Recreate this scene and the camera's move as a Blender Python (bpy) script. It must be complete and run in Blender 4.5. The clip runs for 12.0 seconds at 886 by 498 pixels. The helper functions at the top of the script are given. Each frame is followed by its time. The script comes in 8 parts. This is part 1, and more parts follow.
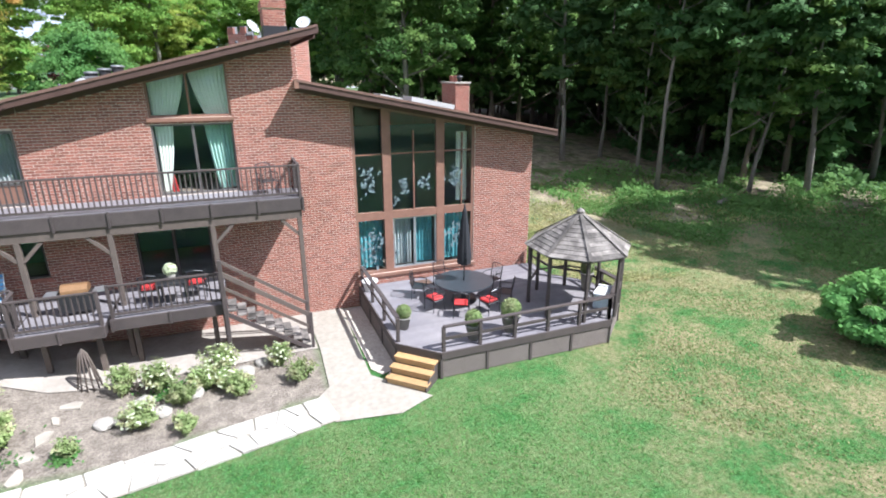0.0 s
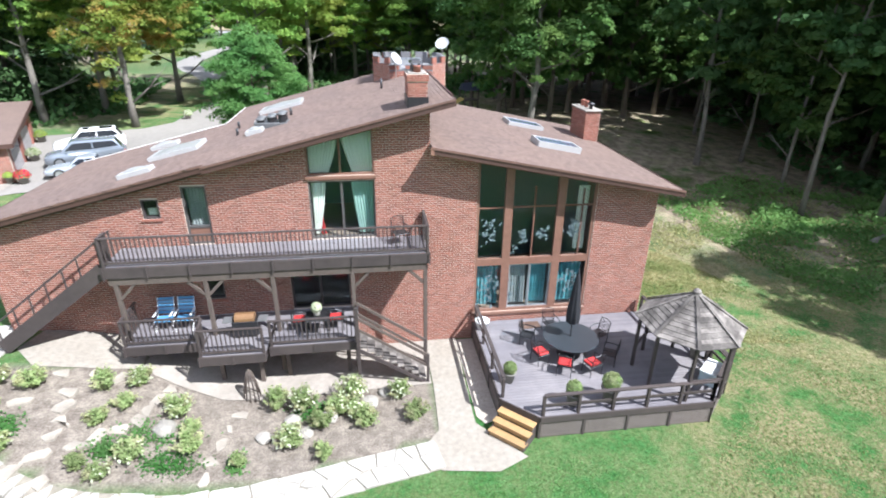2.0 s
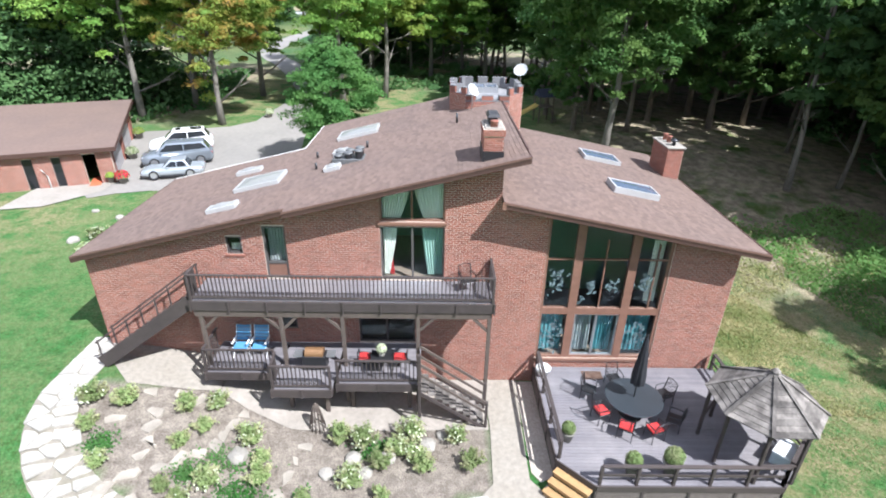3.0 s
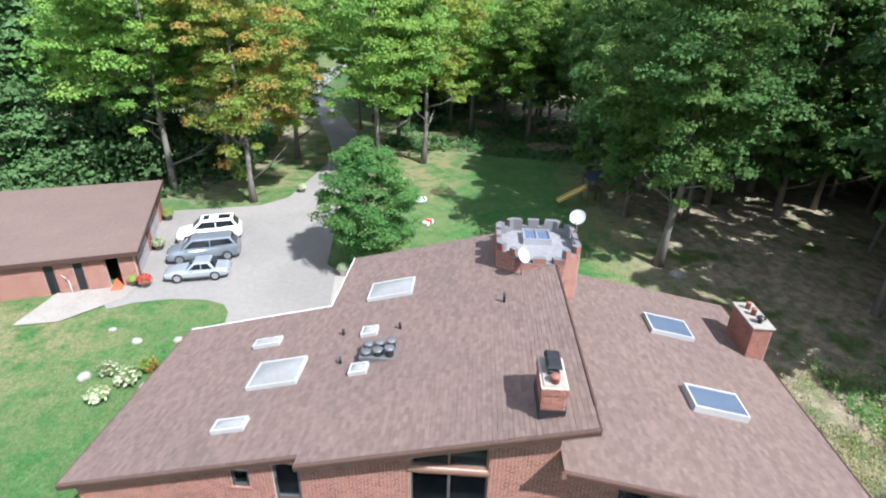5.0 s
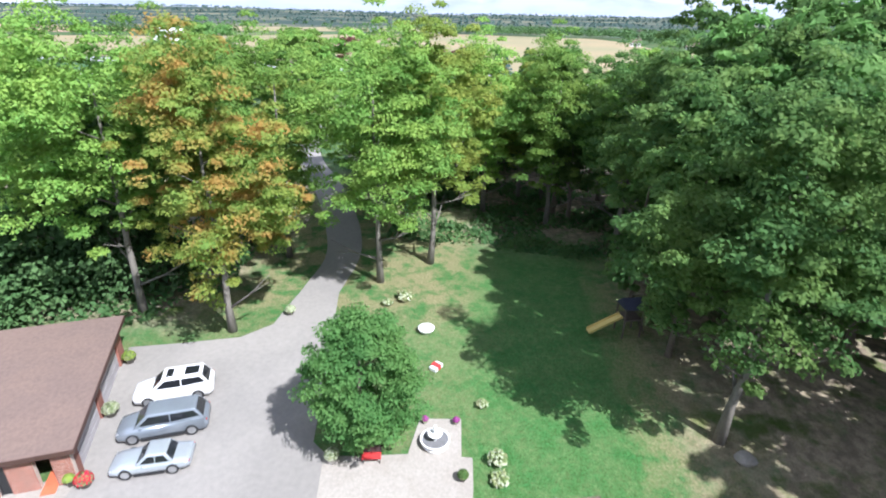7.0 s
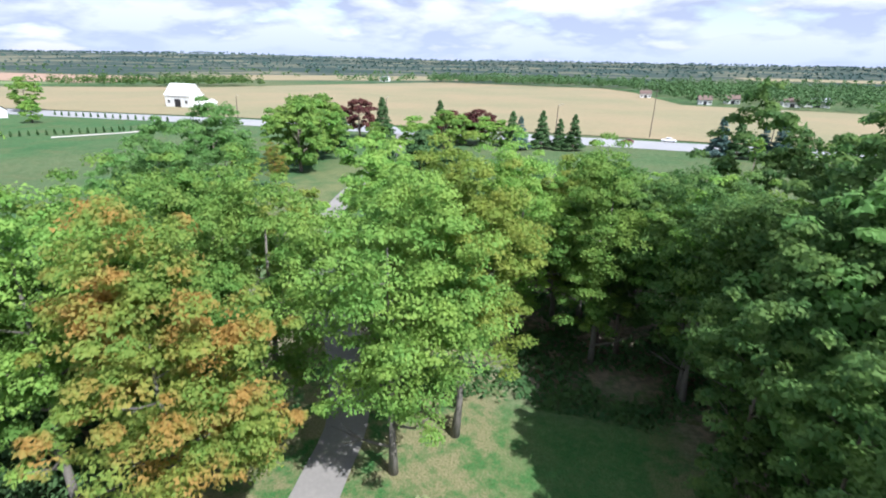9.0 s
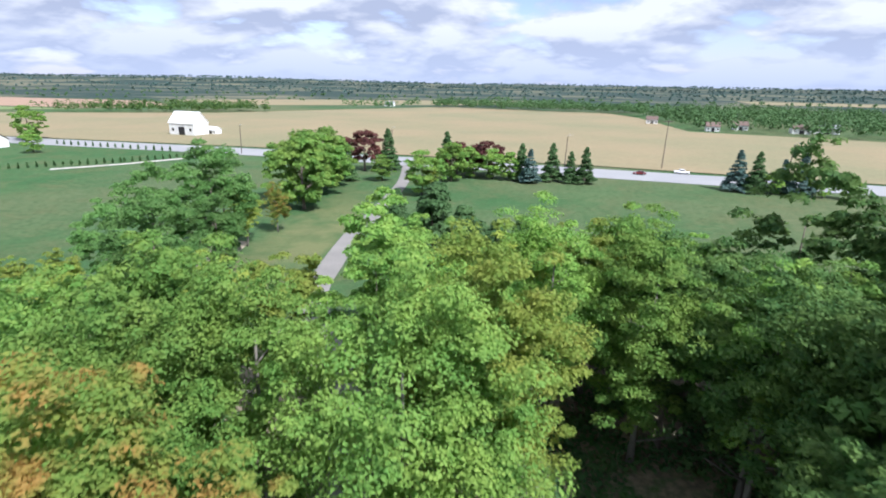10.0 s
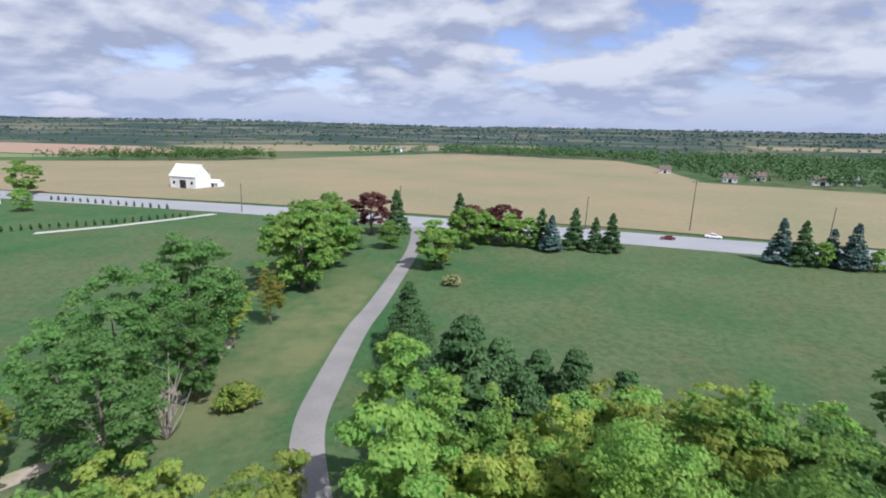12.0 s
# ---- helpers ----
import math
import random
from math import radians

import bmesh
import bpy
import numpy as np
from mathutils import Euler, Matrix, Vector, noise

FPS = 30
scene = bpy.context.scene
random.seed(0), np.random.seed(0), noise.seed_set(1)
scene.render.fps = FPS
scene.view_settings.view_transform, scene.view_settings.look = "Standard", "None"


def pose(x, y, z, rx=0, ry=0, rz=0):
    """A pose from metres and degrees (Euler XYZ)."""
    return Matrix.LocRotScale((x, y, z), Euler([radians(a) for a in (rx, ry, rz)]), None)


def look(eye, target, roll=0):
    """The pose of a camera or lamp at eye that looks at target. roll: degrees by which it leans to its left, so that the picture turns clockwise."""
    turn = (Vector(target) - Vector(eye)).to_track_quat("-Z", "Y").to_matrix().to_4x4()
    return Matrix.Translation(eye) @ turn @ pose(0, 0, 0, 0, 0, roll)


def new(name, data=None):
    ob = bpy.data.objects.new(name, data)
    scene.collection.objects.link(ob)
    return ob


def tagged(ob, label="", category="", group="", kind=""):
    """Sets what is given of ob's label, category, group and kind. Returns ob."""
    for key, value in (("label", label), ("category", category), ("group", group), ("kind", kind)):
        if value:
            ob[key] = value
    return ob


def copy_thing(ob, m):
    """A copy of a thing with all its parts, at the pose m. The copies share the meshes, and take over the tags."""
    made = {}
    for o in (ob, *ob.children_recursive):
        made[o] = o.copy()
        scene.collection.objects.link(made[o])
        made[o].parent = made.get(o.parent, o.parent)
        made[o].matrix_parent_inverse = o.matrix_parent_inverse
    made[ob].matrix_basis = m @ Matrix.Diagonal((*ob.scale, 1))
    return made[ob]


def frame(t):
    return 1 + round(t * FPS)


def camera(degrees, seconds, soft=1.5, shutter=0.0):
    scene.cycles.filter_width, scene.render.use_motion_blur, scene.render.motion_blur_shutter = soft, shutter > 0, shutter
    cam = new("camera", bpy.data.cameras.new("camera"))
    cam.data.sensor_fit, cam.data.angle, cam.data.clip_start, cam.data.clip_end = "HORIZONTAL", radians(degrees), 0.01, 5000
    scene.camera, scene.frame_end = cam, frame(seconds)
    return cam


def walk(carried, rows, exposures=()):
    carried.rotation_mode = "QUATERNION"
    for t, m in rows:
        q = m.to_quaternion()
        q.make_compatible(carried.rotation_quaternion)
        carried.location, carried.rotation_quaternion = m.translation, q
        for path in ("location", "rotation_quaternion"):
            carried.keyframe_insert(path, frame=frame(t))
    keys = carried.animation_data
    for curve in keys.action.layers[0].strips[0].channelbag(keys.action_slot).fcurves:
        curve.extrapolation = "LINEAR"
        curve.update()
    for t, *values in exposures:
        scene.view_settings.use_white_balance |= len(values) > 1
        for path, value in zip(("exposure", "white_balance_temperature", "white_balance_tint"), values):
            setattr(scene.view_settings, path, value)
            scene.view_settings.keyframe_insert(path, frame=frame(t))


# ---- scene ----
cam = camera(80.4, 12.0, soft=1.9, shutter=0.3)
METRES, EYE, TILT, LEAN, TURN = 66.0, 8.5, -18.5, 0.0, -21.4
ROWS = [
    (0.0, 0.0, 0.0, 0.0, 0.0, 0.0, -0.0),
    (0.5, -0.0002, -0.0048, 0.0139, 1.69, -1.43, -0.7),
    (1.0, -0.0008, -0.0099, 0.0278, 4.45, -2.96, -1.76),
    (1.5, -0.0015, -0.0148, 0.0427, 8.19, -4.6, -3.22),
    (2.0, -0.0028, -0.0183, 0.0587, 12.56, -6.4, -4.85),
    (2.5, -0.0056, -0.0194, 0.0758, 17.23, -8.34, -6.57),
    (3.0, -0.0101, -0.0166, 0.0953, 19.86, -9.27, -7.5),
    (5.0, -0.0517, 0.0366, 0.1949, 23.76, -8.89, -8.82),
    (5.5, -0.0665, 0.0592, 0.2242, 23.59, -8.45, -8.73),
    (6.0, -0.0835, 0.084, 0.2544, 23.5, -7.99, -8.65),
    (6.5, -0.1031, 0.1103, 0.2861, 23.88, -7.62, -8.74),
    (7.0, -0.1247, 0.1386, 0.3183, 24.34, -7.25, -8.89),
    (9.0, -0.2328, 0.2647, 0.4496, 25.19, -3.12, -9.08),
    (9.5, -0.2653, 0.2995, 0.4835, 25.41, -2.01, -9.11),
    (10.0, -0.3, 0.3374, 0.518, 25.58, -0.94, -9.18),
    (10.5, -0.3367, 0.3779, 0.5544, 25.75, 0.11, -9.23),
    (11.0, -0.3745, 0.4198, 0.5915, 25.89, 1.16, -9.31),
    (11.5, -0.413, 0.4639, 0.6281, 26.02, 2.21, -9.35),
    (12.0, -0.451, 0.5099, 0.6638, 26.13, 3.28, -9.39),
]
walk(cam, [(t, pose(0, 0, EYE, TILT, LEAN, TURN) @ pose(METRES * x, METRES * y, METRES * z, 90 + pitch, roll, yaw)) for t, x, y, z, yaw, pitch, roll in ROWS],
     exposures=[(0.0, 1.43, 5950, 11), (2.0, 1.36, 5950, 10), (3.0, 1.24, 5950, 10), (5.0, 1.17, 5900, 10), (7.0, 1.2, 5850, 12), (9.0, 0.9, 5900, 11), (10.5, 0.6, 5900, 12), (12.0, 0.28, 5900, 13)])

# ---- world and sun ----
SUN = Vector((0.62, -0.52, 1.0)).normalized()
world = bpy.data.worlds.new("sky")
scene.world = world
world.use_nodes = True
wn, wl = world.node_tree.nodes, world.node_tree.links
wn.clear()
sky = wn.new("ShaderNodeTexSky")
sky.sky_type, sky.sun_disc = "NISHITA", False
sky.sun_elevation = math.asin(SUN.z)
sky.sun_rotation = math.atan2(SUN.x, SUN.y)
sky.air_density, sky.dust_density, sky.ozone_density = 1.0, 0.1, 3.0
geo_in = wn.new("ShaderNodeTexCoord")
split = wn.new("ShaderNodeSeparateXYZ")
wl.new(geo_in.outputs["Generated"], split.inputs[0])
up = wn.new("ShaderNodeMath"); up.operation = "MAXIMUM"; up.inputs[1].default_value = 0.0
wl.new(split.outputs["Z"], up.inputs[0])


def puff(raised):
    """Density of a flat layer of cumulus, met a little above each direction."""
    lift = wn.new("ShaderNodeMath"); lift.operation = "ADD"; lift.inputs[1].default_value = 0.26 + raised
    wl.new(up.outputs[0], lift.inputs[0])
    flat = wn.new("ShaderNodeCombineXYZ")
    for axis in "XY":
        d = wn.new("ShaderNodeMath"); d.operation = "DIVIDE"
        wl.new(split.outputs[axis], d.inputs[0]); wl.new(lift.outputs[0], d.inputs[1])
        wl.new(d.outputs[0], flat.inputs[axis])
    at = wn.new("ShaderNodeVectorMath"); at.operation = "ADD"; at.inputs[1].default_value = (3.1, 0.4, 0.0)
    wl.new(flat.outputs[0], at.inputs[0])
    t = wn.new("ShaderNodeTexNoise")
    t.inputs["Scale"].default_value, t.inputs["Detail"].default_value, t.inputs["Roughness"].default_value = 2.0, 10.0, 0.52
    t.inputs["Distortion"].default_value = 0.15
    wl.new(at.outputs[0], t.inputs["Vector"])
    return t.outputs["Fac"]


here, above = puff(0.0), puff(0.03)
cover = wn.new("ShaderNodeMapRange")
cover.inputs["From Min"].default_value, cover.inputs["From Max"].default_value = 0.37, 0.46
wl.new(here, cover.inputs["Value"])
lee = wn.new("ShaderNodeMath"); lee.operation = "SUBTRACT"
wl.new(above, lee.inputs[0]); wl.new(here, lee.inputs[1])
thick = wn.new("ShaderNodeMapRange")
thick.inputs["From Min"].default_value, thick.inputs["From Max"].default_value = -0.09, 0.08
wl.new(lee.outputs[0], thick.inputs["Value"])
cloud = wn.new("ShaderNodeMix"); cloud.data_type = "RGBA"
cloud.inputs["A"].default_value, cloud.inputs["B"].default_value = (4.6, 4.7, 5.0, 1), (2.5, 2.75, 3.5, 1)
wl.new(thick.outputs[0], cloud.inputs["Factor"])
both = wn.new("ShaderNodeMix"); both.data_type = "RGBA"
wl.new(cover.outputs[0], both.inputs["Factor"])
deep = wn.new("ShaderNodeVectorMath"); deep.operation = "MULTIPLY"; deep.inputs[1].default_value = (0.85, 0.74, 0.84)
wl.new(sky.outputs[0], deep.inputs[0]); wl.new(deep.outputs[0], both.inputs["A"]); wl.new(cloud.outputs["Result"], both.inputs["B"])
low = wn.new("ShaderNodeMapRange")
low.inputs["From Min"].default_value, low.inputs["From Max"].default_value = 0.10, 0.0
low.inputs["To Max"].default_value = 0.85
wl.new(split.outputs["Z"], low.inputs["Value"])
pale = wn.new("ShaderNodeMix"); pale.data_type = "RGBA"
pale.inputs["B"].default_value = (2.85, 3.25, 4.3, 1)
wl.new(low.outputs[0], pale.inputs["Factor"]); wl.new(both.outputs["Result"], pale.inputs["A"])
bg = wn.new("ShaderNodeBackground"); bg.inputs["Strength"].default_value = 0.13
wl.new(pale.outputs["Result"], bg.inputs["Color"])
wl.new(bg.outputs[0], wn.new("ShaderNodeOutputWorld").inputs[0])

lamp = bpy.data.lights.new("sun", "SUN")
lamp.energy, lamp.angle, lamp.color = 4.55, radians(0.53), (1.0, 0.97, 0.93)
sun = new("sun", lamp)
sun.matrix_world = look(SUN * 100, (0, 0, 0))

# ---- materials ----
def material(name, base, rough=0.8, metal=0.0, vary=0.12, scale=6.0, fine=60.0, bump=0.15, tint=None, tint_scale=0.6, tint_amount=0.5, spread=0.0, alpha_free=True, stretch=None):
    """A surface with a base colour, a second tint in broad patches, fine grain and relief."""
    m = bpy.data.materials.new(name)
    m.use_nodes = True
    n, l = m.node_tree.nodes, m.node_tree.links
    p = n["Principled BSDF"]
    p.inputs["Roughness"].default_value, p.inputs["Metallic"].default_value = rough, metal
    at = n.new("ShaderNodeTexCoord")
    src = at.outputs["Object"]
    if stretch:
        mp = n.new("ShaderNodeMapping"); mp.inputs["Scale"].default_value = stretch
        l.new(src, mp.inputs["Vector"]); src = mp.outputs[0]
    big = n.new("ShaderNodeTexNoise"); big.inputs["Scale"].default_value = tint_scale; big.inputs["Detail"].default_value = 5
    mid = n.new("ShaderNodeTexNoise"); mid.inputs["Scale"].default_value = scale; mid.inputs["Detail"].default_value = 6
    small = n.new("ShaderNodeTexNoise"); small.inputs["Scale"].default_value = fine; small.inputs["Detail"].default_value = 3
    for t in (big, mid, small):
        l.new(src, t.inputs["Vector"])
    mix = n.new("ShaderNodeMix"); mix.data_type = "RGBA"
    mix.inputs["A"].default_value = (*base, 1)
    mix.inputs["B"].default_value = (*(tint or [c * 0.75 for c in base]), 1)
    ramp = n.new("ShaderNodeMapRange"); ramp.inputs["From Min"].default_value, ramp.inputs["From Max"].default_value = 0.4, 0.62
    ramp.inputs["To Max"].default_value = tint_amount
    l.new(big.outputs["Fac"], ramp.inputs["Value"]); l.new(ramp.outputs[0], mix.inputs["Factor"])
    add = n.new("ShaderNodeMath"); add.operation = "ADD"
    l.new(mid.outputs["Fac"], add.inputs[0]); l.new(small.outputs["Fac"], add.inputs[1])
    val = n.new("ShaderNodeMapRange"); val.inputs["From Min"].default_value, val.inputs["From Max"].default_value = 0.6, 1.4
    val.inputs["To Min"].default_value, val.inputs["To Max"].default_value = 1 - vary * 1.6, 1 + vary * 1.6
    l.new(add.outputs[0], val.inputs["Value"])
    last = val.outputs[0]
    if spread:
        who = n.new("ShaderNodeObjectInfo"); isl = n.new("ShaderNodeNewGeometry")
        sm = n.new("ShaderNodeMath"); sm.operation = "ADD"
        l.new(who.outputs["Random"], sm.inputs[0]); l.new(isl.outputs["Random Per Island"], sm.inputs[1])
        fr = n.new("ShaderNodeMath"); fr.operation = "FRACT"; l.new(sm.outputs[0], fr.inputs[0])
        sp = n.new("ShaderNodeMapRange"); sp.inputs["To Min"].default_value, sp.inputs["To Max"].default_value = 1 - spread, 1 + spread
        l.new(fr.outputs[0], sp.inputs["Value"])
        mul = n.new("ShaderNodeMath"); mul.operation = "MULTIPLY"
        l.new(last, mul.inputs[0]); l.new(sp.outputs[0], mul.inputs[1]); last = mul.outputs[0]
    out = n.new("ShaderNodeVectorMath"); out.operation = "SCALE"
    l.new(mix.outputs["Result"], out.inputs[0]); l.new(last, out.inputs["Scale"])
    l.new(out.outputs[0], p.inputs["Base Color"])
    if bump:
        b = n.new("ShaderNodeBump"); b.inputs["Strength"].default_value = bump; b.inputs["Distance"].default_value = 0.02
        l.new(add.outputs[0], b.inputs["Height"]); l.new(b.outputs[0], p.inputs["Normal"])
    return m


def leaf_material(name, base, second, third=None, glow=0.35, patch=0.35):
    """Leaves: colour by leaf and by patch, some light shining through."""
    m = bpy.data.materials.new(name)
    m.use_nodes = True
    n, l = m.node_tree.nodes, m.node_tree.links
    p = n["Principled BSDF"]
    p.inputs["Roughness"].default_value = 0.65
    p.inputs["Specular IOR Level"].default_value = 0.15
    isl, who, at = n.new("ShaderNodeNewGeometry"), n.new("ShaderNodeObjectInfo"), n.new("ShaderNodeTexCoord")
    big = n.new("ShaderNodeTexNoise"); big.inputs["Scale"].default_value = patch; big.inputs["Detail"].default_value = 3
    l.new(at.outputs["Object"], big.inputs["Vector"])
    pr = n.new("ShaderNodeMapRange"); pr.inputs["From Min"].default_value, pr.inputs["From Max"].default_value = 0.40, 0.62
    l.new(big.outputs["Fac"], pr.inputs["Value"])
    ob = n.new("ShaderNodeMath"); ob.operation = "MULTIPLY_ADD"; ob.inputs[1].default_value = 0.5
    l.new(isl.outputs["Random Per Island"], ob.inputs[0]); l.new(pr.outputs[0], ob.inputs[2])
    half = n.new("ShaderNodeMath"); half.operation = "MULTIPLY"; half.inputs[1].default_value = 0.66; half.use_clamp = True
    l.new(ob.outputs[0], half.inputs[0])
    mix = n.new("ShaderNodeMix"); mix.data_type = "RGBA"
    mix.inputs["A"].default_value, mix.inputs["B"].default_value = (*base, 1), (*second, 1)
    l.new(half.outputs[0], mix.inputs["Factor"])
    colour = mix.outputs["Result"]
    if third:
        n2 = n.new("ShaderNodeTexNoise"); n2.inputs["Scale"].default_value = patch * 1.3; n2.inputs["Detail"].default_value = 4
        mp = n.new("ShaderNodeMapping"); mp.inputs["Location"].default_value = (31, 7, 3)
        l.new(at.outputs["Object"], mp.inputs["Vector"]); l.new(mp.outputs[0], n2.inputs["Vector"])
        r2 = n.new("ShaderNodeMapRange"); r2.inputs["From Min"].default_value, r2.inputs["From Max"].default_value = 0.475, 0.61
        l.new(n2.outputs["Fac"], r2.inputs["Value"])
        mx = n.new("ShaderNodeMix"); mx.data_type = "RGBA"; mx.inputs["B"].default_value = (*third, 1)
        l.new(r2.outputs[0], mx.inputs["Factor"]); l.new(colour, mx.inputs["A"]); colour = mx.outputs["Result"]
    tone = n.new("ShaderNodeMapRange"); tone.inputs["To Min"].default_value, tone.inputs["To Max"].default_value = 0.78, 1.22
    l.new(who.outputs["Random"], tone.inputs["Value"])
    sc = n.new("ShaderNodeVectorMath"); sc.operation = "SCALE"
    l.new(colour, sc.inputs[0]); l.new(tone.outputs[0], sc.inputs["Scale"])
    l.new(sc.outputs[0], p.inputs["Base Color"])
    tr = n.new("ShaderNodeBsdfTranslucent"); l.new(sc.outputs[0], tr.inputs["Color"])
    mxs = n.new("ShaderNodeMixShader"); mxs.inputs[0].default_value = glow
    l.new(p.outputs[0], mxs.inputs[1]); l.new(tr.outputs[0], mxs.inputs[2])
    l.new(mxs.outputs[0], n["Material Output"].inputs["Surface"])
    return m


def glass_material(name, tint=(0.82, 0.93, 0.92), gloss=0.06):
    m = bpy.data.materials.new(name)
    m.use_nodes = True
    n, l = m.node_tree.nodes, m.node_tree.links
    n.remove(n["Principled BSDF"])
    tr, gl, fr, mx = n.new("ShaderNodeBsdfTransparent"), n.new("ShaderNodeBsdfGlossy"), n.new("ShaderNodeFresnel"), n.new("ShaderNodeMixShader")
    tr.inputs[0].default_value = (*tint, 1)
    gl.inputs["Roughness"].default_value = 0.02
    gl.inputs["Color"].default_value = (0.66, 0.82, 0.88, 1)
    fr.inputs["IOR"].default_value = 1.42
    ad = n.new("ShaderNodeMath"); ad.operation = "ADD"; ad.inputs[1].default_value = gloss; ad.use_clamp = True
    l.new(fr.outputs[0], ad.inputs[0]); l.new(ad.outputs[0], mx.inputs[0])
    l.new(tr.outputs[0], mx.inputs[1]); l.new(gl.outputs[0], mx.inputs[2])
    l.new(mx.outputs[0], n["Material Output"].inputs["Surface"])
    return m


def ground_material():
    """Grass, dry grass, and bare earth, mixed by the sheet's own masks."""
    m = bpy.data.materials.new("ground")
    m.use_nodes = True
    n, l = m.node_tree.nodes, m.node_tree.links
    p = n["Principled BSDF"]; p.inputs["Roughness"].default_value = 0.95; p.inputs["Specular IOR Level"].default_value = 0.1
    at = n.new("ShaderNodeTexCoord")
    def noise_at(scale, detail=6, rough=0.6):
        t = n.new("ShaderNodeTexNoise"); t.inputs["Scale"].default_value = scale; t.inputs["Detail"].default_value = detail; t.inputs["Roughness"].default_value = rough
        l.new(at.outputs["Object"], t.inputs["Vector"]); return t.outputs["Fac"]
    def ramp(v, a, b, lo=0.0, hi=1.0):
        r = n.new("ShaderNodeMapRange"); r.inputs["From Min"].default_value, r.inputs["From Max"].default_value = a, b
        r.inputs["To Min"].default_value, r.inputs["To Max"].default_value = lo, hi
        l.new(v, r.inputs["Value"]); return r.outputs[0]
    def blend(f, a, b):
        x = n.new("ShaderNodeMix"); x.data_type = "RGBA"
        l.new(f, x.inputs["Factor"])
        for key, c in (("A", a), ("B", b)):
            if isinstance(c, tuple): x.inputs[key].default_value = (*c, 1)
            else: l.new(c, x.inputs[key])
        return x.outputs["Result"]
    def math_of(op, a, b):
        x = n.new("ShaderNodeMath"); x.operation = op; x.use_clamp = True
        for i, c in enumerate((a, b)):
            if isinstance(c, float): x.inputs[i].default_value = c
            else: l.new(c, x.inputs[i])
        return x.outputs[0]
    def mask(key):
        a = n.new("ShaderNodeAttribute"); a.attribute_name = key; return a.outputs["Fac"]
    grass = blend(ramp(noise_at(0.5), 0.38, 0.62), (0.05, 0.178, 0.052), (0.085, 0.205, 0.068))
    grass = blend(ramp(noise_at(7.0, 6, 0.75), 0.38, 0.66), grass, (0.032, 0.085, 0.016))
    grass = blend(ramp(noise_at(1.7, 5, 0.7), 0.5, 0.72, 0.0, 0.7), grass, (0.13, 0.205, 0.08))
    straw = math_of("MULTIPLY", ramp(mask("dry"), 0.0, 0.6, 0.12, 1.0), ramp(noise_at(2.6, 9, 0.85), 0.49, 0.64, 0.0, 0.75))
    grass = blend(straw, grass, (0.155, 0.15, 0.072))
    dry = blend(ramp(noise_at(6.0, 5), 0.4, 0.65), (0.27, 0.235, 0.135), (0.125, 0.15, 0.055))
    patchy = math_of("MULTIPLY", mask("dry"), ramp(noise_at(0.55, 7, 0.65), 0.40, 0.55))
    grass = blend(patchy, grass, dry)
    field = blend(ramp(noise_at(0.03, 5), 0.4, 0.6), (0.045, 0.115, 0.042), (0.075, 0.135, 0.055))
    field = blend(ramp(noise_at(0.006, 3), 0.45, 0.62), field, (0.135, 0.145, 0.075))
    field = blend(ramp(noise_at(0.11, 7, 0.7), 0.47, 0.66, 0.0, 0.75), field, (0.12, 0.125, 0.06))
    field = blend(ramp(noise_at(0.8, 6, 0.7), 0.42, 0.62, 0.0, 0.6), field, (0.04, 0.085, 0.03))
    # Woods and fields of the far plain; the bluer tone stands in for haze.
    hazy_plain = blend(ramp(noise_at(0.0035, 5, 0.6), 0.49, 0.60), (0.035, 0.058, 0.05), (0.15, 0.147, 0.10))
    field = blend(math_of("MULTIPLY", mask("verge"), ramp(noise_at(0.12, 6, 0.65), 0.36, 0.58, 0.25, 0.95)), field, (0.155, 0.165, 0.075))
    field = blend(mask("hazy_plain"), field, hazy_plain)
    grass = blend(mask("far"), grass, field)
    litter = blend(ramp(noise_at(1.3, 6), 0.4, 0.62), (0.19, 0.155, 0.115), (0.34, 0.285, 0.205))
    litter = blend(ramp(noise_at(0.35, 6), 0.54, 0.66), litter, (0.075, 0.11, 0.03))
    grass = blend(math_of("MULTIPLY", mask("wood"), ramp(noise_at(0.8, 6), 0.25, 0.5)), grass, litter)
    soil = blend(ramp(noise_at(2.5, 7), 0.35, 0.65), (0.178, 0.15, 0.127), (0.31, 0.27, 0.226))
    grass = blend(mask("soil"), grass, soil)
    fleck = ramp(noise_at(16.0, 4, 0.7), 0.36, 0.66, 0.72, 1.32)
    worn = n.new("ShaderNodeVectorMath"); worn.operation = "SCALE"
    l.new(grass, worn.inputs[0]); l.new(fleck, worn.inputs["Scale"])
    l.new(worn.outputs[0], p.inputs["Base Color"])
    b = n.new("ShaderNodeBump"); b.inputs["Strength"].default_value = 1.0; b.inputs["Distance"].default_value = 0.10
    l.new(noise_at(9.0, 7, 0.75), b.inputs["Height"]); l.new(b.outputs[0], p.inputs["Normal"])
    return m


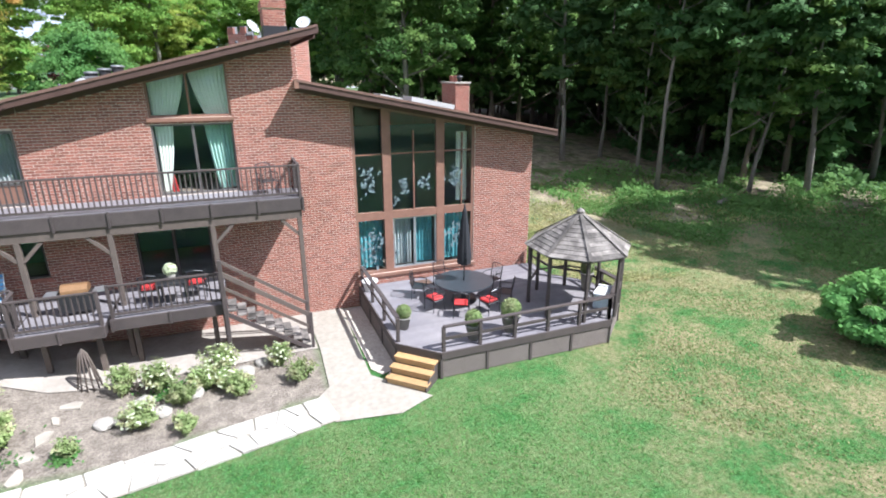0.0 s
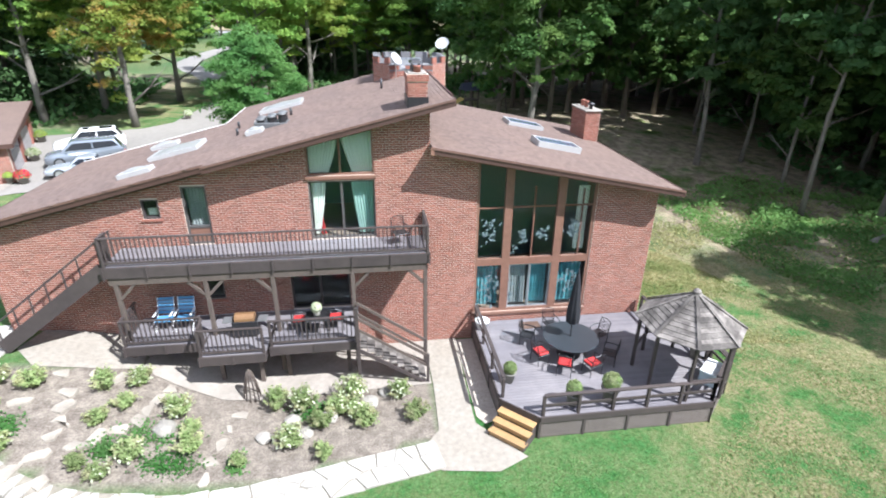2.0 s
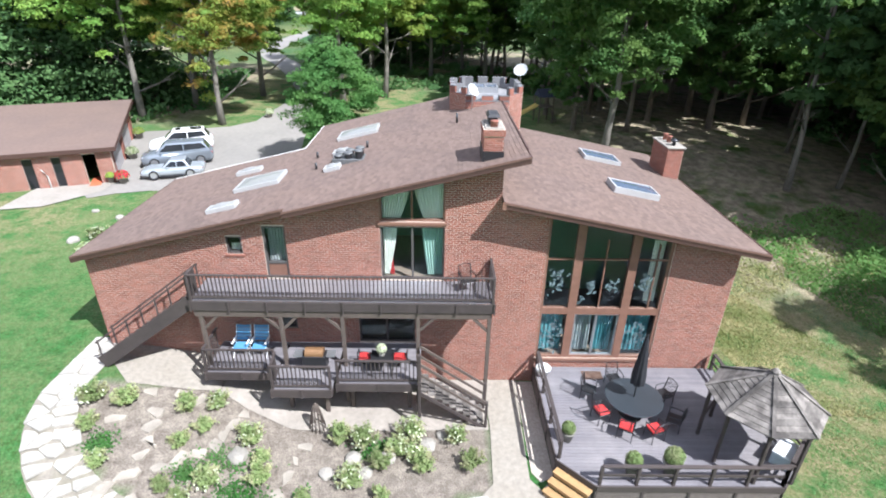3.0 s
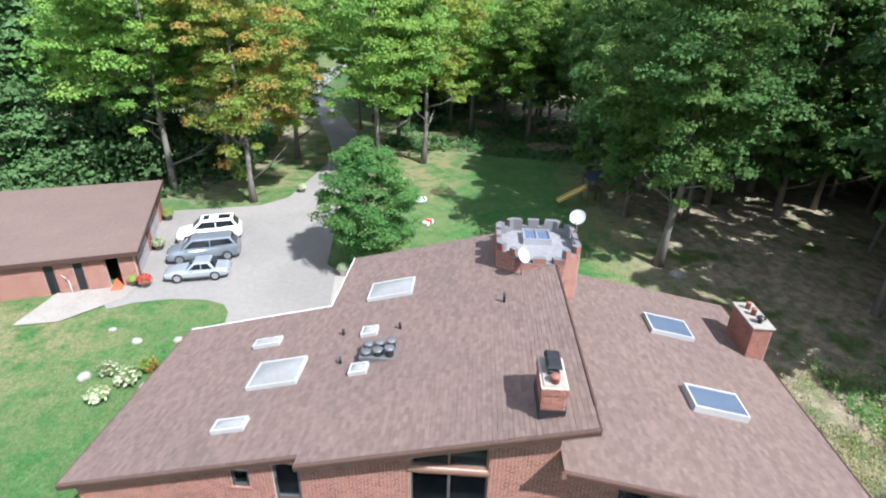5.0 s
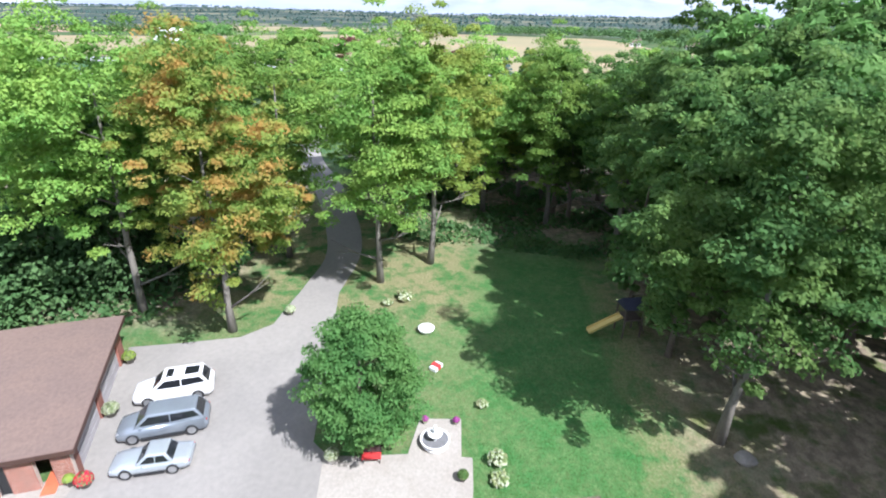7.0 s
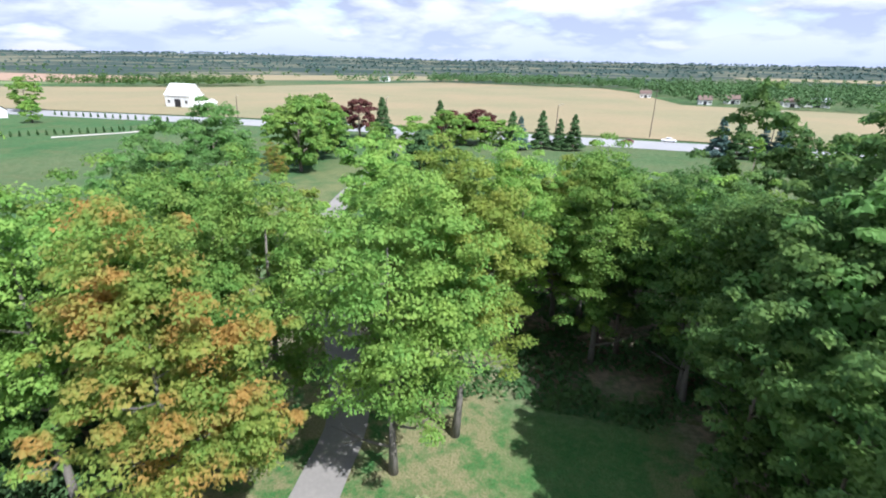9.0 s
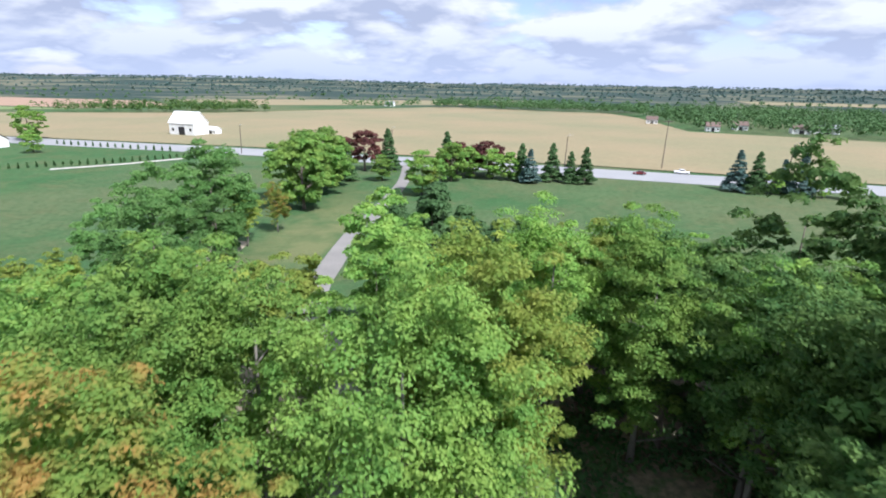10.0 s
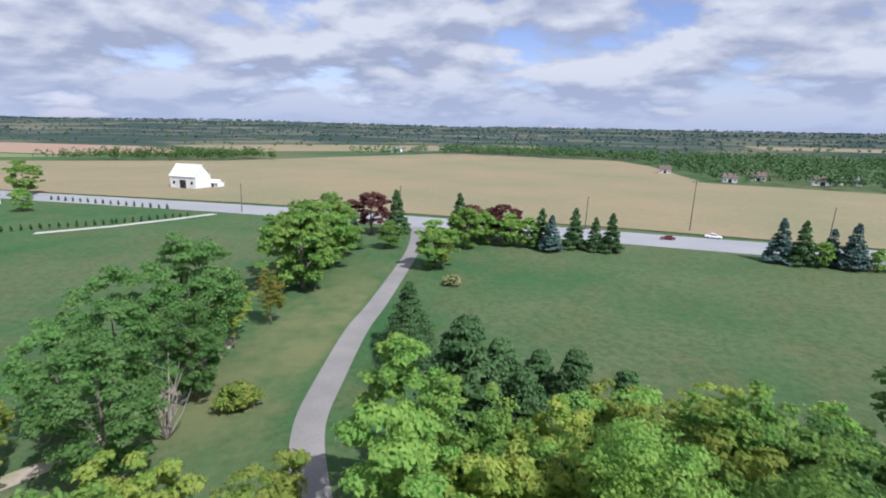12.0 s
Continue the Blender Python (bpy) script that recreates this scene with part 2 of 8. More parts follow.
BRICK = material("brick", (0.255, 0.103, 0.075), 0.85, vary=0.14, scale=9, fine=70, tint=(0.21, 0.085, 0.062), tint_amount=0.35, spread=0.26)
MORTAR = material("mortar", (0.52, 0.44, 0.375), 0.95, tint=(0.44, 0.37, 0.31))
SHINGLE = material("shingle", (0.158, 0.110, 0.092), 0.95, vary=0.14, scale=5, fine=90, tint=(0.13, 0.094, 0.083), tint_scale=0.35, spread=0.13)
FASCIA = material("brown_fascia", (0.068, 0.034, 0.027), 0.6, tint=(0.055, 0.028, 0.023), bump=0.05)
TRIM = material("brown_trim", (0.20, 0.105, 0.075), 0.55, tint=(0.165, 0.085, 0.06), bump=0.05)
SOFFIT = material("soffit_board", (0.12, 0.07, 0.05), 0.8)
DECKWOOD = material("dark_stained_wood", (0.050, 0.039, 0.038), 0.7, vary=0.14, scale=4, fine=40, tint=(0.074, 0.058, 0.053), stretch=(1, 1, 1), spread=0.1)
POSTWOOD = material("grey_brown_wood", (0.088, 0.068, 0.058), 0.8, vary=0.14, tint=(0.12, 0.096, 0.08))
DECKTOP = material("worn_deck_board", (0.155, 0.145, 0.16), 0.75, vary=0.10, scale=3, fine=50, tint=(0.21, 0.195, 0.2), tint_scale=0.5, tint_amount=0.7, spread=0.09, bump=0.08)
NEWWOOD = material("new_pine", (0.36, 0.225, 0.10), 0.7, vary=0.14, tint=(0.29, 0.18, 0.085), spread=0.08)
LATTICE = material("lattice_wood", (0.19, 0.16, 0.145), 0.8, vary=0.1)
CEDAR = material("weathered_cedar", (0.19, 0.17, 0.155), 0.85, vary=0.3, scale=3, fine=30, tint=(0.06, 0.052, 0.047), tint_scale=2.2, tint_amount=0.9, spread=0.36)
CONCRETE = material("concrete", (0.30, 0.275, 0.245), 0.9, vary=0.15, tint=(0.245, 0.22, 0.19), tint_scale=0.7)
PAVER = material("worn_concrete", (0.28, 0.252, 0.215), 0.9, vary=0.18, tint=(0.25, 0.22, 0.18), tint_scale=0.7)
STONE = material("pale_flagstone", (0.40, 0.38, 0.345), 0.85, vary=0.16, tint=(0.30, 0.28, 0.25), tint_scale=1.6, tint_amount=0.8, spread=0.14)
STEPSTONE = material("tan_stepping_stone", (0.33, 0.295, 0.25), 0.88, vary=0.18, tint=(0.24, 0.21, 0.175), tint_scale=2.0, tint_amount=0.8, spread=0.14)
ROCK = material("garden_rock", (0.30, 0.28, 0.25), 0.9, vary=0.15, tint=(0.24, 0.22, 0.19), tint_scale=2.5, spread=0.12)
GRAVEL = material("gravel", (0.42, 0.37, 0.32), 0.95, vary=0.3, scale=18, fine=60, bump=0.6)
ASPHALT = material("worn_asphalt", (0.205, 0.192, 0.178), 0.9, vary=0.09, scale=3, fine=80, tint=(0.26, 0.242, 0.222), tint_scale=0.12, tint_amount=0.8, bump=0.1)
ROADTOP = material("pale_road", (0.27, 0.27, 0.275), 0.9, vary=0.06, tint=(0.33, 0.325, 0.32), tint_scale=0.05)
WHEAT = material("ripe_field", (0.25, 0.198, 0.108), 0.95, vary=0.1, scale=0.5, fine=4, tint=(0.185, 0.178, 0.09), tint_scale=0.012, tint_amount=0.8, bump=0)
REDFIELD = material("ploughed_field", (0.31, 0.20, 0.14), 0.95, vary=0.1, scale=0.3, fine=3, tint=(0.34, 0.24, 0.15), tint_scale=0.02, bump=0)
GREENFIELD = material("green_crop", (0.14, 0.20, 0.07), 0.95, vary=0.1, scale=0.3, fine=3, tint=(0.19, 0.22, 0.09), tint_scale=0.02, bump=0)
BARK = material("bark", (0.155, 0.125, 0.10), 0.95, vary=0.25, scale=5, fine=25, bump=0.7, stretch=(1, 1, 0.25), tint=(0.22, 0.19, 0.155))
PALEBARK = material("pale_grey_bark", (0.185, 0.168, 0.145), 0.95, vary=0.25, scale=5, fine=25, bump=0.6, stretch=(1, 1, 0.25), tint=(0.11, 0.10, 0.085), tint_scale=0.8)
DEADWOOD = material("bare_dead_wood", (0.36, 0.31, 0.26), 0.9, vary=0.15)
PAINT_W = material("white_paint", (0.78, 0.78, 0.76), 0.5, vary=0.03, bump=0.02)
METAL_D = material("dark_metal", (0.05, 0.05, 0.055), 0.4, metal=0.6, vary=0.05, bump=0)
METAL_L = material("galvanised_metal", (0.55, 0.56, 0.58), 0.35, metal=0.8, vary=0.06, bump=0)
CLOTH_K = material("dark_canvas", (0.018, 0.019, 0.024), 0.9, vary=0.1)
RED = material("red_cushion", (0.50, 0.035, 0.035), 0.7, vary=0.06)
CURTAIN = material("pale_curtain", (0.84, 0.85, 0.78), 0.9, vary=0.05)
INSIDE = material("room_plaster", (0.09, 0.17, 0.185), 0.9, vary=0.04, bump=0)
CARPET = material("room_floor", (0.22, 0.17, 0.13), 0.9)
TERRACOTTA = material("grey_plant_pot", (0.20, 0.19, 0.17), 0.8)
PLASTIC_W = material("white_plastic", (0.76, 0.77, 0.78), 0.4, vary=0.03, bump=0)
BLUECLOTH = material("blue_sling", (0.09, 0.26, 0.46), 0.7, vary=0.05)
GLASS = glass_material("window_glass", (0.95, 0.97, 0.97), 0.0)
DOME = material("skylight_dome", (0.27, 0.275, 0.27), 0.3, vary=0.1, tint=(0.21, 0.21, 0.2), bump=0)
GROUND = ground_material()
LEAF_A = leaf_material("maple_leaves", (0.152, 0.315, 0.071), (0.295, 0.42, 0.092), glow=0.45)
LEAF_B = leaf_material("deep_green_leaves", (0.073, 0.165, 0.052), (0.175, 0.27, 0.074), glow=0.5)
LEAF_Y = leaf_material("yellow_green_leaves", (0.235, 0.365, 0.075), (0.41, 0.45, 0.10), glow=0.5)
LEAF_O = leaf_material("turning_leaves", (0.18, 0.315, 0.07), (0.36, 0.40, 0.09), (0.46, 0.30, 0.09), patch=0.36, glow=0.55)
LEAF_D = leaf_material("dark_wood_leaves", (0.07, 0.16, 0.06), (0.135, 0.24, 0.085), glow=0.5)
LEAF_P = leaf_material("pine_needles", (0.06, 0.13, 0.045), (0.10, 0.175, 0.065), glow=0.2)
LEAF_F = leaf_material("fresh_green_leaves", (0.14, 0.29, 0.085), (0.21, 0.35, 0.11), glow=0.55)
LEAF_J = leaf_material("garden_tree_leaves", (0.13, 0.315, 0.095), (0.22, 0.40, 0.12), glow=0.55)
# Blue spruce needles; the same colour paints haze onto the farthest woods.
LEAF_S = leaf_material("blue_spruce_and_hazy_woods", (0.055, 0.105, 0.09), (0.10, 0.155, 0.14), glow=0.15)
LEAF_M = leaf_material("maroon_leaves", (0.09, 0.035, 0.035), (0.14, 0.06, 0.045), glow=0.3)
LEAF_G = leaf_material("garden_leaves", (0.22, 0.31, 0.12), (0.33, 0.40, 0.18), (0.42, 0.42, 0.24), patch=1.2, glow=0.45)
LEAF_W = leaf_material("weed_leaves", (0.17, 0.21, 0.07), (0.40, 0.36, 0.19), patch=0.5)
LEAF_L = leaf_material("lawn_blades", (0.07, 0.215, 0.05), (0.135, 0.265, 0.085), patch=0.6, glow=0.5)
DARKGLASS = material("dark_car_glass", (0.015, 0.017, 0.02), 0.05, vary=0.02, bump=0)
FLOWER = leaf_material("pale_flowers", (0.46, 0.52, 0.32), (0.62, 0.64, 0.50))
MAGENTA = leaf_material("magenta_flowers", (0.45, 0.08, 0.36), (0.55, 0.16, 0.48))
PINK = leaf_material("red_flowers", (0.55, 0.025, 0.05), (0.66, 0.05, 0.09))


# ---- mesh helpers ----
class Geo:
    """Collects boxes, beams, tubes and sheets into one mesh."""
    def __init__(self):
        self.v, self.f = [], []
    def add(self, verts, faces):
        k = len(self.v)
        self.v += [tuple(p) for p in verts]
        self.f += [tuple(i + k for i in f) for f in faces]
        return self
    def box(self, x0, x1, y0, y1, z0, z1, m=None, c=0.0):
        if c:
            vs = []
            for sx in (0, 1):
                for sy in (0, 1):
                    for sz in (0, 1):
                        for a in range(3):
                            q = [(x0, x1)[sx], (y0, y1)[sy], (z0, z1)[sz]]
                            for b in range(3):
                                if b != a:
                                    q[b] += c if (sx, sy, sz)[b] == 0 else -c
                            vs.append(q)
            def i(sx, sy, sz, a): return ((sx * 2 + sy) * 2 + sz) * 3 + a
            fs = []
            for a in range(3):
                b, d = (a + 1) % 3, (a + 2) % 3
                for s in (0, 1):
                    ring = []
                    for (p, q) in ((0, 0), (1, 0), (1, 1), (0, 1)):
                        k = [0, 0, 0]; k[a], k[b], k[d] = s, p, q
                        ring.append(i(*k, a))
                    fs.append(tuple(ring if s else ring[::-1]))
                for p in (0, 1):
                    for q in (0, 1):
                        k0, k1 = [0, 0, 0], [0, 0, 0]
                        k0[b], k0[d], k1[b], k1[d] = p, q, p, q
                        k1[a] = 1
                        e = (i(*k0, b), i(*k1, b), i(*k1, d), i(*k0, d))
                        fs.append(e if p == q else e[::-1])
            for sx in (0, 1):
                for sy in (0, 1):
                    for sz in (0, 1):
                        t = tuple(i(sx, sy, sz, a) for a in range(3))
                        fs.append(t if (sx + sy + sz) % 2 else t[::-1])
        else:
            vs = [(x, y, z) for x in (x0, x1) for y in (y0, y1) for z in (z0, z1)]
            fs = [(0, 1, 3, 2), (4, 6, 7, 5), (0, 4, 5, 1), (2, 3, 7, 6), (0, 2, 6, 4), (1, 5, 7, 3)]
        if m is not None:
            vs = [m @ Vector(p) for p in vs]
        return self.add(vs, fs)
    def beam(self, p, q, w, h, up=(0, 0, 1)):
        p, q = Vector(p), Vector(q)
        d = (q - p)
        ln = d.length
        d.normalize()
        s = d.cross(Vector(up))
        if s.length < 1e-4:
            s = d.cross(Vector((1, 0, 0)))
        s.normalize()
        u = s.cross(d)
        m = Matrix((( s.x, d.x, u.x, p.x), (s.y, d.y, u.y, p.y), (s.z, d.z, u.z, p.z), (0, 0, 0, 1)))
        return self.box(-w / 2, w / 2, 0, ln, -h / 2, h / 2, m)
    def tube(self, pts, radii, n=8, caps=True):
        rings = []
        pts = [Vector(p) for p in pts]
        k0 = len(self.v)
        for i, p in enumerate(pts):
            d = (pts[min(i + 1, len(pts) - 1)] - pts[max(i - 1, 0)]).normalized()
            a = d.orthogonal() if abs(d.z) < 0.9 else Vector((1, 0, 0)) - d * d.x
            a.normalize()
            b = d.cross(a)
            r = radii[i] if hasattr(radii, "__len__") else radii
            for j in range(n):
                t = 2 * math.pi * j / n
                self.v.append(tuple(p + (a * math.cos(t) + b * math.sin(t)) * r))
        for i in range(len(pts) - 1):
            for j in range(n):
                a, b = k0 + i * n + j, k0 + i * n + (j + 1) % n
                self.f.append((a, b, b + n, a + n))
        if caps:
            self.f.append(tuple(k0 + j for j in range(n))[::-1])
            self.f.append(tuple(k0 + (len(pts) - 1) * n + j for j in range(n)))
        return self
    def lathe(self, profile, n=16, at=(0, 0, 0)):
        k = len(self.v)
        for r, z in profile:
            for j in range(n):
                t = 2 * math.pi * j / n
                self.v.append((at[0] + max(r, 1e-4) * math.cos(t), at[1] + max(r, 1e-4) * math.sin(t), at[2] + z))
        for i in range(len(profile) - 1):
            for j in range(n):
                a, b = k + i * n + j, k + i * n + (j + 1) % n
                self.f.append((a, b, b + n, a + n))
        self.f.append(tuple(k + j for j in range(n))[::-1])
        self.f.append(tuple(k + (len(profile) - 1) * n + j for j in range(n)))
        return self
    def prism(self, poly, z0, z1):
        """poly: ground outline; z0 and z1: heights, numbers or functions of x and y."""
        f0 = z0 if callable(z0) else (lambda x, y: z0)
        f1 = z1 if callable(z1) else (lambda x, y: z1)
        n = len(poly)
        area = sum(poly[i][0] * poly[(i + 1) % n][1] - poly[(i + 1) % n][0] * poly[i][1] for i in range(n))
        if area < 0:
            poly = poly[::-1]
        vs = [(x, y, f0(x, y)) for x, y in poly] + [(x, y, f1(x, y)) for x, y in poly]
        fs = [tuple(range(n))[::-1], tuple(range(n, 2 * n))] + [(i, (i + 1) % n, n + (i + 1) % n, n + i) for i in range(n)]
        return self.add(vs, fs)
    def mesh(self, name, mat, smooth=False, weld=False):
        me = bpy.data.meshes.new(name)
        me.from_pydata(self.v, [], self.f)
        if weld:
            bm = bmesh.new()
            bm.from_mesh(me)
            bmesh.ops.remove_doubles(bm, verts=bm.verts[:], dist=1e-4)
            bm.to_mesh(me)
            bm.free()
        me.materials.append(mat)
        if smooth:
            me.polygons.foreach_set("use_smooth", [True] * len(me.polygons))
        me.update()
        return me


def part(name, geo, mat, parent=None, label="", smooth=False, at=None):
    """One mesh object under a thing or a part."""
    ob = new(name, geo.mesh(name, mat, smooth) if isinstance(geo, Geo) else geo)
    if parent is not None:
        ob.parent = parent
    if at is not None:
        ob.matrix_basis = at
    return tagged(ob, label)


def thing(name, at, label, category, group="", kind=""):
    ob = new(name)
    ob.empty_display_size = 0.2
    ob.matrix_basis = at if isinstance(at, Matrix) else pose(*at)
    return tagged(ob, label, category, group, kind)


def smooth01(a, b, x):
    t = np.clip((np.asarray(x, float) - a) / (b - a), 0, 1)
    return t * t * (3 - 2 * t)


def rise(x, y):
    """Height of the ground."""
    x, y = np.asarray(x, float), np.asarray(y, float)
    front = 1.65 * smooth01(-3.0, -13.0, x) * smooth01(7, 16.0, y) + 0.5 * smooth01(-13, -40, x)
    behind = 3.0 - 1.2 * smooth01(18, 40, x) * (1 - smooth01(80, 110, y))
    s = smooth01(19, 56, y)
    hills = (26 + 12 * smooth01(500, -2000, x)) * smooth01(1800, 4300, np.hypot(x, y)) * (1 + 0.12 * np.sin(x / 420) + 0.08 * np.sin(x / 173))
    return front * (1 - smooth01(19, 48, y)) + behind * s + hills * smooth01(900, 1800, y)


def ground_at(x, y):
    return float(rise(x, y))


def sheet(name, mat, centre, widths, lift, label, category, step=2.0):
    """A strip of paving laid along a line over the ground."""
    pts = [Vector((x, y)) for x, y in centre]
    line, wid = [], []
    for i in range(len(pts) - 1):
        p0, p1, p2, p3 = pts[max(i - 1, 0)], pts[i], pts[i + 1], pts[min(i + 2, len(pts) - 1)]
        k = max(2, int((p2 - p1).length / step))
        for j in range(k):
            t = j / k
            line.append(0.5 * ((2 * p1) + (p2 - p0) * t + (2 * p0 - 5 * p1 + 4 * p2 - p3) * t * t + (3 * p1 - p0 - 3 * p2 + p3) * t ** 3))
            wid.append(widths[i] * (1 - t) + widths[i + 1] * t)
    line.append(pts[-1]); wid.append(widths[-1])
    g = Geo()
    rows = []
    for i, p in enumerate(line):
        d = (line[min(i + 1, len(line) - 1)] - line[max(i - 1, 0)]).normalized()
        s = Vector((d.y, -d.x))
        rows.append([p + s * wid[i] * k for k in (-0.5, -0.25, 0, 0.25, 0.5)])
    for r in rows:
        for p in r:
            g.v.append((p.x, p.y, ground_at(p.x, p.y) + lift))
    for i in range(len(rows) - 1):
        for j in range(4):
            a = i * 5 + j
            g.f.append((a, a + 1, a + 6, a + 5))
    return tagged(part(name, g, mat), label, category, kind="structure")


def patch(name, mat, poly, lift, label, category, step=1.0):
    """A flat-lying area over the ground, cut to an outline."""
    bm = bmesh.new()
    vs = [bm.verts.new((x, y, 0)) for x, y in poly]
    bm.faces.new(vs)
    xs, ys = [p[0] for p in poly], [p[1] for p in poly]
    for a, lo, hi in ((0, min(xs), max(xs)), (1, min(ys), max(ys))):
        k = int((hi - lo) / step)
        for i in range(1, k + 1):
            no = [0, 0, 0]; no[a] = 1
            co = [0, 0, 0]; co[a] = lo + i * (hi - lo) / (k + 1)
            bmesh.ops.bisect_plane(bm, geom=bm.verts[:] + bm.edges[:] + bm.faces[:], plane_co=co, plane_no=no)
    for v in bm.verts:
        v.co.z = ground_at(v.co.x, v.co.y) + lift
    bmesh.ops.recalc_face_normals(bm, faces=bm.faces[:])
    if bm.faces and sum(f.normal.z for f in bm.faces) < 0:
        bmesh.ops.reverse_faces(bm, faces=bm.faces[:])
    me = bpy.data.meshes.new(name); bm.to_mesh(me); bm.free()
    me.materials.append(mat)
    ob = new(name, me)
    return tagged(ob, label, category, kind="structure")


# ---- ground ----
def line_of(stops):
    out = []
    for a, b, step in stops:
        out += list(np.arange(a, b, step))
    return np.array(out + [stops[-1][1]])


def inside(poly, x, y):
    hit = np.zeros(x.shape, bool)
    for i in range(len(poly)):
        (xa, ya), (xb, yb) = poly[i], poly[(i + 1) % len(poly)]
        hit ^= ((ya > y) != (yb > y)) & (x < (xb - xa) * (y - ya) / ((yb - ya) or 1e-9) + xa)
    return hit


BED = [(-12.95, 16.4), (-12.5, 14.1), (-11.6, 12.9), (-10.3, 12.1), (-8.3, 11.6), (-6.0, 11.5), (-3.2, 11.85), (0.2, 12.45), (1.8, 12.9), (2.0, 16.0), (1.0, 17.5), (-8.5, 17.5), (-10.5, 16.3)]


def build_ground():
    gx = line_of([(-4500, -900, 300), (-900, -160, 37), (-160, -50, 5), (-50, -20, 1.0), (-20, 20, 0.5), (20, 50, 1.0), (50, 130, 5), (130, 900, 35), (900, 4500, 300)])
    gy = line_of([(-600, -40, 40), (-40, 4, 2.0), (4, 24, 0.5), (24, 66, 1.0), (66, 140, 2.5), (140, 330, 7), (330, 900, 30), (900, 4900, 250)])
    x, y = np.meshgrid(gx, gy)
    z = rise(x, y)
    n, k = len(gy), len(gx)
    idx = np.arange(n * k).reshape(n, k)
    faces = np.stack([idx[:-1, :-1], idx[:-1, 1:], idx[1:, 1:], idx[1:, :-1]], -1).reshape(-1, 4)
    me = bpy.data.meshes.new("ground")
    me.from_pydata(np.stack([x, y, z], -1).reshape(-1, 3).tolist(), [], faces.tolist())
    me.materials.append(GROUND)
    me.polygons.foreach_set("use_smooth", [True] * len(me.polygons))
    wood = np.maximum(smooth01(13, 19, x + 0.12 * (y - 30)) * smooth01(18, 29, y + 0.4 * (x - 20)), smooth01(65, 75, y) * smooth01(-8, 0, x)) * (1 - smooth01(110, 118, y))
    wood = np.maximum(wood, smooth01(-21, -27, x) * smooth01(48, 54, y) * (1 - smooth01(84, 96, y)))
    wood = np.maximum(wood, 0.7 * smooth01(9, 14, x) * smooth01(31, 37, y) * (1 - smooth01(110, 118, y)))
    dry = 0.25 + 0.75 * smooth01(6, 13, x) * (1 - smooth01(60, 70, y)) + 0.6 * smooth01(-17, -25, x) * smooth01(20, 30, y)
    dry = np.where((y > 33) & (x < 8), 0.12 + 0.3 * smooth01(2, -6, x) + 0.6 * smooth01(50, 57, y) * smooth01(0, -5, x), dry)
    far = smooth01(66, 110, y)
    verge = smooth01(-56, -50, x) * (1 - smooth01(-39, -36.5, x)) * smooth01(96, 112, y) * (1 - smooth01(150, 200, y))
    soil = inside(BED, x, y).astype(float)
    for key, val in (("wood", wood), ("dry", np.clip(dry, 0, 1)), ("far", far), ("hazy_plain", smooth01(620, 900, y)), ("soil", soil), ("verge", verge)):
        a = me.attributes.new(key, "FLOAT", "POINT")
        a.data.foreach_set("value", np.ascontiguousarray(val, dtype=np.float32).reshape(-1))
    tagged(new("ground", me), "rolling lawn, garden soil, woodland floor and pasture", "ground", kind="structure")


build_ground()
DRIVE = [(-15.2, 48), (-15.6, 57), (-15.4, 64), (-17, 71), (-20.7, 81), (-25.3, 91.5), (-28.8, 98), (-33, 109), (-34.4, 121), (-35.6, 141), (-35.2, 157), (-35.6, 199), (-38, 225), (-40, 246)]
sheet("driveway", ASPHALT, DRIVE, [6, 3.4, 3.4, 3.8, 4, 4, 4, 4, 4.2, 4.2, 4, 3.8, 4, 9], 0.05, "long narrow pale asphalt drive winding to the road", "driveway")
sheet("road", ROADTOP, [(-900, 372), (-450, 312), (-252, 283), (-124, 266), (-57, 254), (30, 235), (65, 227), (105, 219), (300, 176), (900, 40)], [21] * 10, 0.09, "pale grey two-lane country road with gravel shoulders", "road", 12)
patch("forecourt", ASPHALT, [(-15.0, 27.0), (-15.2, 31.0), (-15.45, 32.9), (-15.75, 34.0), (-16.4, 34.8), (-17.8, 35.2), (-20.0, 35.05), (-22.0, 34.4), (-23.3, 33.5), (-24.5, 34.8), (-24.5, 37.5), (-27.3, 47.9), (-23.8, 48.7), (-19.7, 49.8), (-16.8, 52.7), (-12.9, 53.5), (-12.0, 46), (-11.2, 40.5), (-10.3, 39.8), (-9.8, 36.0), (-7.5, 32), (-6.0, 29), (-6.0, 26.6)], 0.04, "broad sunlit grey asphalt forecourt", "driveway")
patch("ripe_field", WHEAT, [(-270, 297), (-126, 281), (-48, 268), (33, 252), (70, 242), (111, 231), (310, 190), (330, 330), (222, 397), (132, 438), (137, 600), (121, 680), (-75, 760), (-180, 640), (-270, 533), (-441, 468), (-700, 500), (-700, 358)], 0.3, "wide flat field of ripe golden crop", "field", 40)

# ---- the house ----
WALL_Y, LEFT, RIGHT, STEP_X = 18.4, -13.35, 11.05, 2.0


def roof_u(x):
    return 5.93 + 0.25 * (x + 13.19)


def roof_l(x):
    return 8.32 - 0.194 * (x - 1.96)


house = thing("house", (0, 0, 0), "red brick split-level house with brown shingled shed roofs", "house")


